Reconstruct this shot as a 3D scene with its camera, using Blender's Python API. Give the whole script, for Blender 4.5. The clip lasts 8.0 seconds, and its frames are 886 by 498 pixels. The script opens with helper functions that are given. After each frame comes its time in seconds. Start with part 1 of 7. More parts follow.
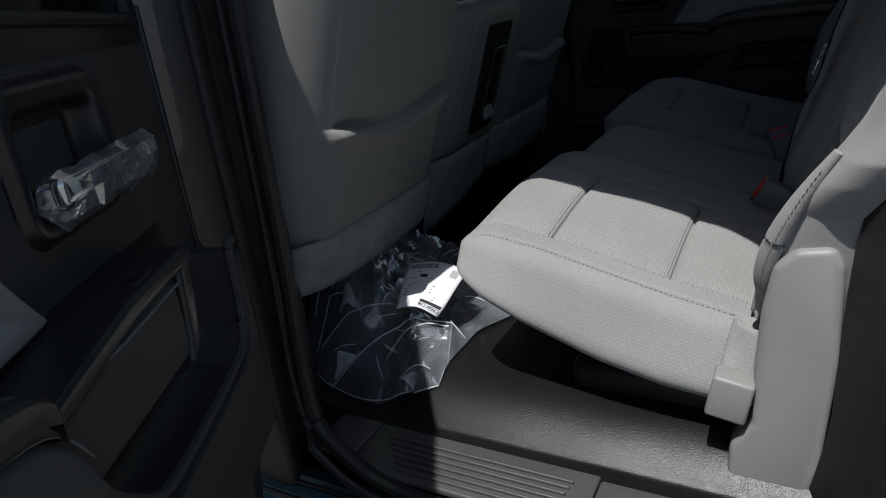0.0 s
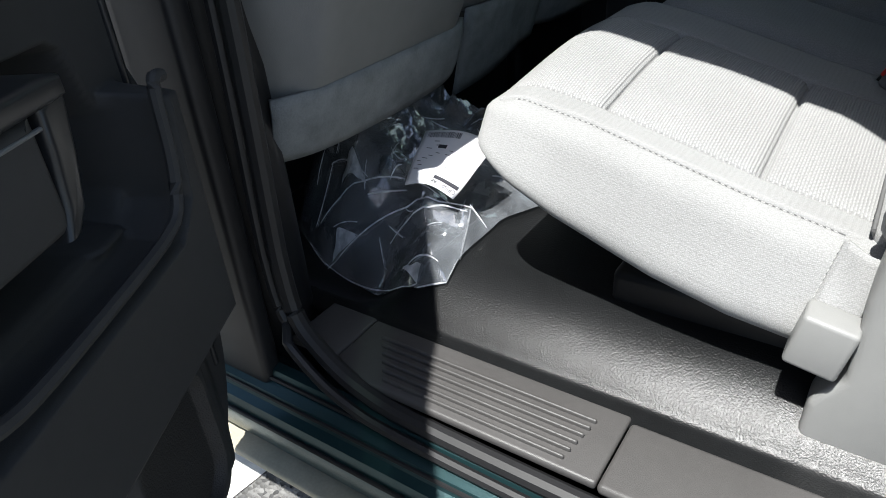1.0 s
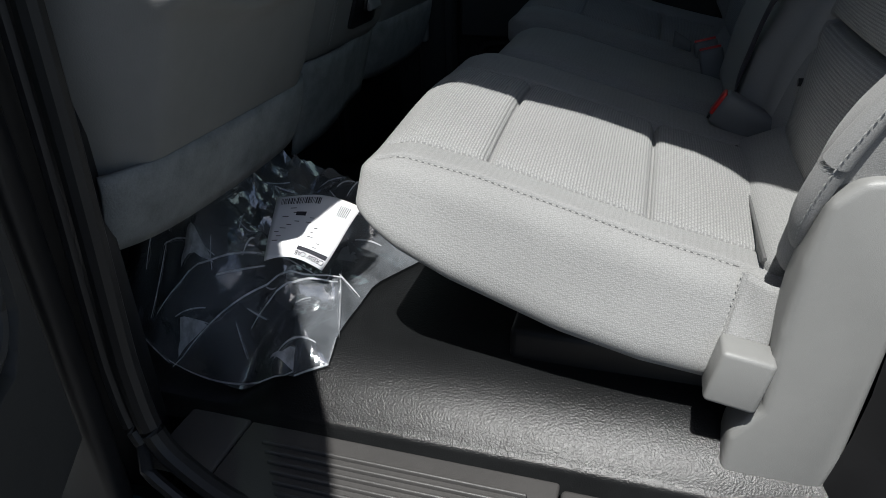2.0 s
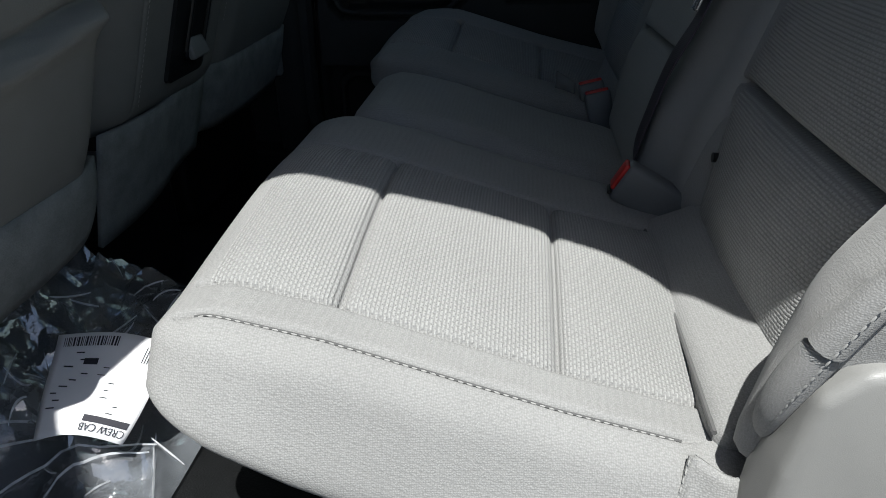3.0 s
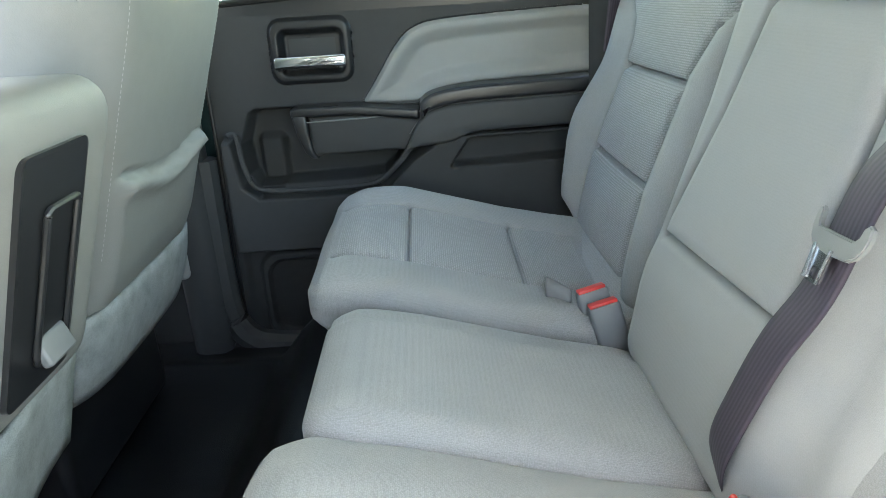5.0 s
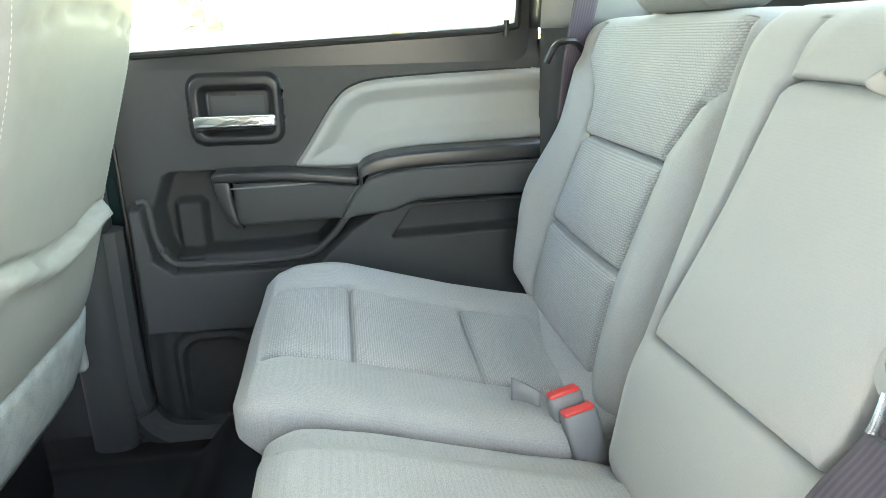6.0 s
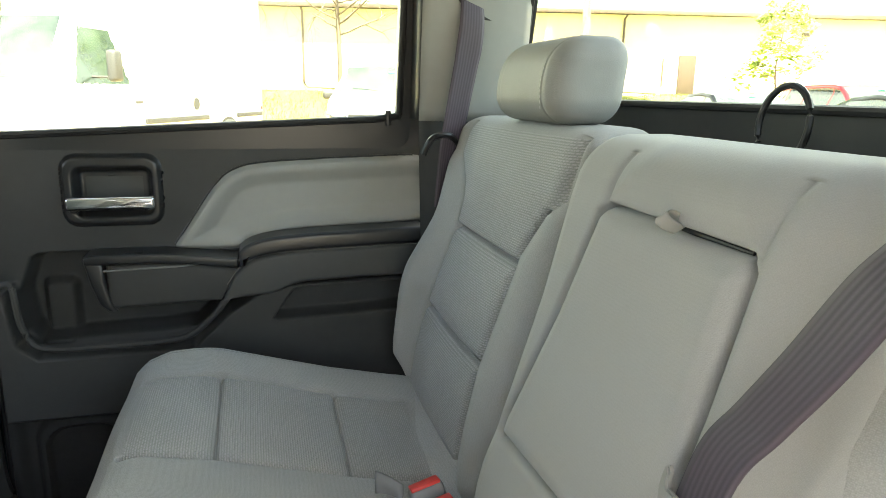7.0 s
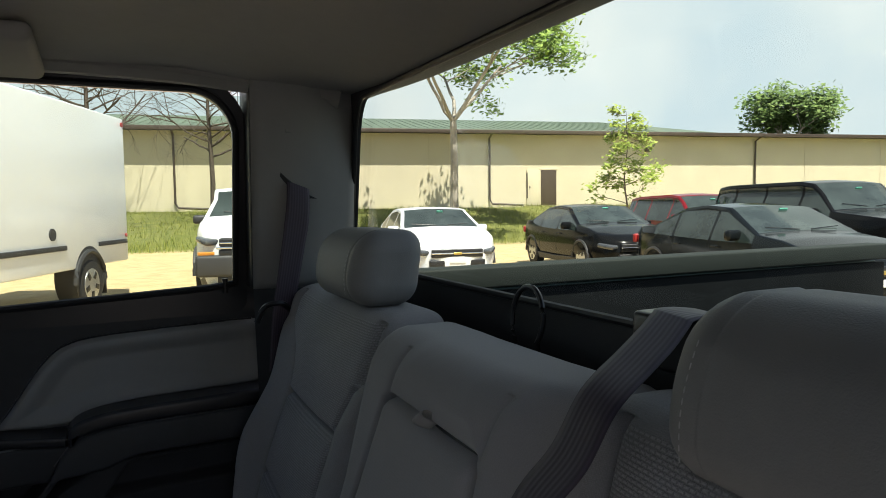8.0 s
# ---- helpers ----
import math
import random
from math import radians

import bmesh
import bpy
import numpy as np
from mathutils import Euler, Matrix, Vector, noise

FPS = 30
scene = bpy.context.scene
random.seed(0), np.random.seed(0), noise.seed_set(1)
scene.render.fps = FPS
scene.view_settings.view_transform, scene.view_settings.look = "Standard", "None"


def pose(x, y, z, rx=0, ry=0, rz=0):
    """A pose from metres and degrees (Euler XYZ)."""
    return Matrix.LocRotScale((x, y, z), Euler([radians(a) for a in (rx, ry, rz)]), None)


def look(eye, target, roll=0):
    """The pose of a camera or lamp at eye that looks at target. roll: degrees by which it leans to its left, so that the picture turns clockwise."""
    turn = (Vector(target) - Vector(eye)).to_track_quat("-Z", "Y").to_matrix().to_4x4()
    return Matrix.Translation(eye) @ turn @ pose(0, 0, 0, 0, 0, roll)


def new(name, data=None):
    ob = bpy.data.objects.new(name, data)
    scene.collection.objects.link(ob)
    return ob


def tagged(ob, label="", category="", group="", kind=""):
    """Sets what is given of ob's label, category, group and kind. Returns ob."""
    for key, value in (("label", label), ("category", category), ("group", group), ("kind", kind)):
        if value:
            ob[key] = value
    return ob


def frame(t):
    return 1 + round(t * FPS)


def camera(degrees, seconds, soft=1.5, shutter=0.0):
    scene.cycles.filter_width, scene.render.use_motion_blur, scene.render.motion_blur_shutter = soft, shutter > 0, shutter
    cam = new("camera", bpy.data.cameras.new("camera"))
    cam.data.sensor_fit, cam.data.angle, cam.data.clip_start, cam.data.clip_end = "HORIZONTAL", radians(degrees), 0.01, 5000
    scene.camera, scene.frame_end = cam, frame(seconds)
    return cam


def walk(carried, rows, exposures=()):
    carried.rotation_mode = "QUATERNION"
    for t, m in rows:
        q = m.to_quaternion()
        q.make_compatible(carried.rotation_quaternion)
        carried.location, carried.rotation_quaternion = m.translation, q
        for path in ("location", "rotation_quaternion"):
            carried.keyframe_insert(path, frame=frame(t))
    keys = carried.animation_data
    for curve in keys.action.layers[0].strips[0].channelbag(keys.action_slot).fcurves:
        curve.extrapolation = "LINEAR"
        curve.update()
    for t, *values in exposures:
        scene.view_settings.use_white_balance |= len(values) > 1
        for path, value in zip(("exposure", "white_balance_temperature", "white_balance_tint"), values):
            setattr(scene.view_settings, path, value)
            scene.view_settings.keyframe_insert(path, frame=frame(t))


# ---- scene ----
cam = camera(66.6, 8.0, soft=0.9)
PATH = [
    (0, (0.007, -1.457, 0.707), (-0.941, 0.148, -0.017), -6.8),
    (0.5, (-0.043, -1.349, 0.655), (-0.984, 0.173, -0.239), -6.6),
    (1, (-0.064, -1.264, 0.618), (-1.064, 0.112, -0.433), -4.5),
    (1.5, (-0.113, -1.278, 0.602), (-1.107, 0.147, -0.388), -1.6),
    (2, (-0.177, -1.233, 0.6), (-0.703, 0.451, -0.343), -1.8),
    (2.2, (-0.187, -1.22, 0.602), (-0.554, 0.536, -0.282), -2.1),
    (3.3, (-0.206, -0.903, 0.63), (-0.392, 0.846, -0.322), -0.4),
    (3.5, (-0.21, -0.867, 0.633), (-0.409, 0.899, -0.283), -1.4),
    (4, (-0.236, -0.782, 0.661), (-0.401, 1.055, -0.114), -1.2),
    (4.2, (-0.238, -0.754, 0.676), (-0.399, 1.097, -0.062), -2.2),
    (5.3, (-0.314, -0.567, 0.731), (-0.195, 1.306, 0.04), -3.1),
    (5.5, (-0.318, -0.527, 0.732), (-0.145, 1.352, 0.07), -2.8),
    (6, (-0.326, -0.481, 0.749), (-0.06, 1.407, 0.146), -1.3),
    (6.5, (-0.317, -0.495, 0.776), (0.063, 1.381, 0.195), 0.4),
    (7, (-0.265, -0.51, 0.811), (0.255, 1.367, 0.359), 0.9),
    (7.5, (-0.226, -0.56, 0.863), (0.565, 1.26, 0.614), 0.5),
    (8, (-0.199, -0.629, 0.92), (0.657, 1.174, 0.793), -0.8),
]
EXPOSURES = [(0, -0.1, 6200, 8), (0.5, 0.85, 6200, 8), (1, 1.05, 6200, 8), (1.5, 1.0, 6200, 8), (2, 0.28, 6200, 8), (2.2, 0.12, 6200, 7), (3.3, 0.75, 6200, 7), (3.5, 1.0, 6200, 7),
             (4.0, 2.9, 5900, 1), (4.2, 3.45, 6000, 2), (5.3, 5.3, 7500, 3), (5.5, 5.55, 7500, 3), (6, 5.55, 7900, 4), (6.5, 5.35, 8500, 6), (7, 4.42, 8700, 7), (7.5, 2.55, 8700, 8), (8, 1.3, 7000, 17)]
walk(cam, [(t, look(e, g, r)) for t, e, g, r in PATH], EXPOSURES)

# ---------------------------------------------------------------- light
SUN_TO = Vector((0.0, -0.46, 1.0))  # from the ground towards the sun


def make_light():
    d = SUN_TO.normalized()
    elevation = math.asin(d.z)
    world = bpy.data.worlds.new("sky")
    scene.world = world
    world.use_nodes = True
    nt = world.node_tree
    nt.nodes.clear()
    out = nt.nodes.new("ShaderNodeOutputWorld")
    bg = nt.nodes.new("ShaderNodeBackground")
    sky = nt.nodes.new("ShaderNodeTexSky")
    sky.sky_type = "NISHITA"
    sky.sun_disc = False
    sky.sun_elevation = elevation
    sky.sun_rotation = math.atan2(d.x, d.y)
    sky.air_density, sky.dust_density, sky.ozone_density = 1.0, 1.5, 1.0
    bg.inputs["Strength"].default_value = 0.08
    nt.links.new(sky.outputs[0], bg.inputs[0])
    nt.links.new(bg.outputs[0], out.inputs[0])
    lamp = bpy.data.lights.new("sun", "SUN")
    lamp.energy, lamp.angle, lamp.color = 5.0, radians(0.55), (1.0, 0.96, 0.9)
    sun = new("sun", lamp)
    sun.matrix_basis = look(d * 60, (0, 0, 0))


make_light()


# ---------------------------------------------------------------- materials
def mat_base(name, colour, rough=0.6, metal=0.0, spec=0.5):
    m = bpy.data.materials.new(name)
    m.use_nodes = True
    nt = m.node_tree
    b = nt.nodes["Principled BSDF"]
    b.inputs["Base Color"].default_value = (*colour, 1)
    b.inputs["Roughness"].default_value = rough
    b.inputs["Metallic"].default_value = metal
    b.inputs["Specular IOR Level"].default_value = spec
    return m, nt, b


def coords(nt, kind="Object", scale=(1, 1, 1), turn=(0, 0, 0)):
    tc = nt.nodes.new("ShaderNodeTexCoord")
    mp = nt.nodes.new("ShaderNodeMapping")
    mp.inputs["Scale"].default_value = scale
    mp.inputs["Rotation"].default_value = turn
    nt.links.new(tc.outputs[kind], mp.inputs[0])
    return mp.outputs[0]


def noise_node(nt, vec, scale, detail=4, rough=0.55):
    n = nt.nodes.new("ShaderNodeTexNoise")
    n.inputs["Scale"].default_value, n.inputs["Detail"].default_value, n.inputs["Roughness"].default_value = scale, detail, rough
    nt.links.new(vec, n.inputs["Vector"])
    return n.outputs["Fac"]


def ramp(nt, fac, stops):
    r = nt.nodes.new("ShaderNodeValToRGB")
    while len(r.color_ramp.elements) < len(stops):
        r.color_ramp.elements.new(0.5)
    for e, (p, c) in zip(r.color_ramp.elements, stops):
        e.position = p
        e.color = (*c, 1) if len(c) == 3 else c
    nt.links.new(fac, r.inputs[0])
    return r.outputs[0]


def maths(nt, op, a, b=0.5):
    n = nt.nodes.new("ShaderNodeMath")
    n.operation = op
    for i, v in enumerate((a, b)):
        if isinstance(v, (int, float)):
            n.inputs[i].default_value = v
        else:
            nt.links.new(v, n.inputs[i])
    return n.outputs[0]


def bump(nt, b, height, strength=0.3, dist=0.002):
    n = nt.nodes.new("ShaderNodeBump")
    n.inputs["Strength"].default_value, n.inputs["Distance"].default_value = strength, dist
    nt.links.new(height, n.inputs["Height"])
    nt.links.new(n.outputs[0], b.inputs["Normal"])


def mottled(name, colour, rough=0.6, var=0.15, scale=6.0, grain=0.0, grain_scale=400.0, metal=0.0, spec=0.5, dist=0.001):
    """A surface with soft large-scale variation and a fine grain."""
    m, nt, b = mat_base(name, colour, rough, metal, spec)
    v = coords(nt)
    f = maths(nt, "ADD", maths(nt, "MULTIPLY", noise_node(nt, v, scale), 0.7), maths(nt, "MULTIPLY", noise_node(nt, v, scale * 12, 3), 0.3))
    lo = tuple(c * (1 - var) for c in colour)
    hi = tuple(min(1, c * (1 + var)) for c in colour)
    nt.links.new(ramp(nt, f, [(0.3, lo), (0.7, hi)]), b.inputs["Base Color"])
    if grain:
        bump(nt, b, noise_node(nt, v, grain_scale, 2), grain, dist)
    return m


def cloth(name, colour, turn=(0, 0, 0), weave=0.0, pitch=0.0015, grain=1.0, upright=False):
    """Seat cloth: a fine twill; weave > 0 adds the rows of raised dashes of the seat inserts."""
    m, nt, b = mat_base(name, colour, 0.9, 0, 0.25)
    b.inputs["Sheen Weight"].default_value = 0.15
    v = coords(nt, turn=turn)
    if upright:
        sp, cb = nt.nodes.new("ShaderNodeSeparateXYZ"), nt.nodes.new("ShaderNodeCombineXYZ")
        nt.links.new(v, sp.inputs[0])
        for a, b_ in ((1, 0), (2, 1), (0, 2)):
            nt.links.new(sp.outputs[a], cb.inputs[b_])
        v = cb.outputs[0]
    big = noise_node(nt, v, 5.0, 3)
    vo = nt.nodes.new("ShaderNodeTexVoronoi")
    vo.inputs["Scale"].default_value = 0.9 / pitch
    vo.inputs["Randomness"].default_value = 0.55
    nt.links.new(v, vo.inputs["Vector"])
    twill = vo.outputs["Distance"]
    fine = noise_node(nt, v, 700, 2)
    height = maths(nt, "ADD", maths(nt, "MULTIPLY", twill, -0.9), maths(nt, "MULTIPLY", fine, 0.4))
    tone = maths(nt, "ADD", maths(nt, "MULTIPLY", big, 0.4), maths(nt, "ADD", maths(nt, "MULTIPLY", fine, 0.35), maths(nt, "SUBTRACT", 0.30, maths(nt, "MULTIPLY", twill, 0.45))))
    lo, hi = tuple(c * (0.97 - 0.19 * grain) for c in colour), tuple(c * (0.97 + 0.19 * grain) for c in colour)
    base = ramp(nt, tone, [(0.3, lo), (0.7, hi)])
    if weave:
        br = nt.nodes.new("ShaderNodeTexBrick")
        br.offset, br.squash = 0.5, 1.0
        br.inputs["Scale"].default_value = 1.0
        br.inputs["Mortar Size"].default_value = 0.0013
        br.inputs["Mortar Smooth"].default_value = 0.9
        br.inputs["Brick Width"].default_value = 0.0058
        br.inputs["Row Height"].default_value = 0.0033
        nt.links.new(v, br.inputs["Vector"])
        gap = br.outputs["Fac"]
        height = maths(nt, "SUBTRACT", height, maths(nt, "MULTIPLY", gap, 1.6))
        mix = nt.nodes.new("ShaderNodeMix")
        mix.data_type = "RGBA"
        nt.links.new(maths(nt, "MULTIPLY", gap, weave), mix.inputs["Factor"])
        nt.links.new(base, mix.inputs["A"])
        mix.inputs["B"].default_value = (*[c * 0.38 for c in colour], 1)
        base = mix.outputs["Result"]
    nt.links.new(base, b.inputs["Base Color"])
    bump(nt, b, height, 0.55 * grain, 0.0008 if not weave else 0.0009 if upright else 0.0014)
    return m


def glass_mat(name, tint=(0.86, 0.93, 0.9), rough=0.0):
    m = bpy.data.materials.new(name)
    m.use_nodes = True
    nt = m.node_tree
    nt.nodes.clear()
    out = nt.nodes.new("ShaderNodeOutputMaterial")
    tr = nt.nodes.new("ShaderNodeBsdfTransparent")
    tr.inputs[0].default_value = (*tint, 1)
    gl = nt.nodes.new("ShaderNodeBsdfGlossy")
    gl.inputs["Roughness"].default_value = rough
    lw = nt.nodes.new("ShaderNodeLayerWeight")
    lw.inputs[0].default_value = 0.5
    mx = nt.nodes.new("ShaderNodeMixShader")
    nt.links.new(maths(nt, "ADD", maths(nt, "MULTIPLY", maths(nt, "POWER", lw.outputs["Facing"], 5.0), 0.5), 0.02), mx.inputs[0])
    nt.links.new(tr.outputs[0], mx.inputs[1])
    nt.links.new(gl.outputs[0], mx.inputs[2])
    nt.links.new(mx.outputs[0], out.inputs[0])
    return m


SEAT = (0.31, 0.31, 0.305)
M = {}
M["cloth_flat"] = cloth("seat cloth", SEAT)
M["cloth_up"] = cloth("upright seat cloth", SEAT, turn=(0, radians(90), 0), pitch=0.0012, grain=0.7)
M["cloth_smooth"] = cloth("smooth knit seat cloth", SEAT, turn=(0, radians(90), 0), pitch=0.0008, grain=0.35)
INSERT_TONE = tuple(c * 1.26 for c in SEAT)
M["insert_flat"] = cloth("woven insert cloth", INSERT_TONE, turn=(0, 0, radians(90)), weave=0.42)
M["insert_up"] = cloth("upright woven insert cloth", INSERT_TONE, weave=0.45, upright=True)
M["seat_vinyl"] = mottled("seat back vinyl", (0.205, 0.205, 0.20), 0.62, 0.08, 4, 0.3, 700)
M["carpet_flap"] = mottled("felted seat flap", (0.235, 0.245, 0.245), 0.95, 0.25, 30, 0.8, 500)
M["thread"] = mottled("light sewing thread", (0.37, 0.37, 0.36), 0.8, 0.1, 200)
M["charcoal"] = mottled("charcoal moulded plastic", (0.046, 0.047, 0.048), 0.55, 0.1, 5, 0.2, 900, dist=0.0005, spec=0.2)
M["seam"] = mottled("dark seam cord", (0.11, 0.11, 0.11), 0.9, 0.1, 80)
M["charcoal_hi"] = mottled("satin black trim plastic", (0.018, 0.019, 0.021), 0.32, 0.1, 8)
M["grey_trim"] = mottled("grey moulded trim plastic", (0.25, 0.25, 0.242), 0.45, 0.06, 4, 0.2, 1200)
M["door_insert"] = mottled("grey door insert vinyl", (0.25, 0.255, 0.25), 0.55, 0.06, 4, 0.25, 900)
M["arm_vinyl"] = mottled("dark grey armrest vinyl", (0.062, 0.064, 0.065), 0.5, 0.08, 5, 0.3, 900, spec=0.25)
M["rubber_floor"] = mottled("black vinyl floor covering", (0.009, 0.0095, 0.010), 0.30, 0.3, 6, 0.9, 480, dist=0.0006, spec=0.31)
M["scuff"] = mottled("scuff plate plastic", (0.072, 0.069, 0.067), 0.45, 0.12, 9, 0.3, 900)
M["cream_strip"] = mottled("plain cream strip", (0.42, 0.38, 0.28), 0.8, 0.2, 20, 0.3, 200)
M["seal"] = mottled("black rubber door seal", (0.012, 0.012, 0.013), 0.5, 0.2, 20)
M["paint_green"] = mottled("dark green metallic paint", (0.020, 0.052, 0.057), 0.28, 0.12, 8, 0.15, 1500, metal=0.5)
M["headliner"] = mottled("grey woven headliner", (0.30, 0.29, 0.275), 0.95, 0.06, 4, 0.4, 900)
M["chrome"] = mottled("chrome", (0.75, 0.76, 0.78), 0.08, 0.05, 9, metal=1.0)
M["steel"] = mottled("plated steel", (0.6, 0.6, 0.62), 0.25, 0.08, 40, metal=1.0)
M["belt"] = None
M["red"] = mottled("red buckle button", (0.62, 0.035, 0.03), 0.35, 0.1, 60)
M["buckle"] = mottled("grey buckle plastic", (0.16, 0.165, 0.17), 0.45, 0.06, 20)
M["black"] = mottled("black plastic", (0.010, 0.010, 0.011), 0.35, 0.2, 12)
M["grille_mesh"] = mottled("speaker grille mesh", (0.022, 0.022, 0.023), 0.6, 0.2, 40, 0.9, 500)
M["glass"] = glass_mat("tinted side glass", (0.78, 0.84, 0.80))
M["glass_dark"] = glass_mat("dark privacy glass", (0.16, 0.20, 0.18))
M["glass_clear"] = glass_mat("rear window glass", (0.82, 0.87, 0.84))


def belt_mat():
    m, nt, b = mat_base("seat belt webbing", (0.035, 0.030, 0.036), 0.55, 0, 0.4)
    v = coords(nt, "UV", (1, 1, 1))
    w = nt.nodes.new("ShaderNodeTexWave")
    w.bands_direction = "X"
    w.inputs["Scale"].default_value = 2.8
    nt.links.new(v, w.inputs["Vector"])
    n = noise_node(nt, v, 30, 2)
    nt.links.new(ramp(nt, maths(nt, "ADD", maths(nt, "MULTIPLY", w.outputs["Fac"], 0.6), maths(nt, "MULTIPLY", n, 0.4)), [(0.2, (0.050, 0.040, 0.053)), (0.9, (0.086, 0.068, 0.090))]), b.inputs["Base Color"])
    bump(nt, b, w.outputs["Fac"], 0.35, 0.0006)
    return m


M["belt"] = belt_mat()


# ---------------------------------------------------------------- mesh helpers
def thing(name, label, category, group="", kind="", at=(0, 0, 0)):
    ob = new(name)
    ob.location = at
    return tagged(ob, label, category, group, kind)


def finish(me, sharp=35.0):
    bm = bmesh.new()
    bm.from_mesh(me)
    bmesh.ops.recalc_face_normals(bm, faces=bm.faces)
    for f in bm.faces:
        f.smooth = True
    lim = radians(sharp)
    for e in bm.edges:
        if len(e.link_faces) == 2 and e.calc_face_angle(0) > lim:
            e.smooth = False
    bm.to_mesh(me)
    bm.free()


def part(name, bm, material, parent=None, label="", sharp=35.0, kind=""):
    """Links a bmesh as one mesh object under a thing or a part."""
    me = bpy.data.meshes.new(name)
    for f in bm.faces:
        f.smooth = True
    lim = radians(sharp)
    for e in bm.edges:
        if len(e.link_faces) == 2 and e.calc_face_angle(0) > lim:
            e.smooth = False
    bm.to_mesh(me)
    bm.free()
    me.materials.append(material)
    ob = new(name, me)
    ob.parent = parent
    return tagged(ob, label, kind=kind)


def raw_part(name, verts, faces, material, parent=None, label="", sharp=35.0, fix=True, kind=""):
    me = bpy.data.meshes.new(name)
    me.from_pydata([tuple(map(float, v)) for v in verts], [], faces)
    if fix:
        finish(me, sharp)
    me.materials.append(material)
    ob = new(name, me)
    ob.parent = parent
    return tagged(ob, label, kind=kind)


def split_parts(verts, faces, labels, parent, spec, sharp=35.0):
    """One surface cut into several part meshes: spec maps a label to (name, material, text)."""
    made = {}
    for key in sorted(set(labels)):
        used, fs = {}, []
        for f, l in zip(faces, labels):
            if l == key:
                fs.append([used.setdefault(i, len(used)) for i in f])
        order = sorted(used, key=used.get)
        name, material, text = spec[key]
        made[key] = raw_part(name, verts[order], fs, material, parent, text, sharp, fix=False)
        for p in made[key].data.polygons:
            p.use_smooth = True
    return made


def axis(lo, hi, r, n, extra=(), k=5):
    """Coordinates along one side of a rounded box, close at the ends and round the seams."""
    a = list(np.linspace(lo + r, hi - r, n))
    a += [lo + r * (1 - math.cos(i / k * math.pi / 2)) for i in range(k)]
    a += [hi - r * (1 - math.cos(i / k * math.pi / 2)) for i in range(k)]
    for s in extra:
        a += [s + d for d in (-0.014, -0.009, -0.006, -0.0035, -0.0017, 0, 0.0017, 0.0035, 0.006, 0.009, 0.014)]
    a = sorted(v for v in a if lo <= v <= hi)
    out = [a[0]]
    for v in a[1:]:
        if v - out[-1] > 0.0012:
            out.append(v)
    out[-1] = hi
    return out


def gridbox(xs, ys, zs):
    """The surface of a box as a grid: vertices and outward quads."""
    index, verts, faces = {}, [], []

    def at(i, j, k):
        key = (i, j, k)
        if key not in index:
            index[key] = len(verts)
            verts.append((xs[i], ys[j], zs[k]))
        return index[key]

    nx, ny, nz = len(xs) - 1, len(ys) - 1, len(zs) - 1
    for i in range(nx):
        for j in range(ny):
            faces.append((at(i, j, nz), at(i + 1, j, nz), at(i + 1, j + 1, nz), at(i, j + 1, nz)))
            faces.append((at(i, j, 0), at(i, j + 1, 0), at(i + 1, j + 1, 0), at(i + 1, j, 0)))
    for i in range(nx):
        for k in range(nz):
            faces.append((at(i, 0, k), at(i + 1, 0, k), at(i + 1, 0, k + 1), at(i, 0, k + 1)))
            faces.append((at(i, ny, k), at(i, ny, k + 1), at(i + 1, ny, k + 1), at(i + 1, ny, k)))
    for j in range(ny):
        for k in range(nz):
            faces.append((at(0, j, k), at(0, j, k + 1), at(0, j + 1, k + 1), at(0, j + 1, k)))
            faces.append((at(nx, j, k), at(nx, j + 1, k), at(nx, j + 1, k + 1), at(nx, j, k + 1)))
    return np.array(verts, float), faces


def rounded(v, r, lo=None, hi=None):
    lo = v.min(0) if lo is None else np.array(lo)
    hi = v.max(0) if hi is None else np.array(hi)
    r = np.minimum(np.array(r, float) * np.ones(3), (hi - lo) / 2 - 1e-5)
    q = np.clip(v, lo + r, hi - r)
    d = (v - q) / r
    n = np.linalg.norm(d, axis=1)
    m = np.abs(d).max(1)
    s = np.where(n > 1e-9, m / np.maximum(n, 1e-9), 1.0)
    return q + d * s[:, None] * r


def box(size, at, r=0.004, turn=None, n=1):
    """A bevelled block as a bmesh, centred at a place."""
    bm = bmesh.new()
    bmesh.ops.create_cube(bm, size=1)
    bmesh.ops.scale(bm, vec=size, verts=bm.verts)
    if r:
        bmesh.ops.bevel(bm, geom=list(bm.edges), offset=min(r, min(size) * 0.45), segments=2 + n, profile=0.5, affect="EDGES")
    if turn is not None:
        bmesh.ops.transform(bm, matrix=turn.to_4x4(), verts=bm.verts)
    bmesh.ops.translate(bm, vec=at, verts=bm.verts)
    return bm


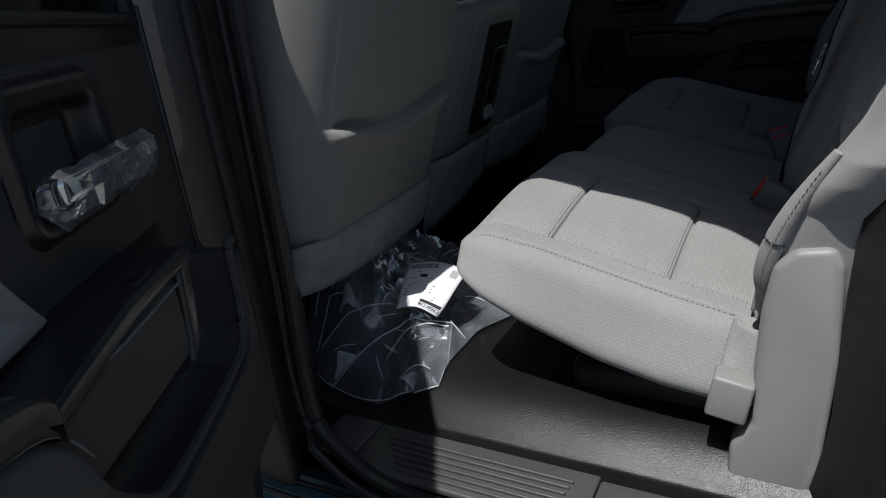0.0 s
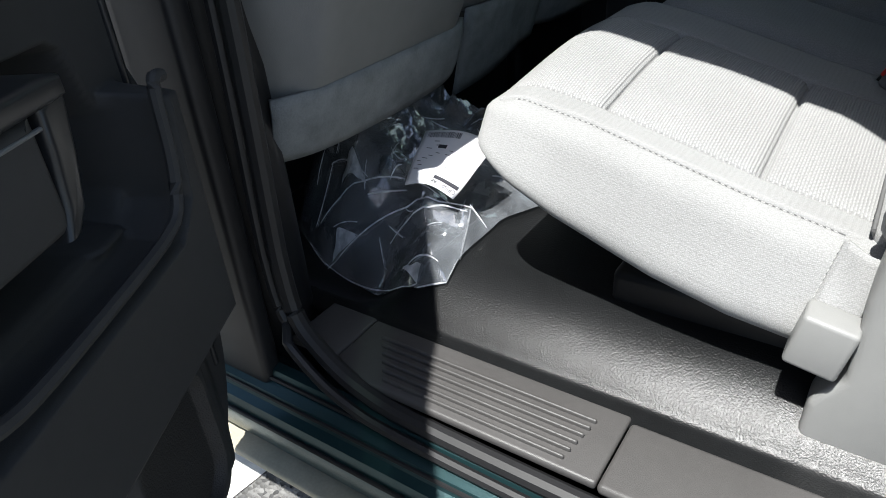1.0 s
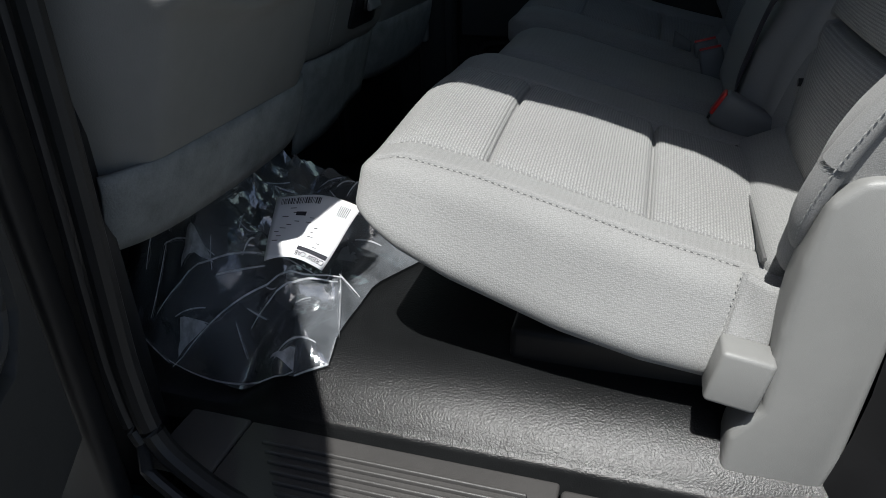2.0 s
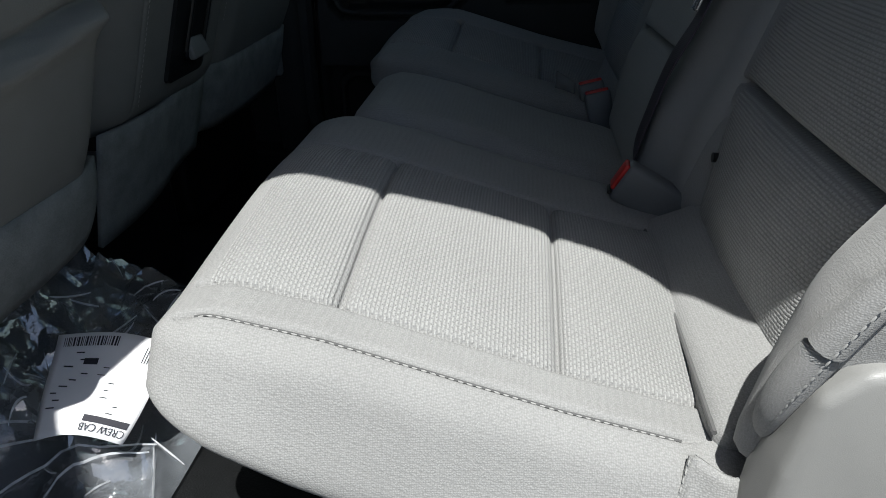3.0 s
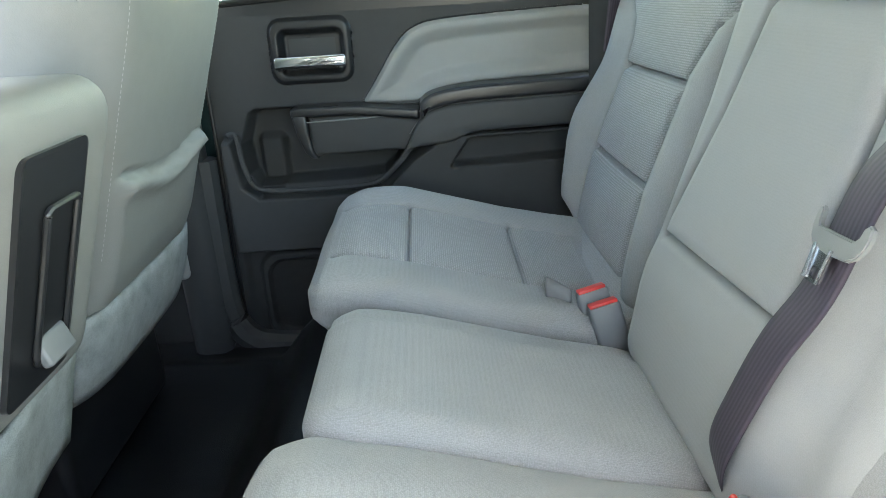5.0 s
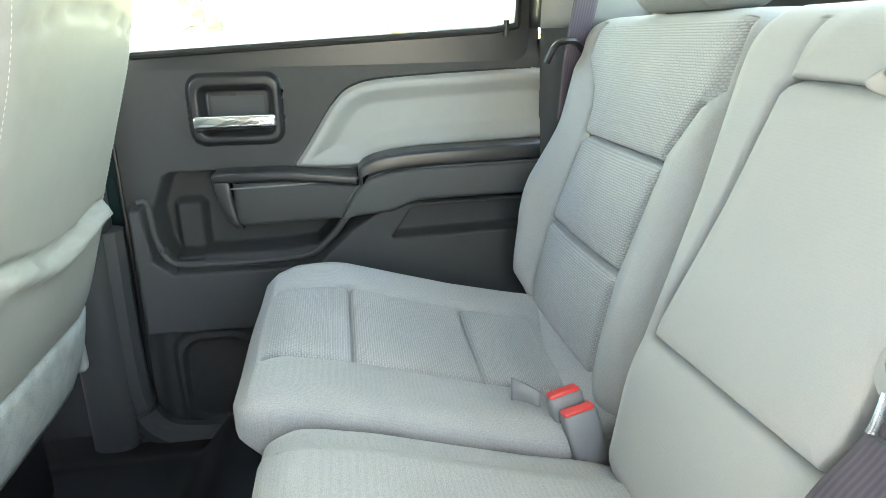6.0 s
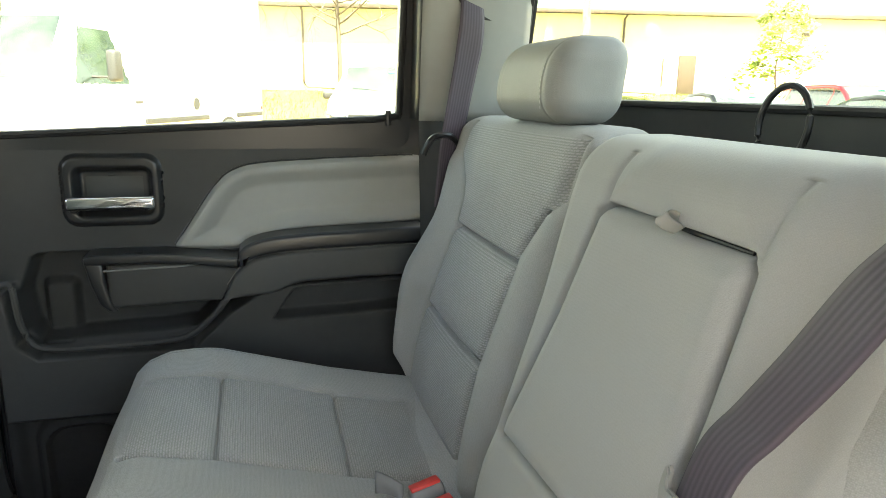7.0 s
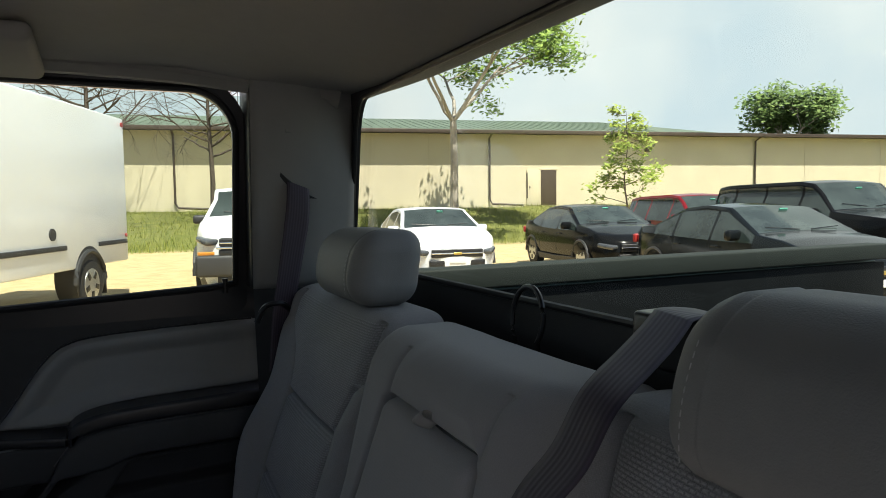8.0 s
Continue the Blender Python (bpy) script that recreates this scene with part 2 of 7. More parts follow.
def tube(points, radius, n=10, closed=False, flat=1.0, up=(0, 0, 1)):
    """A tube along points (radius may be a list); flat squeezes the section."""
    P = [Vector(p) for p in points]
    R = radius if isinstance(radius, (list, tuple)) else [radius] * len(P)
    bm = bmesh.new()
    rings = []
    for i, p in enumerate(P):
        a = P[(i - 1) % len(P)] if closed or i else P[i]
        b = P[(i + 1) % len(P)] if closed or i < len(P) - 1 else P[i]
        t = (b - a).normalized()
        s = t.cross(Vector(up))
        s = s.normalized() if s.length > 0.35 else t.cross(Vector((0.2, 1, 0))).normalized()
        u = s.cross(t)
        rings.append([bm.verts.new(p + R[i] * (math.cos(2 * math.pi * k / n) * s + flat * math.sin(2 * math.pi * k / n) * u)) for k in range(n)])
    m = len(rings)
    for i in range(m if closed else m - 1):
        for k in range(n):
            bm.faces.new((rings[i][k], rings[i][(k + 1) % n], rings[(i + 1) % m][(k + 1) % n], rings[(i + 1) % m][k]))
    if not closed:
        bm.faces.new(rings[0][::-1])
        bm.faces.new(rings[-1])
    bmesh.ops.recalc_face_normals(bm, faces=bm.faces)
    return bm


def smooth_path(points, n=8):
    """Catmull-Rom through points."""
    P = [Vector(p) for p in points]
    out = []
    for i in range(len(P) - 1):
        p0, p1, p2, p3 = P[max(i - 1, 0)], P[i], P[i + 1], P[min(i + 2, len(P) - 1)]
        for k in range(n):
            t = k / n
            out.append(0.5 * ((2 * p1) + (p2 - p0) * t + (2 * p0 - 5 * p1 + 4 * p2 - p3) * t * t + (3 * p1 - p0 - 3 * p2 + p3) * t ** 3))
    out.append(P[-1])
    return out


def ribbon(name, points, sides, width, thick, material, parent, label=""):
    """A strap: points along its middle, sides the directions of its width; UV along it."""
    verts, faces, uvs = [], [], []
    P = [Vector(p) for p in points]
    S = [Vector(s).normalized() for s in sides]
    m = 7
    dist = 0
    for i, p in enumerate(P):
        if i:
            dist += (p - P[i - 1]).length
        t = (P[min(i + 1, len(P) - 1)] - P[max(i - 1, 0)]).normalized()
        nrm = t.cross(S[i]).normalized()
        for side in (1, -1):
            for k in range(m):
                u = k / (m - 1)
                verts.append(p + S[i] * (u - 0.5) * width + nrm * side * thick / 2 * (0.4 if k in (0, m - 1) else 1))
                uvs.append((u, dist / width))
    row = 2 * m
    for i in range(len(P) - 1):
        a, b = i * row, (i + 1) * row
        for k in range(m - 1):
            faces.append((a + k, a + k + 1, b + k + 1, b + k))
            faces.append((a + m + k, b + m + k, b + m + k + 1, a + m + k + 1))
        faces.append((a, b, b + m, a + m))
        faces.append((a + m - 1, a + 2 * m - 1, b + 2 * m - 1, b + m - 1))
    me = bpy.data.meshes.new(name)
    me.from_pydata([tuple(v) for v in verts], [], faces)
    uv = me.uv_layers.new(name="strap")
    for loop in me.loops:
        uv.data[loop.index].uv = uvs[loop.vertex_index]
    for p in me.polygons:
        p.use_smooth = True
    me.materials.append(material)
    ob = new(name, me)
    ob.parent = parent
    return tagged(ob, label)


def sdpoly(px, pz, poly):
    """Signed distance to a polygon, negative inside."""
    d = np.full(px.shape, 1e9)
    inside = np.zeros(px.shape, bool)
    n = len(poly)
    for i in range(n):
        ax, az = poly[i]
        bx, bz = poly[(i + 1) % n]
        ex, ez = bx - ax, bz - az
        wx, wz = px - ax, pz - az
        t = np.clip((wx * ex + wz * ez) / (ex * ex + ez * ez), 0, 1)
        d = np.minimum(d, (wx - ex * t) ** 2 + (wz - ez * t) ** 2)
        if az != bz:
            c = ((az > pz) != (bz > pz)) & (px < (bx - ax) * (pz - az) / (bz - az) + ax)
            inside ^= c
    return np.where(inside, -1, 1) * np.sqrt(d)


def sdrect(px, pz, x0, x1, z0, z1, r=0.02):
    qx = np.abs(px - (x0 + x1) / 2) - (x1 - x0) / 2 + r
    qz = np.abs(pz - (z0 + z1) / 2) - (z1 - z0) / 2 + r
    return np.hypot(np.maximum(qx, 0), np.maximum(qz, 0)) + np.minimum(np.maximum(qx, qz), 0) - r


def sstep(a, b, x):
    t = np.clip((x - a) / (b - a), 0, 1)
    return t * t * (3 - 2 * t)


def inside(sd, w=0.008):
    """1 within a shape, 0 outside, with a ramp of width w at its edge."""
    return 1 - sstep(-w, 0, sd)


def lerp_table(x, table):
    return np.interp(x, [p[0] for p in table], [p[1] for p in table])


# ---------------------------------------------------------------- cab: floor, walls, roof
def tumble(z):
    """How far the cab side leans in above the belt line."""
    return 0.845 - 0.22 * np.maximum(np.asarray(z, float) - 0.74, 0)


def rounded_loop(x0, x1, z0, z1, radii, n=8):
    """Points of a rounded rectangle, counter-clockwise from the lower left corner; radii for ll, lr, ur, ul."""
    pts = []
    for (cx, cz, a0), r in zip(((x0, z0, 180), (x1, z0, 270), (x1, z1, 0), (x0, z1, 90)), radii):
        ox = cx + r if cx == x0 else cx - r
        oz = cz + r if cz == z0 else cz - r
        for i in range(n):
            a = radians(a0 + 90 * i / (n - 1))
            pts.append((ox + r * math.cos(a), oz + r * math.sin(a)))
    return pts


def ring(name, outer, inner, place, depth, material, parent, label="", kind=""):
    """A plate with an opening: two loops of equal length in a plane, set in space by place(u, v, w)."""
    n = len(outer)
    verts = [place(*p, w) for w in (0, depth) for loop in (outer, inner) for p in loop]
    faces = []
    for i in range(n):
        j = (i + 1) % n
        o0, o1, i0, i1 = i, j, n + i, n + j
        faces += [(o0, o1, i1, i0), (2 * n + o0, 2 * n + i0, 2 * n + i1, 2 * n + o1), (o0, 2 * n + o0, 2 * n + o1, o1), (i0, i1, 2 * n + i1, 2 * n + i0)]
    return raw_part(name, verts, faces, material, parent, label, kind=kind)


def sheet(name, us, vs, place, material, parent=None, label="", thick=0.0, kind=""):
    """A grid surface placed by place(u, v); thick adds a back."""
    verts = [place(u, v) for u in us for v in vs]
    nv = len(vs)
    faces = [(i * nv + j, (i + 1) * nv + j, (i + 1) * nv + j + 1, i * nv + j + 1) for i in range(len(us) - 1) for j in range(nv - 1)]
    ob = raw_part(name, verts, faces, material, parent, label, sharp=50, fix=True, kind=kind)
    if "pane" in name:
        for p in ob.data.polygons:
            p.use_smooth = False
    if thick:
        md = ob.modifiers.new("thick", "SOLIDIFY")
        md.thickness, md.offset = thick, 0
    return ob


def floor_height(x, y):
    raised = float(sstep(-0.66, -0.54, np.array(x)))
    z = 0.0 + 0.105 * raised
    tunnel = float(1 - sstep(0.12, 0.3, np.array(abs(y + 0.03)))) * float(1 - sstep(-0.75, -0.5, np.array(x)))
    z += 0.02 * tunnel
    edge = min(max((-0.575 - y) / 0.125, 0.0), 1.0) ** 2
    z = z * (1 - edge) + 0.050 * edge
    edge2 = float(sstep(0.66, 0.74, np.array(y)))
    z = z * (1 - edge2) - 0.02 * edge2
    return z + 0.0012 * noise.noise((x * 9, y * 9, 0))


def cab_shell():
    fl = sheet("floor", np.linspace(-1.65, 0.28, 100), np.concatenate([np.linspace(-0.735, -0.55, 40), np.linspace(-0.54, 0.82, 86)]), lambda x, y: (x, y, floor_height(x, y)), M["rubber_floor"],
               label="black textured vinyl cab floor covering, raised under the rear seat", thick=0.0, kind="structure")
    tagged(fl, category="floor")
    part("underfloor", box((1.95, 1.66, 0.05), (-0.68, 0.0, -0.085), 0.01), M["black"], fl)
    # roof lining
    def roof(x, y):
        e = abs(y) / 0.74
        return (x, y, 1.210 - 0.030 * e ** 4 * (1 - 0.8 * sstep(0.0, 0.2, np.array(x))) - 0.074 * sstep(-0.12, 0.24, np.array(x)) * (1 - 0.45 * e ** 4) - 0.015 * e ** 10)
    ce = sheet("ceiling", np.linspace(-1.5, 0.27, 40), np.linspace(-0.735, 0.735, 40), roof, M["headliner"], label="grey woven cloth headliner", thick=0.012, kind="structure")
    tagged(ce, category="headliner")
    rf = sheet("roof_skin", np.linspace(-1.5, 0.33, 20), np.linspace(-0.76, 0.76, 24), lambda x, y: (x, y, 1.255 - 0.06 * (abs(y) / 0.76) ** 4), M["paint_green"],
               label="dark green metallic painted cab roof panel", thick=0.006, kind="structure")
    tagged(rf, category="roof")
    # back wall with its window
    outer = [(-0.86 if p[0] < 0 else 0.86, 0.10 if p[1] < 0.9 else 1.24) for p in rounded_loop(-0.74, 0.74, 0.815, 1.13, (0.05, 0.05, 0.1, 0.1))]
    inner = [(u * (1 - 0.68 * (v - 0.80)), v) for u, v in rounded_loop(-0.812, 0.812, 0.80, 1.128, (0.04, 0.04, 0.06, 0.06))]
    def back(u, v, w):
        return (0.262 + w - 0.12 * max(v - 0.8, 0), u, v)
    wb = ring("wall_rear", outer, inner, back, 0.008, M["charcoal"], None, "charcoal trim panel behind the rear seat, with window opening", kind="structure")
    tagged(wb, category="wall")
    part("lower_panel", box((0.05, 1.7, 0.22), (0.287, 0, 0.0), 0.004), M["charcoal"], wb)
    wn = thing("window_1", "wide rear cab window of clear glass", "window", kind="structure")
    gl = sheet("pane", [0, 1], [0, 1], lambda u, v: (0.276 - 0.12 * 0.34 * v, (-0.83 + 1.66 * u) * (1 - 0.18 * v), 0.795 + 0.345 * v), M["glass_clear"], wn, thick=0.004)
    loop = [back(u, v, -0.004) for u, v in inner]
    part("window_frame", tube(loop, 0.005, 8, closed=True), M["seal"], wn, "black rubber window seal")
    # far side: pillars, quarter trim, sill
    ws = thing("wall_right", "inner side trim of the cab, grey pillar and dark lower panels", "wall", kind="structure")
    def quarter(u, v):
        z = 0.40 + 0.78 * v
        return (0.046 + 0.205 * u - 0.02 * v, float(tumble(z)) - 0.075 - 0.02 * math.sin(math.pi * u) + 0.03 * u * 0, z)
    q = sheet("pillar_trim", np.linspace(0, 1, 14), np.linspace(0, 1, 24), lambda u, v: quarter(u, 0.46 + 0.54 * v), M["grey_trim"], ws, "grey plastic rear pillar cover", thick=0.012)
    sheet("trim_return", np.linspace(0, 1, 4), np.linspace(0, 1, 16), lambda u, v: (0.0465 - 0.02 * (0.46 + 0.54 * v), float(tumble(0.40 + 0.78 * (0.46 + 0.54 * v))) - 0.075 + 0.115 * u, 0.40 + 0.78 * (0.46 + 0.54 * v)), M["seal"], ws, thick=0.003)
    sheet("lower_quarter", np.linspace(0, 1, 6), np.linspace(0, 1, 10), lambda u, v: quarter(u, 0.46 * v - 0.5 * (1 - v)), M["charcoal"], ws, thick=0.012)
    part("front_pillar_trim", box((0.09, 0.10, 1.25), (-0.815, 0.80, 0.57), 0.03), M["charcoal"], ws)
    part("sill_trim", box((1.0, 0.06, 0.07), (-0.30, 0.80, -0.045), 0.025), M["charcoal"], ws)
    part("sill_corner", tube(smooth_path([(-0.775, 0.80, 0.42), (-0.778, 0.80, 0.16), (-0.768, 0.80, 0.05), (-0.730, 0.797, -0.008), (-0.66, 0.795, -0.028), (-0.5, 0.795, -0.032)], 6), 0.032, 10), M["charcoal"], ws)
    part("outer_skin", box((1.0, 0.02, 0.8), (-1.25, 0.95, 0.30), 0.01), M["paint_green"], ws)
    part("front_door_trim", box((0.80, 0.06, 0.90), (-1.24, 0.87, 0.39), 0.02), M["charcoal"], ws)
    part("roof_rail", tube(smooth_path([(-1.5, 0.70, 1.155), (-0.8, 0.71, 1.190), (-0.2, 0.715, 1.190), (0.05, 0.705, 1.172), (0.2, 0.68, 1.145)]), 0.035, 10), M["headliner"], ws)
    part("hook_cover", box((0.03, 0.006, 0.022), (0.105, 0.677, 1.075), 0.002), M["grey_trim"], ws)
    part("grab_handle", box((0.26, 0.19, 0.03), (-0.435, 0.595, 1.165), 0.013, Euler((radians(-8), 0, 0)).to_matrix(), n=3), M["headliner"], ws, "grey roof handle cover")
    # belt slot in the pillar
    sl = smooth_path([(x, float(tumble(z)) - 0.075 - 0.02 * math.sin(math.pi * (x - 0.035) / 0.205), z) for x, z in ((0.07, 1.005), (0.095, 0.975), (0.125, 0.95), (0.165, 0.935))])
    part("belt_slot", tube(sl, [0.005 + 0.004 * math.sin(i / (len(sl) - 1) * math.pi) for i in range(len(sl))], 8), M["seal"], ws, "black belt guide slot")
    # near side
    wl = thing("wall_left", "body side round the open rear doorway, dark trim and green paint", "wall", kind="structure")
    part("front_pillar_trim", box((0.10, 0.10, 1.3), (-0.738, -0.765, 0.58), 0.03), M["seal"], wl)
    part("pillar_skin", box((0.11, 0.03, 1.3), (-0.715, -0.845, 0.58), 0.01), M["seal"], wl)
    part("front_door_trim", box((0.75, 0.06, 0.75), (-1.24, -0.87, 0.34), 0.02), M["charcoal"], wl)
    part("roof_rail", tube(smooth_path([(-1.5, -0.70, 1.13), (-0.8, -0.705, 1.165), (-0.2, -0.71, 1.165), (0.05, -0.70, 1.15), (0.2, -0.68, 1.13)]), 0.035, 10), M["headliner"], wl)
    part("rear_pillar", box((0.16, 0.06, 0.95), (0.24, -0.80, 0.72), 0.03), M["paint_green"], wl)
    part("rear_pillar_trim", box((0.16, 0.03, 0.8), (0.21, -0.74, 0.8), 0.012), M["grey_trim"], wl)
    part("rear_jamb", box((0.05, 0.12, 0.6), (0.18, -0.80, 0.25), 0.02), M["charcoal"], wl)
    # rocker: stepped painted section under the doorway
    prof = [(-0.835, 0.030), (-0.848, 0.027), (-0.853, 0.012), (-0.868, 0.006), (-0.873, -0.008), (-0.884, -0.014), (-0.888, -0.045), (-0.872, -0.10), (-0.84, -0.13), (-0.80, -0.13), (-0.80, 0.0)]
    n = len(prof)
    xs = np.linspace(-1.7, 0.5, 12)
    verts = [(x, y, z) for x in xs for y, z in prof]
    faces = [(i * n + j, (i + 1) * n + j, (i + 1) * n + (j + 1) % n, i * n + (j + 1) % n) for i in range(len(xs) - 1) for j in range(n)]
    raw_part("rocker", verts, faces, M["paint_green"], wl, "dark green metallic painted rocker panel", sharp=25)
    for yy, zz in ((-0.8525, 0.016), (-0.8705, 0.000), (-0.8885, -0.035)):
        part("sill_strip", tube([(-1.7, yy, zz), (-0.6, yy, zz), (0.5, yy, zz)], 0.0032, 6), M["seal"], wl)
    # pale cream strip that runs below the rocker
    part("sill_flange", box((2.2, 0.045, 0.012), (-0.6, -0.868, -0.135), 0.004), M["cream_strip"], wl, "pale cream strip along the rocker's lower edge")
    seal = smooth_path([(-0.628, -0.80, 1.15), (-0.630, -0.805, 0.8), (-0.632, -0.81, 0.45), (-0.636, -0.815, 0.25), (-0.634, -0.818, 0.185), (-0.622, -0.822, 0.118), (-0.590, -0.826, 0.080), (-0.52, -0.832, 0.046), (-0.41, -0.836, 0.034), (-0.1, -0.84, 0.036), (0.08, -0.84, 0.05), (0.15, -0.83, 0.11)], 10)
    part("door_seal", tube(seal, 0.012, 10), M["seal"], wl, "black rubber door seal")
    seal2 = [(p[0] - 0.022, p[1] - 0.004, p[2] + 0.0) if p[2] > 0.1 else (p[0] - 0.012, p[1] - 0.02, p[2] - 0.012) for p in seal]
    part("outer_seal", tube(seal2, 0.007, 8), M["seal"], wl)
    # grey trim beside the seat
    tr = [(-0.058, -0.01), (0.015, -0.02), (0.042, 0.10), (0.050, 0.25), (0.046, 0.375), (0.034, 0.396), (-0.004, 0.390), (-0.026, 0.368), (-0.035, 0.31), (-0.039, 0.24), (-0.037, 0.150), (-0.052, 0.130), (-0.062, 0.112), (-0.064, 0.05)]
    bm = bmesh.new()
    f = bm.faces.new([bm.verts.new((x, -0.675 - 0.02 * max(0.1 - z, 0), z)) for x, z in tr])
    ex = bmesh.ops.extrude_face_region(bm, geom=[f])
    bmesh.ops.translate(bm, vec=(0, 0.05, 0), verts=[v for v in ex["geom"] if isinstance(v, bmesh.types.BMVert)])
    bmesh.ops.recalc_face_normals(bm, faces=bm.faces)
    bmesh.ops.bevel(bm, geom=list(bm.edges), offset=0.008, segments=3, profile=0.5, affect="EDGES")
    part("seat_side_trim", bm, M["grey_trim"], wl, "light grey plastic trim beside the rear seat")
    # dark jamb between the trim and the body side
    def jamb(u, v):
        z = -0.02 + 1.19 * v
        x0 = float(np.interp(z, [-0.02, 0.16, 0.376, 0.60, 0.76, 1.17], [0.020, 0.050, 0.052, 0.078, 0.070, 0.055]))
        return (x0 + (0.185 - x0) * u, -0.672 - 0.150 * u - 0.02 * math.sin(math.pi * u), z)
    sheet("jamb_panel", np.linspace(0, 1, 10), np.linspace(0, 1, 24), jamb, M["seal"], wl, "black inner door jamb", thick=0.006)
    # the doorway's rear upper corner, unseen, rounded forward under the roof rail to shade the backrest
    def corner(u, v):
        z = 0.70 + 0.49 * v
        x0 = float(np.interp(z, [0.70, 0.78, 0.86, 0.96, 1.04, 1.10, 1.15, 1.19], [0.072, 0.030, -0.004, -0.030, -0.062, -0.105, -0.165, -0.26]))
        return (x0 + (0.18 - x0) * u, -0.738 - 0.01 * u, z)
    sheet("doorway_corner", np.linspace(0, 1, 6), np.linspace(0, 1, 24), corner, M["seal"], wl, "unseen black upper corner of the doorway, added to shade the backrest", thick=0.012)
    # scuff plate
    sp = thing("door_sill", "dark grey plastic scuff plate with raised ribs along the doorway", "sill plate", kind="structure")
    part("plate", box((0.36, 0.105, 0.012), (-0.397, -0.775, 0.050), 0.004), M["scuff"], sp)
    for i in range(6):
        part("rib", box((0.300 - 0.012 * i, 0.004, 0.007), (-0.397 + 0.004 * i, -0.752 - 0.0125 * i, 0.0575), 0.002), M["scuff"], sp)
    part("front_cover", box((0.08, 0.09, 0.012), (-0.619, -0.765, 0.050), 0.004), M["scuff"], sp)
    part("rear_cover", box((0.345, 0.10, 0.014), (-0.0425, -0.782, 0.052), 0.007), M["scuff"], sp, "smooth rear end of the sill plate")


cab_shell()


def dashboard():
    t = thing("dashboard", "dark moulded dashboard at the front of the cab", "dashboard", kind="structure")
    prof = smooth_path([(-1.62, 0, 0.30), (-1.56, 0, 0.50), (-1.60, 0, 0.72), (-1.68, 0, 0.86), (-1.85, 0, 0.93), (-2.05, 0, 0.94)], 5)
    sheet("dash_skin", np.linspace(0, 1, len(prof)), np.linspace(-0.82, 0.82, 12), lambda u, y: (prof[int(round(u * (len(prof) - 1)))].x, y, prof[int(round(u * (len(prof) - 1)))].z), M["charcoal"], t, "charcoal dashboard skin", thick=0.01)
    part("firewall", box((0.04, 1.7, 1.05), (-2.06, 0, 0.40), 0.01), M["charcoal"], t)


dashboard()


# ---------------------------------------------------------------- rear seat
Z_TOP = [(-0.49, 0.345), (-0.455, 0.368), (-0.42, 0.371), (-0.335, 0.354), (-0.16, 0.304), (-0.04, 0.276), (0.02, 0.27)]
Z_BOT = [(-0.49, 0.31), (-0.455, 0.29), (-0.41, 0.258), (-0.355, 0.228), (-0.24, 0.182), (-0.155, 0.160), (-0.09, 0.152), (0.02, 0.15)]
SEAM_A, SEAM_B = -0.335, -0.16
Y_IN_NEAR, Y_OUT_NEAR, Y_IN_FAR, Y_OUT_FAR = 0.272, 0.558, 0.315, 0.535


def groove(d, depth, w):
    return depth * (0.55 * np.exp(-(d / w) ** 2) + 0.75 * np.exp(-(d / (0.4 * w)) ** 2))


def dashes(points, normals, material, parent, name="stitching", length=0.0042, gap=0.0028, r=0.00055):
    """A line of sewing stitches along points."""
    P = np.array(points)
    seg = np.linalg.norm(np.diff(P, axis=0), axis=1)
    s = np.concatenate([[0], np.cumsum(seg)])
    verts, faces = [], []
    t = 0.0
    while t + length < s[-1]:
        a = np.array([np.interp(t, s, P[:, k]) for k in range(3)])
        b = np.array([np.interp(t + length, s, P[:, k]) for k in range(3)])
        nn = np.array([np.interp(t, s, np.array(normals)[:, k]) for k in range(3)])
        nn /= np.linalg.norm(nn)
        d = (b - a) / np.linalg.norm(b - a)
        c = np.cross(d, nn)
        base = len(verts)
        for p, q in ((a, 0.55), ((a + b) / 2, 1.0), (b, 0.55)):
            for e, h in ((c, 0), (nn, 1), (-c, 0)):
                verts.append(p + e * r * q + nn * (r * 0.6 * h))
        for i in (0, 3):
            faces += [(base + i, base + i + 1, base + i + 4, base + i + 3), (base + i + 1, base + i + 2, base + i + 5, base + i + 4)]
        t += length + gap
    return raw_part(name, verts, faces, material, parent, "", sharp=180)


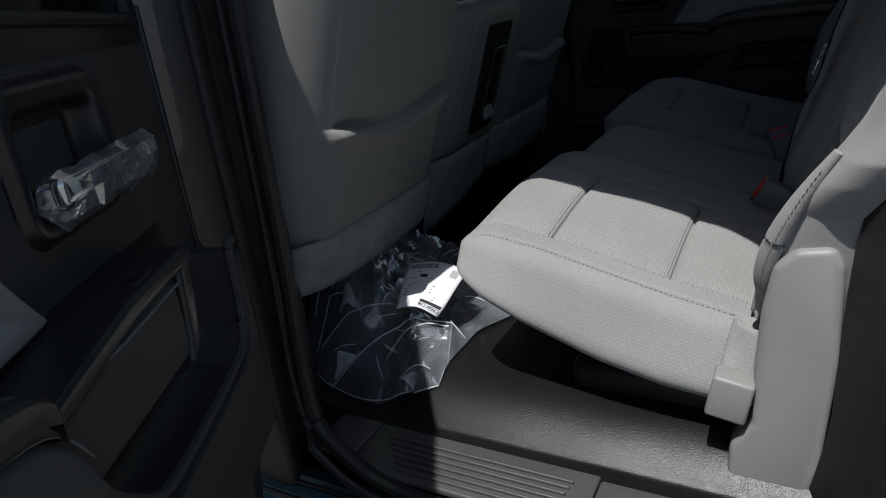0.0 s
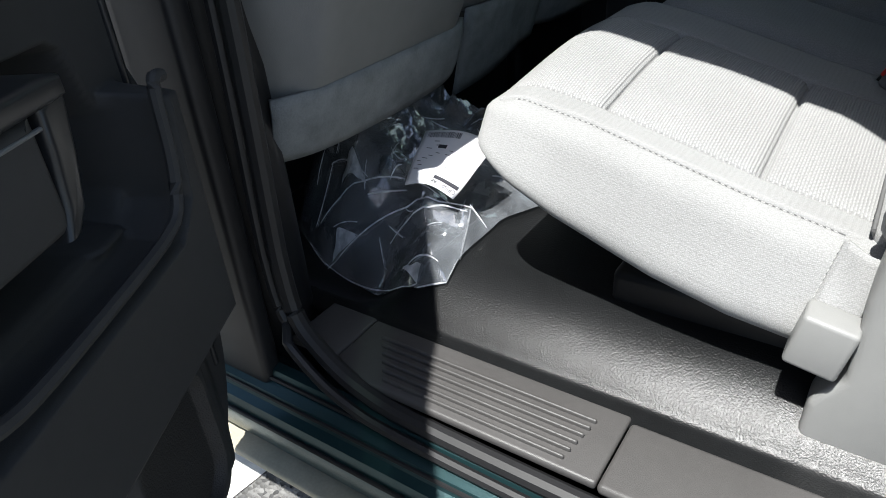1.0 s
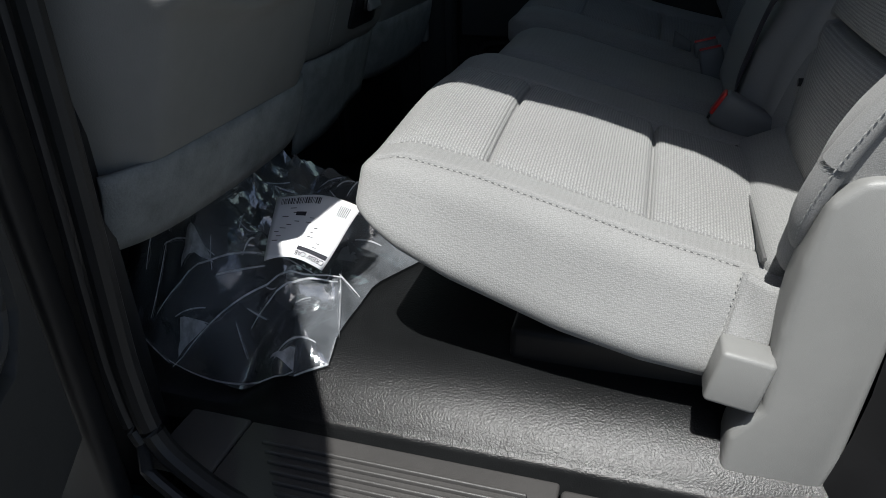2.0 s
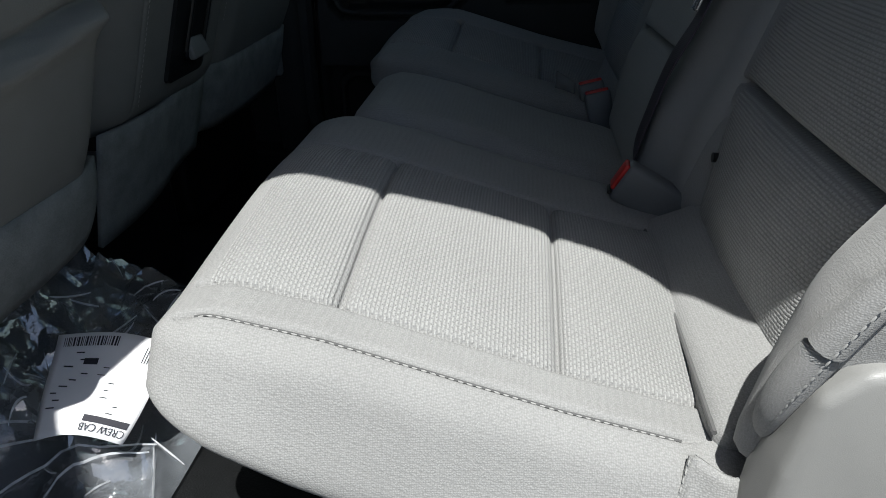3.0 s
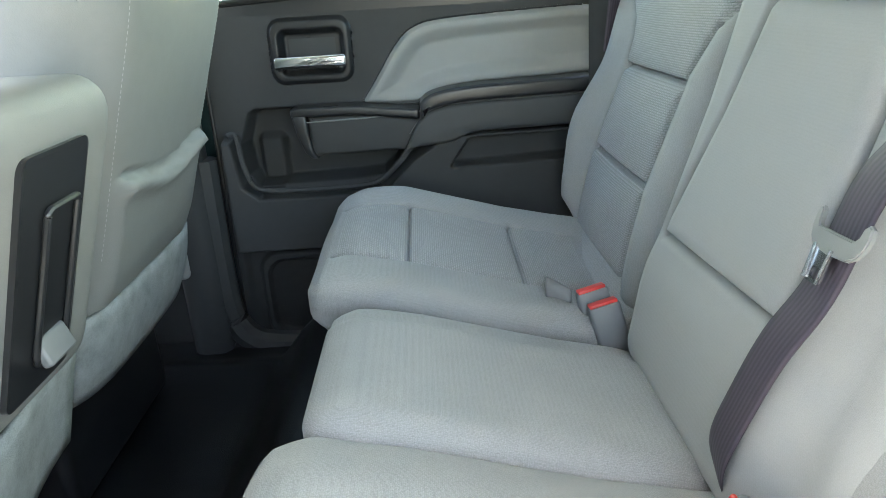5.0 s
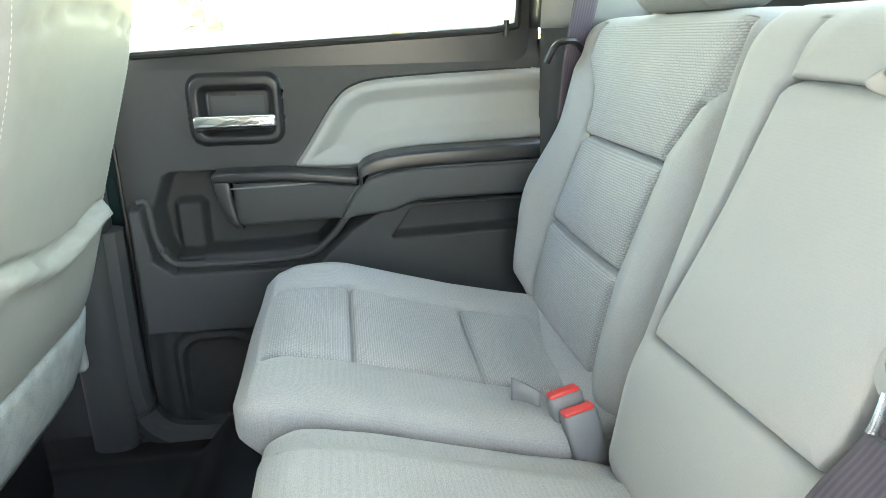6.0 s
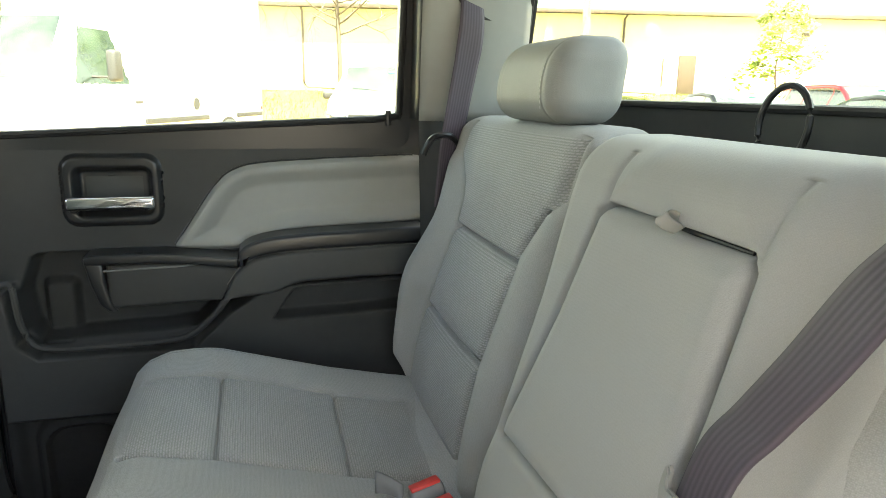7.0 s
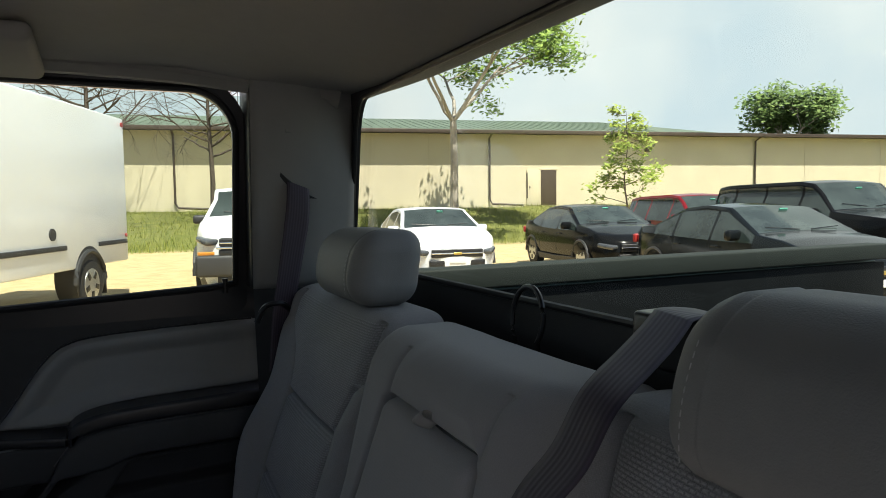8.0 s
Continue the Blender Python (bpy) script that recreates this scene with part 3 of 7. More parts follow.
def outboard_cushion(parent, side, inner):
    Y_IN, y_out = (Y_IN_NEAR, Y_OUT_NEAR) if side < 0 else (Y_IN_FAR, Y_OUT_FAR)
    front = -0.464 if side < 0 else -0.475
    xs = axis(front, 0.02, 0.05, 40, (SEAM_A, SEAM_B, -0.445, -0.045))
    ys = axis(inner, 0.655, 0.05, 40, (Y_IN, y_out, 0.628))
    zs = axis(0, 1, 0.25, 6)
    v, faces = gridbox(xs, ys, zs)
    top0 = v[:, 2] > 0.999
    raw = v.copy()

    def shape(p, top):
        q = rounded(p, (0.06, 0.036, 0.2), (front, inner, 0), (0.02, 0.655, 1))
        x, y, w = q[:, 0], q[:, 1], q[:, 2]
        zt, zb = lerp_table(x, Z_TOP), lerp_table(x, Z_BOT)
        zt = zt - (0.016 if side < 0 else -0.026) * (sstep(0.30, 0.60, y) if side < 0 else sstep(0.42, 0.60, y) * sstep(-0.48, -0.34, x)) + 0.006 * np.sin(np.clip((y - Y_IN) / (y_out - Y_IN), 0, 1) * np.pi)
        zt = zt - 0.022 * (1 - sstep(inner, inner + 0.10, y)) * (side < 0)
        z = zb + w * (zt - zb)
        inn = (x > -0.450) & (x < -0.04)
        px = 0.5 - 0.5 * np.cos(2 * np.pi * np.where(x < SEAM_A, (x + 0.465) / 0.13, np.where(x < SEAM_B, (x - SEAM_A) / 0.175, (x - SEAM_B) / 0.12)))
        puff = 0.004 * np.clip(px, 0, 1) * sstep(Y_IN, Y_IN + 0.05, y) * (1 - sstep(y_out - 0.05, y_out, y))
        band = ((y > Y_IN - 0.004) & (y < y_out + 0.004)).astype(float)
        g = band * np.maximum(groove(x - SEAM_A, 0.010, 0.007), groove(x - SEAM_B, 0.010, 0.007)) + inn * np.maximum(groove(y - Y_IN, 0.005, 0.006), groove(y - y_out, 0.005, 0.006))
        g = np.maximum(g, groove(y - 0.628, 0.0055, 0.005) * (x < -0.06))
        z = z + top * (inn * puff - g)
        y = y - 0.036 * np.clip((w - 0.25) / 0.75, 0, 1) * sstep(0.54, 0.66, y)
        if side > 0:
            y = y + 0.055 * sstep(0.52, 0.66, y)
        return np.stack([x, side * y, z], 1)

    out = shape(raw, top0.astype(float))
    if side < 0:
        faces = [f[::-1] for f in faces]
    labels = []
    for f in faces:
        c = raw[list(f)].mean(0)
        if c[2] > 0.999 and Y_IN < c[1] < y_out and -0.445 < c[0] < -0.045:
            labels.append("front" if c[0] < SEAM_A else "middle" if c[0] < SEAM_B else "rear")
        else:
            labels.append("body")
    made = split_parts(out, faces, labels, parent, {
        "body": ("cushion", M["cloth_flat"], "grey cloth cushion"), "front": ("insert_panel", M["insert_flat"], ""),
        "middle": ("insert_panel", M["insert_flat"], ""), "rear": ("insert_panel", M["insert_flat"], "")})
    # stitched seam along the outer edge and down the rear corner
    line = np.array([(x, 0.632, 1.0) for x in np.linspace(-0.43, -0.075, 60)])
    pts = shape(line, np.ones(len(line)))
    pts[:, 2] += 0.0008
    dashes(pts, [(0, side * 0.5, 0.86)] * len(pts), M["thread"], made["body"], r=0.0007)
    cord = shape(np.array([(x, 0.6275, 1.0) for x in np.linspace(-0.435, -0.07, 60)]), np.zeros(60))
    cord[:, 2] -= 0.0042
    part("seam_cord", tube(cord.tolist(), 0.0011, 6), M["seam"], made["body"])
    pts2 = np.array([(-0.070 - 0.020 * t, side * (0.622 + 0.036 * t), 0.268 - 0.098 * t) for t in np.linspace(0, 1, 30)])
    dashes(pts2, [(0.3, side, 0.1)] * len(pts2), M["thread"], made["body"], r=0.0007)
    part("seam_welt", tube([(p[0] + 0.004, p[1] - side * 0.003, p[2]) for p in pts2], 0.004, 8), M["cloth_flat"], made["body"])
    return made


def middle_cushion(parent):
    xs = axis(-0.435, 0.0, 0.05, 30)
    ys = axis(-0.100, 0.200, 0.03, 26, (0.130,))
    zs = axis(0, 1, 0.25, 6)
    v, faces = gridbox(xs, ys, zs)
    top = (v[:, 2] > 0.999).astype(float)
    q = rounded(v, (0.07, 0.035, 0.25))
    x, y, w = q.T
    zt = lerp_table(x - 0.02, Z_TOP) - 0.010 - 0.014 * sstep(0.118, 0.150, y)
    zb = lerp_table(x, Z_BOT)
    z = zb + w * (zt - zb) - top * groove(y - 0.130, 0.004, 0.006)
    raw_part("middle_cushion", np.stack([x, y, z], 1), faces, M["cloth_flat"], parent, "plain grey cloth middle cushion", fix=False)
    for p in bpy.data.objects[parent.children[-1].name].data.polygons:
        p.use_smooth = True


X_BACK = [(0.26, -0.018), (0.31, -0.010), (0.36, -0.002), (0.44, 0.016), (0.587, 0.062), (0.70, 0.09), (0.79, 0.118), (0.82, 0.128)]
IN_Y = [(0.27, 0.322), (0.44, 0.322), (0.60, 0.308), (0.665, 0.262), (0.682, 0.235), (0.80, 0.235)]
IN_Y_NEAR = [(0.27, 0.262), (0.31, 0.260), (0.37, 0.250), (0.43, 0.233), (0.52, 0.238), (0.60, 0.25), (0.66, 0.245), (0.80, 0.240)]
OUT_Y_NEAR = [(0.27, 0.535), (0.40, 0.545), (0.44, 0.56), (0.587, 0.592), (0.635, 0.590), (0.665, 0.605), (0.71, 0.66), (0.80, 0.655)]
OUT_Y = [(0.27, 0.625), (0.44, 0.615), (0.587, 0.592), (0.635, 0.590), (0.665, 0.605), (0.71, 0.66), (0.80, 0.655)]


def outboard_back(parent, side, inner):
    ys = axis(inner, 0.715, 0.05, 170)
    zs = axis(0.27, 0.772, 0.05, 130, (0.44, 0.587))
    xs = axis(0, 1, 0.3, 3)
    v, faces = gridbox(xs, ys, zs)
    raw = v.copy()
    q = rounded(v, (0.32, 0.05, 0.030))
    w, y, z = q.T
    ymax = lerp_table(z, [(0.29, 0.655), (0.33, 0.682), (0.42, 0.695), (0.50, 0.715)])
    if side < 0:
        ymax = lerp_table(z, [(0.29, 0.640), (0.34, 0.655), (0.43, 0.672), (0.47, 0.70), (0.50, 0.715)])
    y = np.where(y > 0.6, 0.6 + (y - 0.6) * (ymax - 0.6) / 0.115, y)
    inner_line = IN_Y if side > 0 else IN_Y_NEAR
    outer_line = OUT_Y if side > 0 else OUT_Y_NEAR
    yi, yo = lerp_table(z, inner_line), lerp_table(z, outer_line)
    for line in (yi, yo):
        close = (raw[:, 0] < 0.001) & (np.abs(y - line) < 0.0017)
        y = np.where(close, line, y)
    raw[:, 1] = np.where(raw[:, 0] < 0.001, y, raw[:, 1])
    xf = lerp_table(z, X_BACK)
    outer = sstep(0, 0.06, y - yo)
    inner_ = sstep(0, 0.06, yi - y)
    front = 1 - w
    xf = xf - 0.016 * outer - (0.014 if side > 0 else 0.02) * inner_ + (0.018 if side < 0 else 0.0)
    if side < 0:
        xf = xf - 0.040 * sstep(0.55, 0.64, y) * (1 - sstep(0.40, 0.54, z))
    else:
        xf = xf - 0.034 * sstep(0.615, 0.70, y) * sstep(0.27, 0.34, z) * (1 - sstep(0.46, 0.62, z))
    pad = np.where(z < 0.44, (z - 0.29) / 0.15, np.where(z < 0.587, (z - 0.44) / 0.147, (z - 0.587) / 0.2))
    isin = ((y > yi) & (y < yo)).astype(float)
    xf = xf - 0.013 * np.sin(np.clip(pad, 0, 1) * np.pi) ** 0.7 * isin * np.sin(np.clip((y - yi) / np.maximum(yo - yi, 0.05), 0, 1) * np.pi)
    g = np.maximum(groove(y - yi, 0.010, 0.006), groove(y - yo, 0.010, 0.006))
    g = np.maximum(g, isin * np.maximum(groove(z - 0.587, 0.017, 0.008), groove(z - 0.44, 0.017, 0.008)))
    xf = xf + (raw[:, 0] < 0.001) * g
    xb = lerp_table(z, X_BACK) + 0.112
    x = xf * front + xb * w
    out = np.stack([x, side * y, z], 1)
    if side < 0:
        faces = [f[::-1] for f in faces]
    labels = []
    for f in faces:
        c = raw[list(f)].mean(0)
        ci, co = np.interp(c[2], *zip(*inner_line)), np.interp(c[2], *zip(*outer_line))
        if c[0] < 0.001 and ci < c[1] < co and 0.30 < c[2] < 0.765:
            labels.append("low" if c[2] < 0.44 else "mid" if c[2] < 0.587 else "top")
        else:
            labels.append("body")
    return split_parts(out, faces, labels, parent, {
        "body": ("backrest", M["cloth_up"], "grey cloth backrest"), "low": ("insert_panel", M["insert_up"], ""),
        "mid": ("insert_panel", M["insert_up"], ""), "top": ("insert_panel", M["insert_up"], "")})


def middle_back(parent, y0, y1):
    ys = axis(y0, y1, 0.035, 200)
    zs = axis(0.24, 0.77, 0.04, 190)
    xs = axis(0, 1, 0.3, 3)
    v, faces = gridbox(xs, ys, zs)
    raw = v.copy()
    q = rounded(v, (0.32, 0.035, 0.045))
    w, y, z = q.T
    panel = [(-0.112, 0.440), (0.152, 0.430), (0.152, 0.455), (0.096, 0.695), (0.086, 0.704), (-0.120, 0.701), (-0.128, 0.690), (-0.122, 0.47)]
    sd = sdpoly(y, z, panel)
    xf = lerp_table(z, X_BACK) - 0.024 + 0.030 * sstep(-0.138, -0.205, y)
    g = groove(sd, 0.015, 0.0050)
    head = [(-0.130, 0.703), (0.090, 0.705), (0.078, 0.83), (-0.155, 0.83)]
    sh = sdpoly(y, z, head)
    g = np.maximum(g, groove(sh, 0.0035, 0.008) * (z < 0.80))
    xf = xf - 0.010 * inside(sh, 0.05) - 0.005 * inside(sd, 0.022)
    low = (z < 0.42)
    xf = xf - 0.008 * sstep(0.44, 0.38, z)
    xf = xf + (raw[:, 0] < 0.001) * g
    xb = lerp_table(z, X_BACK) + 0.105
    x = xf * (1 - w) + xb * w
    labels = []
    for f in faces:
        c = raw[list(f)].mean(0)
        k = "body"
        if c[0] < 0.001:
            a = sdpoly(np.array([c[1]]), np.array([c[2]]), panel)[0]
            k = "panel" if a < 0 else "body"
        labels.append(k)
    return split_parts(np.stack([x, y, z], 1), faces, labels, parent, {
        "body": ("middle_backrest", M["cloth_smooth"], "plain grey cloth middle backrest"), "panel": ("fold_down_panel", M["cloth_smooth"], "smooth grey fold-down armrest panel")})


def headrest(parent, yc, side, rise=0.0, tall=0.118):
    ys = axis(-0.118, 0.118, 0.035, 22, (-0.075, 0.075))
    zs = axis(0, tall, 0.03, 14)
    xs = axis(0, 0.10, 0.04, 12)
    v, faces = gridbox(xs, ys, zs)
    raw = v.copy()
    q = rounded(v, (0.032, 0.032, 0.034))
    x, y, z = q.T
    g = np.maximum(groove(y - 0.082, 0.0025, 0.004), groove(y + 0.082, 0.0025, 0.004))
    cen = np.array([0.05, 0, 0.056])
    d = q - cen
    q = q - g[:, None] * d / np.maximum(np.linalg.norm(d, axis=1), 1e-6)[:, None]
    x, y, z = q.T
    y = y * (1 - 0.06 * z / 0.11)
    x = x - 0.012 * np.sin(np.clip(z / 0.112, 0, 1) * np.pi) * (x < 0.05) + 0.15 * z
    ob = raw_part("headrest", np.stack([x + 0.098, y + yc, z + 0.748 + rise], 1), faces, M["seat_vinyl"], parent, "grey padded headrest", fix=False)
    for p in ob.data.polygons:
        p.use_smooth = True
    for dy in (-0.06, 0.06):
        part("post", tube([(0.155, yc + dy, 0.72), (0.165, yc + dy, 0.78)], 0.006, 10), M["steel"], ob)
    line = [(0.098 - 0.004 + 0.15 * zz - 0.012 * math.sin(zz / 0.112 * math.pi), yc - side * 0.0865 * (1 - 0.06 * zz / 0.11), 0.748 + rise + zz) for zz in np.linspace(0.02, 0.095, 20)]
    dashes([(a - 0.0, b, c) for a, b, c in line], [(-1, 0, 0)] * 20, M["thread"], ob)


def buckle(parent, at, turn, n=1):
    """A seat belt buckle with a red button; n side by side share a sleeve."""
    base = Matrix.Translation(at) @ turn.to_4x4()
    for i in range(n):
        off = Matrix.Translation((0, 0.034 * i, -0.012 * i))
        bm = box((0.085, 0.03, 0.052), (0.0425, 0, 0), 0.008)
        bmesh.ops.transform(bm, matrix=base @ off, verts=bm.verts)
        b = part("buckle", bm, M["buckle"], parent, "grey plastic belt buckle")
        bm = box((0.006, 0.024, 0.036), (-0.001, 0, 0.004), 0.003)
        bmesh.ops.transform(bm, matrix=base @ off, verts=bm.verts)
        part("release_button", bm, M["red"], b, "red release button")
        bm = box((0.004, 0.022, 0.005), (-0.001, 0, -0.019), 0.001)
        bmesh.ops.transform(bm, matrix=base @ off, verts=bm.verts)
        part("tongue_slot", bm, M["black"], b)


def lower_roll(parent, side, y0, y1):
    """The plain strip of cloth that closes the gap between cushion and backrest."""
    xs = axis(-0.050, 0.05, 0.012, 10)
    ys = axis(y0, y1, 0.02, 20)
    zs = axis(0.20, 0.30, 0.02, 6)
    v, faces = gridbox(xs, ys, zs)
    q = rounded(v, (0.014, 0.02, 0.014))
    up = (q[:, 2] - 0.20) / 0.10
    q[:, 2] += up * (0.46 * q[:, 0] - 0.004 + 0.004 * np.sin((q[:, 1] - y0) / (y1 - y0) * np.pi) + 0.002)
    q[:, 1] *= side
    if side < 0:
        faces = [f[::-1] for f in faces]
    part("crease", tube([(-0.049, side * (y0 + (y1 - y0) * k / 12), 0.2745) for k in range(13)], 0.0022, 6), M["seam"], parent)
    ob = raw_part("lower_bolster", q, faces, M["cloth_flat"], parent, "", fix=False)
    for p in ob.data.polygons:
        p.use_smooth = True


def seat_base(parent, y0, y1):
    part("seat_frame", box((0.30, y1 - y0 - 0.06, 0.10), (-0.15, (y0 + y1) / 2, 0.095), 0.01), M["black"], parent)


def rear_seats():
    big = thing("rear_seat", "wide section of the grey cloth rear bench seat", "seat")
    outboard_cushion(big, -1, 0.085)
    middle_cushion(big)
    outboard_back(big, -1, 0.19)
    middle_back(big, -0.234, 0.190)
    headrest(big, -0.424, -1)
    lower_roll(big, -1, 0.235, 0.60)
    seat_base(big, -0.62, 0.19)
    buckle(big, (-0.076, -0.205, 0.314), Euler((0, radians(28), radians(-6))).to_matrix())
    ed = smooth_path([(0.020, -0.678, 0.50), (-0.010, -0.672, 0.455), (-0.028, -0.664, 0.405), (-0.040, -0.656, 0.365), (-0.044, -0.646, 0.335), (-0.036, -0.634, 0.307)], 6)
    along = np.linspace(0, 1, len(ed))
    ed = [Vector(p) for p in zip(*[np.polyval(np.polyfit(along, [p[k] for p in ed], 3), along) for k in range(3)])]
    pp = part("backrest_edge", tube([(p.x + 0.006, p.y + 0.001, p.z) for p in ed], [0.005 + 0.007 * math.sin(math.pi * i / (len(ed) - 1)) for i in range(len(ed))], 14), M["cloth_up"], big, "stitched lower edge of the backrest cover")
    dashes([(p.x + 0.003, p.y - 0.0005 - 0.0085 * math.sin(math.pi * (i + 2) / (len(ed) - 1)) - 0.004, p.z) for i, p in enumerate(ed[2:-3])], [(-0.2, -1, 0)] * (len(ed) - 5), M["thread"], pp, r=0.0008)
    st_ = smooth_path([(0.066, -0.7155, 0.510), (0.086, -0.7155, 0.557), (0.125, -0.7155, 0.66), (0.150, -0.7155, 0.745)], 10)
    dashes([tuple(p) for p in st_], [(0, -1, 0)] * len(st_), M["thread"], pp, r=0.0009)
    sheet("cover_flap", np.linspace(0, 1, 12), np.linspace(0, 1, 12), lambda u, v: (-0.086 + 0.020 * v + (0.036 + 0.012 * v) * u, -0.656 + 0.034 * v - 0.007 * math.sin(u * 3.1) - 0.003 * math.sin(u * 6 + v * 5), 0.182 + 0.088 * v - 0.012 * u * v), M["cloth_flat"], big, "loose grey cloth cover flap", thick=0.003)
    part("side_bracket", box((0.050, 0.036, 0.060), (-0.064, -0.668, 0.186), 0.005, Euler((0, radians(10), 0)).to_matrix()), M["grey_trim"], big, "grey plastic bracket cover")
    lp = smooth_path([(0.072, -0.032, 0.703), (0.064, -0.031, 0.706), (0.057, -0.030, 0.710), (0.055, -0.029, 0.714), (0.059, -0.028, 0.716), (0.066, -0.029, 0.713), (0.074, -0.031, 0.706)], 4)
    ribbon("pull_strap", lp, [(0.55, -0.55, 0.63)] * len(lp), 0.013, 0.0016, M["grey_trim"], big, "small folded grey webbing pull loop")
    part("panel_gap", tube([(0.076, 0.00, 0.7040), (0.075, -0.05, 0.703), (0.076, -0.116, 0.7015)], [0.0012, 0.0024, 0.0014], 8), M["seal"], big, "dark gap over the fold-down panel")
    part("guide_hole", tube([(0.010, -0.268, 0.366), (0.04, -0.268, 0.366)], 0.0055, 12), M["black"], big, "black round lever hole")
    small = thing("rear_seat", "narrow single section of the grey cloth rear bench", "seat")
    outboard_cushion(small, 1, 0.205)
    outboard_back(small, 1, 0.208)
    headrest(small, 0.40, 1, 0.024, 0.114)
    lower_roll(small, 1, 0.215, 0.64)
    seat_base(small, 0.22, 0.62)
    for bx, by, bz in ((-0.066, 0.240, 0.282), (-0.056, 0.212, 0.272)):
        b = part("buckle", box((0.046, 0.022, 0.075), (bx, by, bz), 0.006, Euler((radians(-12), radians(-14), radians(4))).to_matrix()), M["buckle"], small, "grey plastic belt buckle")
        up = Euler((radians(-12), radians(-14), radians(4))).to_matrix() @ Vector((0, 0, 0.0375))
        part("release_button", box((0.040, 0.018, 0.006), Vector((bx, by, bz)) + up, 0.002, Euler((radians(-12), radians(-14), radians(4))).to_matrix()), M["red"], b, "red release button")
    sheet("elastic_strap", np.linspace(0, 1, 6), np.linspace(0, 1, 4), lambda u, v: (-0.10 - 0.035 * u, 0.262 + 0.012 * math.sin(u * 2), 0.255 + 0.055 * v + 0.02 * u), M["buckle"], small, "grey elastic buckle keeper", thick=0.004)


rear_seats()


# ---------------------------------------------------------------- doors
BEZEL = (-0.612, -0.437, 0.558, 0.694)
INSERT = [(-0.432, 0.510), (-0.40, 0.553), (-0.355, 0.622), (-0.325, 0.655), (-0.285, 0.672), (-0.20, 0.679), (0.14, 0.691), (0.14, 0.548), (-0.20, 0.538), (-0.27, 0.527), (-0.30, 0.505), (-0.37, 0.506)]
HOLLOW = [(-0.676, 0.505), (-0.66, 0.514), (-0.57, 0.514), (-0.335, 0.424), (-0.352, 0.385), (-0.39, 0.352), (-0.45, 0.346), (-0.67, 0.342), (-0.692, 0.37), (-0.70, 0.44)]
POCKET = [(-0.25, 0.376), (-0.21, 0.433), (-0.19, 0.438), (0.05, 0.442), (0.05, 0.380), (-0.24, 0.370)]


def sill_line(x):
    return np.interp(x, [-0.76, -0.33, -0.116, 0.008, 0.08], [0.722, 0.726, 0.742, 0.76, 0.775])


def soft_poly(poly, closed=True):
    """A polygon with its corners cut round twice."""
    P = [Vector((a, b)) for a, b in poly]
    for _ in range(3):
        out = []
        n = len(P)
        for i in range(n if closed else n - 1):
            a, b = P[i], P[(i + 1) % n]
            k = 0.2
            out += [a.lerp(b, k), a.lerp(b, 1 - k)]
        P = out if closed else [P[0]] + out[1:-1] + [P[-1]]
    return [(p.x, p.y) for p in P]


def prism(name, poly, side, y0, y1, r, material, parent, label=""):
    """A padded block: an outline in the door's plane, rising from y0 to y1 with a rolled edge."""
    P = [Vector(p) for p in poly]
    n = len(P)
    area = sum(P[i].x * P[(i + 1) % n].y - P[(i + 1) % n].x * P[i].y for i in range(n))
    sg = 1 if area > 0 else -1
    rings = []
    for t in [None] + [k / 5 for k in range(6)]:
        ins, yy = (0.0, y0) if t is None else (r * (1 - math.cos(t * math.pi / 2)), y1 + r * (1 - math.sin(t * math.pi / 2)))
        loop = []
        for i in range(n):
            d = (P[(i + 1) % n] - P[i - 1]).normalized()
            loop.append((P[i].x - sg * d.y * ins, side * yy, P[i].y + sg * d.x * ins))
        rings.append(loop)
    bm = bmesh.new()
    vs = [[bm.verts.new(p) for p in loop] for loop in rings]
    for a, b in zip(vs[:-1], vs[1:]):
        for i in range(n):
            bm.faces.new((a[i], a[(i + 1) % n], b[(i + 1) % n], b[i]))
    bm.faces.new(vs[-1])
    bmesh.ops.recalc_face_normals(bm, faces=bm.faces)
    return part(name, bm, material, parent, label, sharp=50)


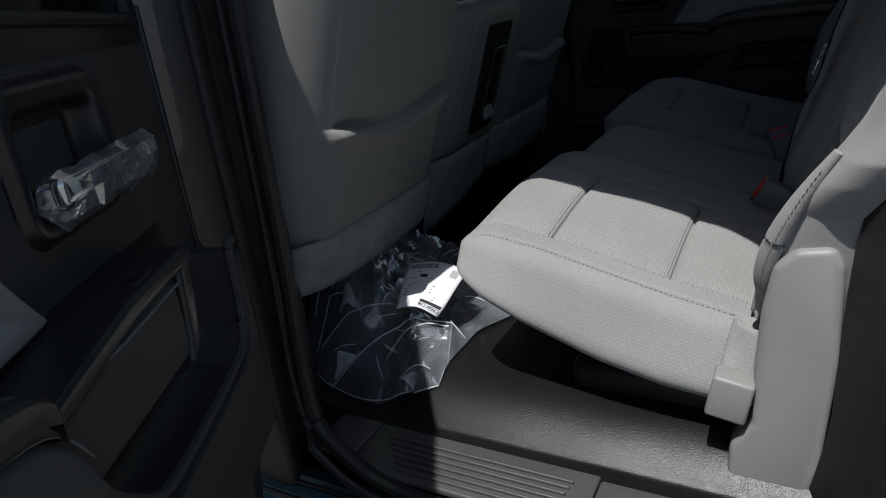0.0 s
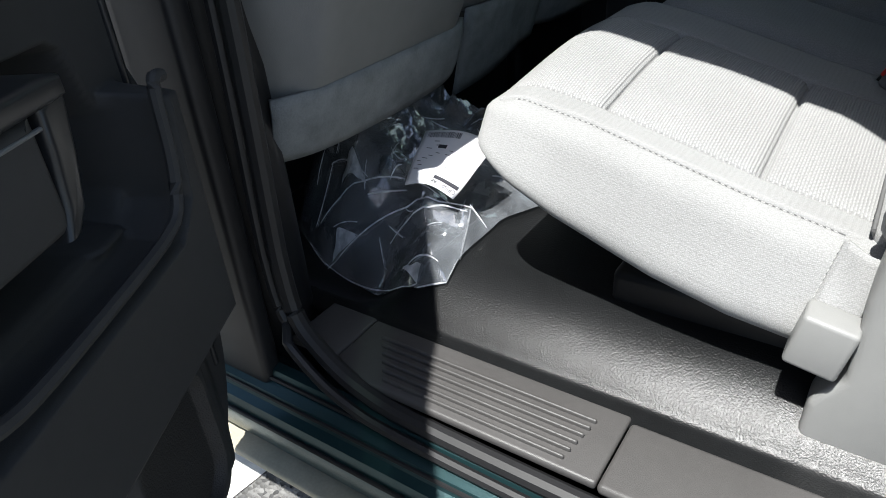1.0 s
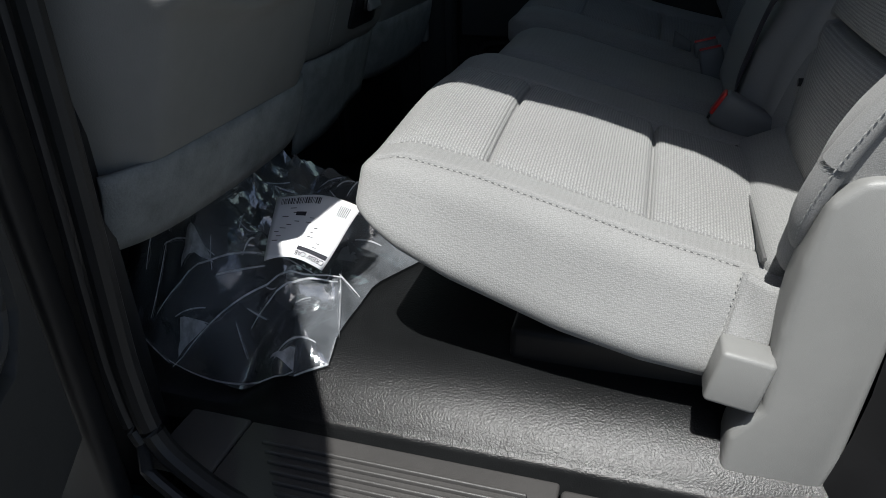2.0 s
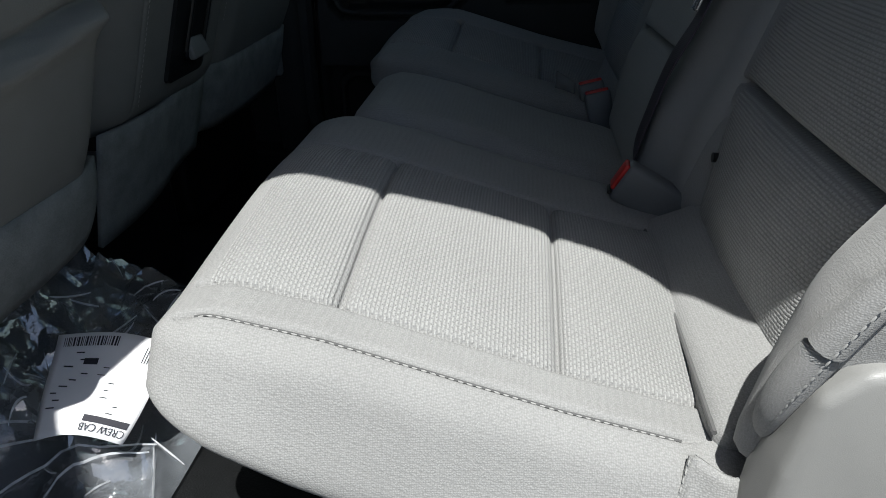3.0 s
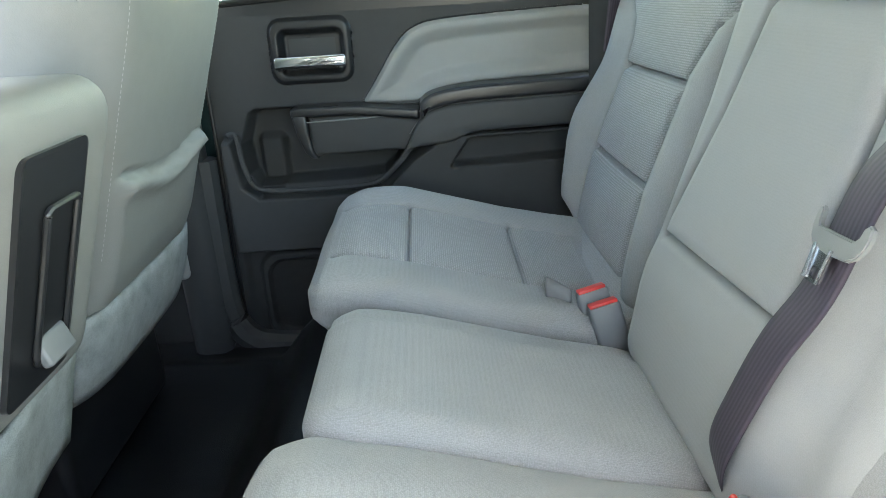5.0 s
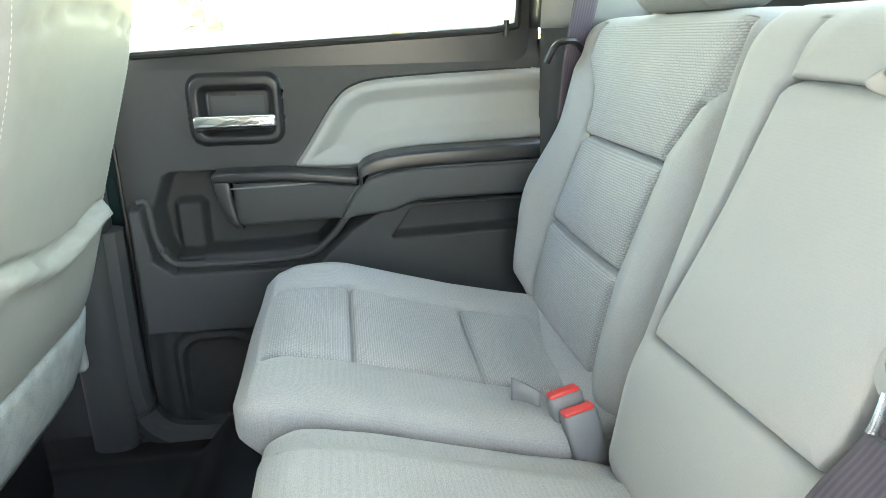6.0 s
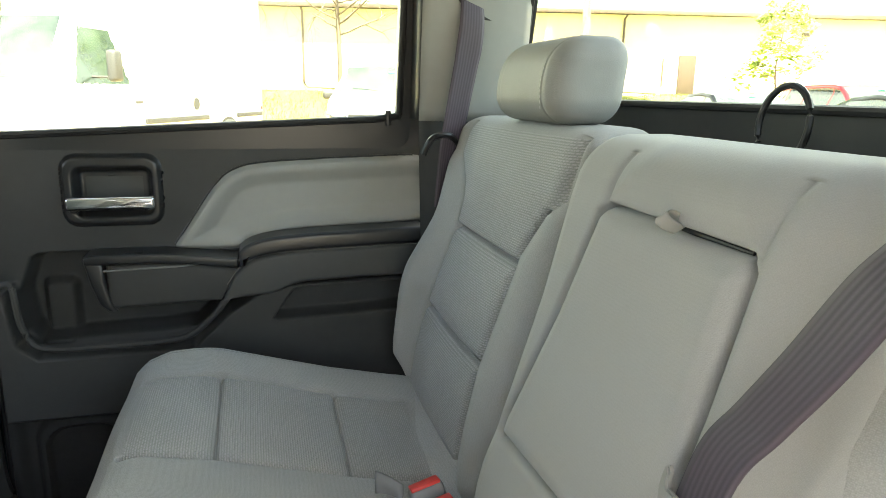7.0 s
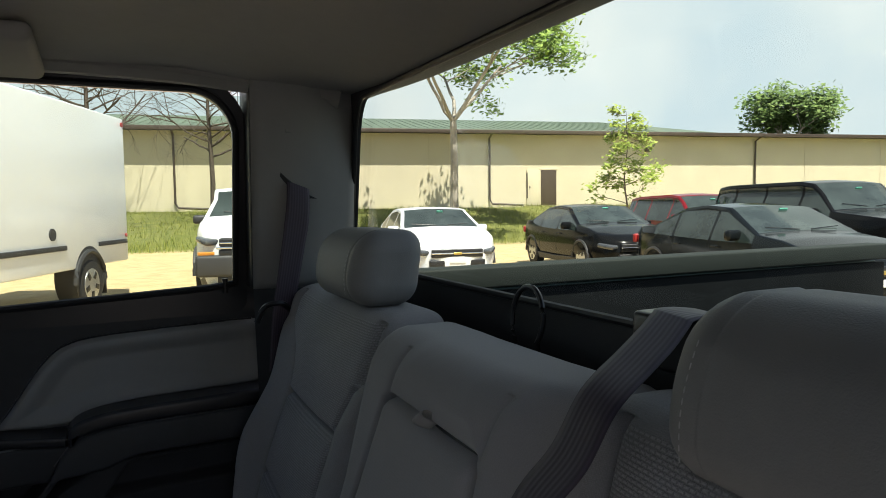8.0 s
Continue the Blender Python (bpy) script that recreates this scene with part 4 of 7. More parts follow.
def door_panel(parent, side):
    """The inner panel of a rear door as one moulded surface, cut into its parts; y points out of the cab."""
    outline = soft_poly(INSERT)
    us = np.unique(np.concatenate([np.linspace(-0.748 if side > 0 else -0.785, 0.062, 320), [-0.612, -0.437]]))
    vs = np.linspace(0, 1, 290)
    U, V = np.meshgrid(us, vs, indexing="ij")
    X = U.copy()
    Z = -0.055 + V * (sill_line(X) + 0.055)
    if side < 0:
        X = np.maximum(X, -0.785 + 2.2 * np.clip(0.16 - Z, 0, 1) ** 2 + 0.034 * sstep(0.40, 0.50, Z))
    for fn in (lambda a, b: sdpoly(a, b, outline), lambda a, b: sdrect(a, b, *BEZEL, 0.03), lambda a, b: sdrect(a, b, -0.682, -0.54, -0.015, 0.175, 0.045), lambda a, b: sdrect(a, b, -0.572, -0.474, 0.595, 0.65, 0.005)):
        sd, e = fn(X, Z), 1e-4
        gx, gz = (fn(X + e, Z) - sd) / e, (fn(X, Z + e) - sd) / e
        near = (np.abs(sd) < 0.0014) & (V > 0) & (V < 1)
        X, Z = np.where(near, X - sd * gx, X), np.where(near, Z - sd * gz, Z)
    h = 0.010 * inside(sdrect(X, Z, -0.74, 0.06, -0.05, 0.35, 0.03), 0.03)
    # lower rail under the hollow
    rail = sdpoly(X, Z, [(-0.735, 0.46), (-0.70, 0.46), (-0.69, 0.36), (-0.66, 0.335), (-0.40, 0.335), (-0.33, 0.40), (-0.25, 0.45), (0.06, 0.45), (0.06, 0.22), (-0.3, 0.20), (-0.735, 0.20)])
    h = np.maximum(h, 0.062 * inside(rail, 0.010))
    h = np.where(sdpoly(X, Z, HOLLOW) < 0.01, h * (1 - inside(sdpoly(X, Z, HOLLOW), 0.010)) - 0.062 * inside(sdpoly(X, Z, HOLLOW), 0.012), h)
    h += 0.022 * inside(sdrect(X, Z, -0.676, -0.605, 0.335, 0.455, 0.02), 0.016)
    h += 0.004 * inside(np.abs(sdpoly(X, Z, HOLLOW) - 0.008) - 0.004, 0.008) * (Z < 0.46)
    ins = sdpoly(X, Z, outline)
    h += (0.014 - 0.013 * inside(ins + 0.016, 0.032)) * inside(ins, 0.010)
    pk = sdpoly(X, Z, POCKET)
    h -= 0.045 * inside(pk, 0.010)
    bz = sdrect(X, Z, *BEZEL, 0.03)
    h += 0.010 * inside(bz, 0.010) - 0.028 * inside(sdrect(X, Z, -0.592, -0.452, 0.575, 0.672, 0.02), 0.014)
    spk = sdrect(X, Z, -0.70, -0.525, -0.035, 0.195, 0.05)
    h += 0.010 * inside(spk, 0.012) - 0.012 * inside(sdrect(X, Z, -0.682, -0.54, -0.015, 0.175, 0.045), 0.01)
    h -= 0.02 * sstep(0.70, 0.74, Z)
    Y = side * (0.845 - h)
    verts = np.stack([X, Y, Z], -1).reshape(-1, 3)
    nv = len(vs)
    faces, labels = [], []
    xc = 0.25 * (X[:-1, :-1] + X[1:, :-1] + X[:-1, 1:] + X[1:, 1:])
    zc = 0.25 * (Z[:-1, :-1] + Z[1:, :-1] + Z[:-1, 1:] + Z[1:, 1:])
    si = sdpoly(xc, zc, outline)
    sb, ss = sdrect(xc, zc, *BEZEL, 0.03), sdrect(xc, zc, -0.682, -0.54, -0.015, 0.175, 0.045)
    si2 = sdrect(xc, zc, -0.572, -0.474, 0.595, 0.65, 0.005)
    for i in range(len(us) - 1):
        for j in range(nv - 1):
            q = (i * nv + j, (i + 1) * nv + j, (i + 1) * nv + j + 1, i * nv + j + 1)
            faces.append(q if side > 0 else q[::-1])
            if si[i, j] < 0:
                labels.append("insert")
            elif si2[i, j] < 0:
                labels.append("cup")
            elif sb[i, j] < 0:
                labels.append("bezel")
            elif ss[i, j] < 0:
                labels.append("speaker")
            else:
                labels.append("panel")
    made = split_parts(verts, faces, labels, parent, {
        "panel": ("inner_panel", M["charcoal"], "charcoal moulded door panel"), "insert": ("padded_insert", M["door_insert"], "light grey padded insert"),
        "bezel": ("handle_bezel", M["charcoal_hi"], "dark rounded handle surround"),
        "cup": ("handle_cup", M["arm_vinyl"], ""), "speaker": ("speaker_grille", M["grille_mesh"], "black speaker grille")})
    s = side
    # armrest, pull handle and its glossy end cap stand out from the panel
    xa = np.linspace(-0.305, 0.052, 34)
    top = np.interp(xa, [-0.305, -0.295, -0.28, -0.255, -0.22, -0.17, 0.052], [0.512, 0.522, 0.530, 0.536, 0.540, 0.543, 0.548])
    bot = np.interp(xa, [-0.305, -0.245, -0.225, -0.205, -0.18, 0.052], [0.424, 0.428, 0.436, 0.445, 0.449, 0.453])
    seam = top - 0.030
    body = [(-0.338, 0.421)] + list(zip(xa, bot)) + list(zip(xa[::-1], seam[::-1])) + [(-0.316, 0.470)]
    ar = prism("armrest", body, s, 0.86, 0.772, 0.010, M["arm_vinyl"], parent, "dark grey padded armrest")
    cap = list(zip(xa, seam + 0.001)) + list(zip(xa[::-1], top[::-1] + 0.003))
    prism("armrest_top", cap, s, 0.86, 0.766, 0.008, M["charcoal_hi"], ar, "black armrest top pad")
    xp = np.linspace(-0.560, -0.308, 24)
    ptop = np.interp(xp, [-0.56, -0.44, -0.308], [0.514, 0.513, 0.498])
    pbot = np.interp(xp, [-0.56, -0.55, -0.53, -0.34, -0.308], [0.450, 0.430, 0.415, 0.419, 0.470])
    pu = prism("pull_handle", list(zip(xp[2:], pbot[2:])) + list(zip(xp[:1:-1], ptop[:1:-1] - 0.016)), s, 0.86, 0.784, 0.008, M["charcoal"], parent)
    strip = [(-0.572, 0.500)] + list(zip(xp, ptop - 0.015)) + list(zip(xp[::-1], ptop[::-1] + 0.003)) + [(-0.572, 0.514)]
    prism("top_cap", strip, s, 0.86, 0.778, 0.005, M["charcoal_hi"], pu, "glossy black handle cap")
    prism("end_cap", [(-0.574, 0.510), (-0.564, 0.46), (-0.552, 0.425), (-0.538, 0.411), (-0.524, 0.411), (-0.533, 0.430), (-0.540, 0.47), (-0.542, 0.500)], s, 0.86, 0.780, 0.006, M["charcoal_hi"], pu)
    lip = [(p[0], s * 0.784, p[1]) for p in soft_poly([(-0.708, 0.47), (-0.690, 0.474), (-0.686, 0.40), (-0.668, 0.352), (-0.62, 0.344), (-0.44, 0.345), (-0.395, 0.355), (-0.352, 0.395), (-0.33, 0.425)], False)]
    part("bin_lip", tube(lip, 0.006, 8), M["charcoal"], parent)
    # latch handle: a chrome bar on two feet
    hd = part("latch_handle", box((0.150, 0.014, 0.024), (-0.524, s * 0.814, 0.606), 0.006, n=2), M["chrome"], parent, "chrome door latch handle")
    part("handle_foot", box((0.014, 0.03, 0.02), (-0.465, s * 0.832, 0.600), 0.004), M["chrome"], hd)
    part("handle_foot", box((0.014, 0.03, 0.02), (-0.588, s * 0.832, 0.598), 0.004), M["charcoal_hi"], hd)
    # window switch and bright strip
    sw = part("switch_plate", box((0.13, 0.04, 0.006), (-0.495, s * 0.80, 0.509), 0.002), M["charcoal_hi"], parent, "black window switch plate")
    part("switch", box((0.03, 0.016, 0.008), (-0.49, s * 0.795, 0.514), 0.002), M["black"], sw)
    part("trim_strip", tube([(-0.545, s * 0.785, 0.487), (-0.42, s * 0.783, 0.490), (-0.305, s * 0.783, 0.497)], 0.0018, 8), M["buckle"], parent)
    part("armrest_stitch", tube(smooth_path([(-0.330, s * 0.776, 0.452), (-0.300, s * 0.7715, 0.490), (-0.262, s * 0.7715, 0.506), (-0.20, s * 0.7715, 0.512), (0.04, s * 0.7715, 0.517)]), 0.0012, 6), M["seam"], parent)
    cord = [(a, s * 0.8448, b) for a, b in outline if a < 0.055 and b > 0.512]
    first = max(range(len(cord)), key=lambda i: (cord[i][0] - cord[i - 1][0]) ** 2 + (cord[i][2] - cord[i - 1][2]) ** 2)
    part("insert_seam", tube(cord[first:] + cord[:first], 0.0022, 6), M["charcoal_hi"], made["insert"], "dark seam round the insert")
    return made


def door_frame(parent, side):
    """Window frame, glass, outer skin and edges of a rear door."""
    s = side
    loop_in = rounded_loop(-0.715, 0.012, 0.716, 1.150, (0.02, 0.05, 0.09, 0.03), 10)
    loop_in = [(x, max(z, float(sill_line(x)) + 0.004)) for x, z in loop_in]
    loop_out = rounded_loop(-0.75, 0.036, 0.70, 1.180, (0.01, 0.03, 0.115, 0.03), 10)
    def place(u, v, w):
        return (u, s * ((float(tumble(v)) if s > 0 else 0.845 - 0.03 * max(v - 0.74, 0)) + w), v)
    ring("window_frame", loop_out, loop_in, place, 0.05, M["charcoal_hi"], parent, "black window frame")
    part("window_seal", tube([place(u, v, -0.003) for u, v in loop_in], 0.007, 8, closed=True), M["seal"], parent)
    g = sheet("window_pane", [0, 1], [0, 0.5, 1], lambda u, v: place(-0.73 + 0.76 * u, 0.715 + 0.43 * v, 0.022), M["glass" if s > 0 else "glass_dark"], parent, thick=0.004)
    sheet("outer_skin", np.linspace(-0.755, 0.06, 16), np.linspace(-0.10, 0.705, 18), lambda x, z: (max(x, -0.755 + (2.2 if s < 0 else 0) * max(0.16 - z, 0) ** 2), s * (0.940 - 0.075 * (z - 0.4) ** 2), z), M["paint_green"], parent, "dark green painted outer skin", thick=0.003)
    for name, x0, z0 in (("front_edge", -0.752, 0.10 if s < 0 else -0.10), ("rear_edge", 0.064, -0.10)):
        part(name, box((0.008, 0.095, 0.74 - z0), (x0, s * 0.888, 0.37 + z0 / 2), 0.003), M["charcoal_hi"], parent)
    part("bottom_edge", box((0.68, 0.09, 0.01), (-0.285, s * 0.888, -0.075), 0.003), M["paint_green"], parent)
    sheet("top_edge", np.linspace(-0.75, 0.062, 30), np.linspace(0, 1, 5), lambda x, v: (x, s * (0.848 + 0.082 * v), float(sill_line(x)) + 0.004 * math.sin(v * math.pi) - 0.004), M["charcoal"], parent, thick=0.004)
    part("lock_knob", tube([(-0.01, s * 0.835, 0.745), (-0.01, s * 0.835, 0.775)], [0.005, 0.006], 10), M["black"], parent)


d1 = thing("door_1", "closed rear cab door, charcoal with a grey padded insert", "door", kind="structure")
door_panel(d1, 1)
door_frame(d1, 1)

# the near door is the mirror of the far one, swung out on its front edge
HINGE = (-0.768, -0.970)
d2 = thing("door_2", "open rear cab door, charcoal, swung wide on its hinges", "door", kind="structure")
door_panel(d2, -1)
door_frame(d2, -1)


def handle_wrap():
    """Crumpled clear film still on the latch handle of the open door."""
    rng = random.Random(9)
    verts, faces = [], []
    nu, nv = 11, 9
    for i in range(nu):
        for k in range(nv):
            a = 2 * math.pi * k / nv
            r = 0.84 + rng.uniform(-0.06, 0.16)
            verts.append((-0.608 + 0.165 * i / (nu - 1) + rng.uniform(-0.006, 0.006), -0.813 + 0.016 * r * math.cos(a), 0.603 + 0.023 * r * math.sin(a) - 0.006 * max(0, -math.sin(a)) * rng.random()))
    for i in range(nu - 1):
        for k in range(nv):
            faces.append((i * nv + k, (i + 1) * nv + k, (i + 1) * nv + (k + 1) % nv, i * nv + (k + 1) % nv))
    raw_part("film_wrap", verts, faces, M["film"], d2, "crumpled clear protective film on the handle", sharp=5)


HANDLE_WRAP = handle_wrap
swing = Matrix.Translation((HINGE[0], HINGE[1], -0.015)) @ Matrix.Rotation(radians(-61), 4, "Z") @ Matrix.Translation((0.752, 0.955, 0))
d2.matrix_basis = swing


# ---------------------------------------------------------------- front seats
def front_seat(label, yc, width, mouth=0.545, ahead=0.0, hem=(0.265, 0.38), base=(-1.06, 0.42)):
    t = thing("front_seat", label, "seat", at=(ahead, 0, 0))
    ys = axis(-width / 2, width / 2, 0.05, 50)
    zs = axis(0.30, 1.0, 0.06, 60, (0.735, 0.535, 0.55))
    xs = axis(0, 1, 0.3, 4)
    v, faces = gridbox(xs, ys, zs)
    raw = v.copy()
    q = rounded(v, (0.4, 0.05, 0.06))
    w, y, z = q.T
    y = y * np.interp(z, [0.3, 0.45, 0.75, 1.0], [0.90, 1.0, 1.0, 0.86])
    xr = -0.765 + 0.34 * (z - 0.30) - 0.035 * sstep(0.7, 1.0, z)
    edge = sstep(width / 2 - 0.10, width / 2, np.abs(y))
    xr = xr - 0.035 * edge ** 2
    g = groove(np.abs(y) - (width / 2 - 0.045), 0.007, 0.005) + groove(z - 0.735 - 0.05 * (1 - (2 * y / width) ** 2), 0.006, 0.004)
    # map pocket: the lower half stands a little off the back
    slit = mouth + 0.012 * np.cos(np.clip(y / 0.17, -1, 1) * np.pi) * -1
    pk = (1 - sstep(slit - 0.004, slit + 0.004, z)) * (1 - sstep(0.16, 0.185, np.abs(y))) * sstep(0.33, 0.40, z)
    rim = np.exp(-((z - slit + 0.014) / 0.011) ** 2) * (1 - sstep(0.155, 0.185, np.abs(y)))
    xr = xr + 0.008 * pk + 0.013 * rim - 0.010 * np.exp(-((z - slit - 0.004) / 0.006) ** 2) * (1 - sstep(0.15, 0.17, np.abs(y)))
    isb = raw[:, 0] > 0.999
    xr = xr - isb * g
    x = (xr - 0.13) * (1 - w) + xr * w
    ob = raw_part("back", np.stack([x, y + yc, z], 1), faces, M["seat_vinyl"], t, "grey vinyl seat back with map pocket", fix=False)
    for p in ob.data.polygons:
        p.use_smooth = True
    for sg in (1, -1):
        ya = width / 2 - 0.054
        line = [(-0.765 + 0.34 * (zz - 0.30) - 0.035 * float(sstep(0.7, 1.0, np.array(zz))) - 0.035 * float(sstep(width / 2 - 0.10, width / 2, np.array(ya))) ** 2 + 0.0008, yc + sg * ya, zz) for zz in np.linspace(0.42, 0.93, 70)]
        dashes(line, [(1, 0, 0)] * len(line), M["thread"], ob, r=0.0005)
    def fl(u, vv):
        yy = (u - 0.5) * (width - 0.02)
        zz = hem[0] + (hem[1] - hem[0]) * vv + 0.02 * (1 - vv) * (2 * u - 1) ** 2 * 0.5
        return (-0.772 + 0.30 * (zz - 0.265) + 0.006 * math.sin(vv * math.pi) - 0.025 * (2 * u - 1) ** 6, yc + yy, zz)
    sheet("lower_flap", np.linspace(0, 1, 24), np.linspace(0, 1, 8), fl, M["carpet_flap"], t, "light grey felted lower flap", thick=0.008)
    part("headrest", box((0.10, 0.26, 0.17), (-0.63, yc, 1.05), 0.04, n=4), M["seat_vinyl"], t)
    part("cushion", box((0.5, width * 0.95, 0.16), (-1.05, yc, 0.33), 0.05, n=3), M["cloth_flat"], t)
    part("base", box((base[1], width * 0.8, 0.24), (base[0], yc, 0.13), 0.02), M["black"], t)
    part("side_cover", box((0.30, 0.025, 0.14), (-0.93, yc + math.copysign(width / 2 - 0.01, yc), 0.29), 0.01), M["grey_trim"], t)
    return t


front_seat("grey driver's seat seen from behind, with a map pocket", -0.525, 0.45, 0.520, 0.085, (0.262, 0.358), (-1.26, 0.30))
passenger = front_seat("grey front passenger seat seen from behind, with a map pocket", 0.395, 0.48, 0.51, 0.0, (0.215, 0.345))

part("seat_track", box((0.13, 0.035, 0.022), (-0.945, 0.60, 0.022), 0.006, Euler((0, 0, radians(-8))).to_matrix()), M["steel"], passenger, "bright steel seat track foot")


def centre_seat():
    t = thing("centre_seat", "grey upholstered front centre seat with a black rear panel", "seat", at=(0.02, 0.0, -0.03))
    ys = axis(-0.235, 0.115, 0.05, 20, (-0.167,))
    zs = axis(0.365, 0.70, 0.05, 20)
    xs = axis(0, 1, 0.3, 4)
    v, faces = gridbox(xs, ys, zs)
    q = rounded(v, (0.3, 0.045, 0.05))
    w, y, z = q.T
    xr = -0.735 + 0.34 * (z - 0.37) - 0.02 * sstep(-0.17, -0.235, y)
    g = groove(y + 0.167, 0.003, 0.004)
    x = (xr - 0.16) * (1 - w) + (xr - g) * w
    ob = raw_part("backrest", np.stack([x, y, z], 1), faces, M["seat_vinyl"], t, "grey vinyl upholstery", fix=False)
    for p in ob.data.polygons:
        p.use_smooth = True
    dashes([(-0.733 + 0.34 * (z - 0.37), -0.1625, z) for z in np.linspace(0.40, 0.67, 40)], [(1, 0, 0)] * 40, M["thread"], ob)
    def fr(u, vv, ww):
        return (-0.733 + 0.34 * (vv - 0.37) + 0.004 - ww, u, vv)
    ring("panel_frame", rounded_loop(-0.092, 0.024, 0.412, 0.648, (0.012,) * 4), rounded_loop(-0.082, 0.014, 0.43, 0.635, (0.01,) * 4), fr, 0.010, M["charcoal_hi"], t)
    sheet("rear_panel", [0, 1], [0, 1], lambda u, vv: fr(-0.088 + 0.108 * u, 0.42 + 0.225 * vv, 0.002), M["charcoal_hi"], t, "glossy black storage panel", thick=0.004)
    loop = [fr(u, vv, -0.004) for u, vv in rounded_loop(-0.052, 0.004, 0.440, 0.595, (0.012, 0.008, 0.006, 0.006))]
    part("tray_lip", tube(loop, 0.0035, 8, closed=True), M["charcoal_hi"], t)
    part("tray_floor", box((0.012, 0.05, 0.03), fr(-0.024, 0.452, -0.006), 0.004, Euler((0, radians(-19), 0)).to_matrix()), M["buckle"], t, "grey tray lip")
    def fl(u, vv):
        return (-0.785 + 0.34 * 0.115 * vv + 0.01 * math.sin(u * 5), -0.225 + 0.33 * u, 0.25 + 0.13 * vv + 0.03 * (1 - vv) * (1 - u) * -1)
    sheet("lower_flap", np.linspace(0, 1, 14), np.linspace(0, 1, 8), fl, M["carpet_flap"], t, "light grey felted lower flap", thick=0.008)
    part("base", box((0.40, 0.28, 0.24), (-1.03, -0.06, 0.13), 0.02), M["black"], t)


centre_seat()


# ---------------------------------------------------------------- seat belts
def belts():
    t = thing("seat_belt", "dark purple-black middle seat belt lying on the backrest", "seat belt")
    path = smooth_path([(0.246, -0.214, 0.827), (0.224, -0.214, 0.829), (0.207, -0.215, 0.8285), (0.199, -0.218, 0.8255), (0.174, -0.228, 0.814), (0.145, -0.238, 0.802), (0.100, -0.252, 0.782), (0.074, -0.252, 0.745), (0.054, -0.238, 0.712), (0.038, -0.216, 0.66), (0.028, -0.192, 0.615), (0.016, -0.174, 0.576), (-0.002, -0.163, 0.497), (-0.024, -0.148, 0.437), (-0.038, -0.130, 0.368), (-0.046, -0.119, 0.319), (-0.042, -0.112, 0.28)], 6)
    n = len(path)
    ribbon("webbing", path, [(0.10, 0.98, 0.02 + 0.10 * min(i / 24, 1) - 0.07 * max(0, min((i - 24) / 20, 1))) if i < 72 else (0.10, 0.92, 0.05 + 0.25 * min((i - 72) / 10, 1)) for i in range(n)], 0.047, 0.0018, M["belt"], t)
    part("retractor_cover", box((0.052, 0.094, 0.048), (0.233, -0.208, 0.8015), 0.006), M["black"], t, "black belt outlet cover")
    # latch plate: a grey moulded bar with upturned ends, and a flanged steel tongue below it
    up = Vector((0.30, 0.05, 0.95)).normalized()
    across = Vector((0.08, 0.99, -0.06)).normalized()
    out = across.cross(up).normalized()
    out = out if out.x < 0 else -out
    across = up.cross(out).normalized() * (1 if up.cross(out).y > 0 else -1)
    o = Vector((0.006, -0.166, 0.537)) + out * 0.004
    half = [(0.0, 0.004), (0.024, 0.004), (0.0275, 0.008), (0.0285, 0.015), (0.032, 0.0185), (0.036, 0.0165), (0.0375, 0.010), (0.0365, 0.001), (0.032, -0.007), (0.024, -0.012), (0.0, -0.0135)]
    outline = half + [(-a, b) for a, b in half[-2:0:-1]]
    bm = bmesh.new()
    front = [bm.verts.new(o + across * a + up * b + out * (0.003 - 2.5 * a * a)) for a, b in outline]
    back = [bm.verts.new(v.co - out * 0.005) for v in front]
    bm.faces.new(front)
    bm.faces.new(back[::-1])
    for k in range(len(front)):
        bm.faces.new((front[k], back[k], back[(k + 1) % len(back)], front[(k + 1) % len(front)]))
    bmesh.ops.recalc_face_normals(bm, faces=bm.faces)
    bmesh.ops.bevel(bm, geom=[e for e in bm.edges if len(e.link_faces) == 2 and any(len(fc.verts) > 4 for fc in e.link_faces)], offset=0.0012, segments=2, affect="EDGES")
    tg = part("latch_tongue", bm, M["grey_trim"], t, "light grey latch plate grip with upturned ends")
    outer = [(y, z) for y, z in rounded_loop(-0.0105, 0.0105, -0.038, -0.008, (0.003,) * 4, 4)]
    inner = [(y, z) for y, z in rounded_loop(-0.0055, 0.0055, -0.0345, -0.0255, (0.0025,) * 4, 4)]
    ring("tongue_plate", outer, inner, lambda u, v, w: tuple(o + across * (u + 0.006) + up * v + out * (w - 0.001)), 0.002, M["steel"], tg, "bright steel tongue")
    for sd in (-1, 1):
        part("tongue_flange", tube([tuple(o + across * (0.006 + sd * (0.0105 + 0.0015 * (1 - k / 4) ** 2)) + up * (-0.009 - 0.0275 * k / 4) + out * 0.0022) for k in range(5)], 0.0016, 8), M["steel"], tg, "folded bright steel tongue edge")
    f = thing("seat_belt", "dark seat belt hanging from the rear pillar slot", "seat belt")
    path = smooth_path([(0.118, 0.715, 0.985), (0.115, 0.690, 0.955), (0.110, 0.684, 0.90), (0.094, 0.690, 0.80), (0.078, 0.696, 0.70), (0.070, 0.70, 0.60)], 5)
    ribbon("webbing", path, [(0.82, -0.05, -0.5 + 0.03 * min(i, 12)) if i < 12 else (0.88, 0.10 + 0.03 * min(i - 12, 10), -0.14) for i in range(len(path))], 0.047, 0.0018, M["belt"], f)
    part("belt_guide", tube(smooth_path([(0.03, 0.70, 0.70), (0.045, 0.69, 0.73), (0.075, 0.69, 0.735), (0.095, 0.70, 0.72)]), 0.006, 8), M["black"], f)


belts()


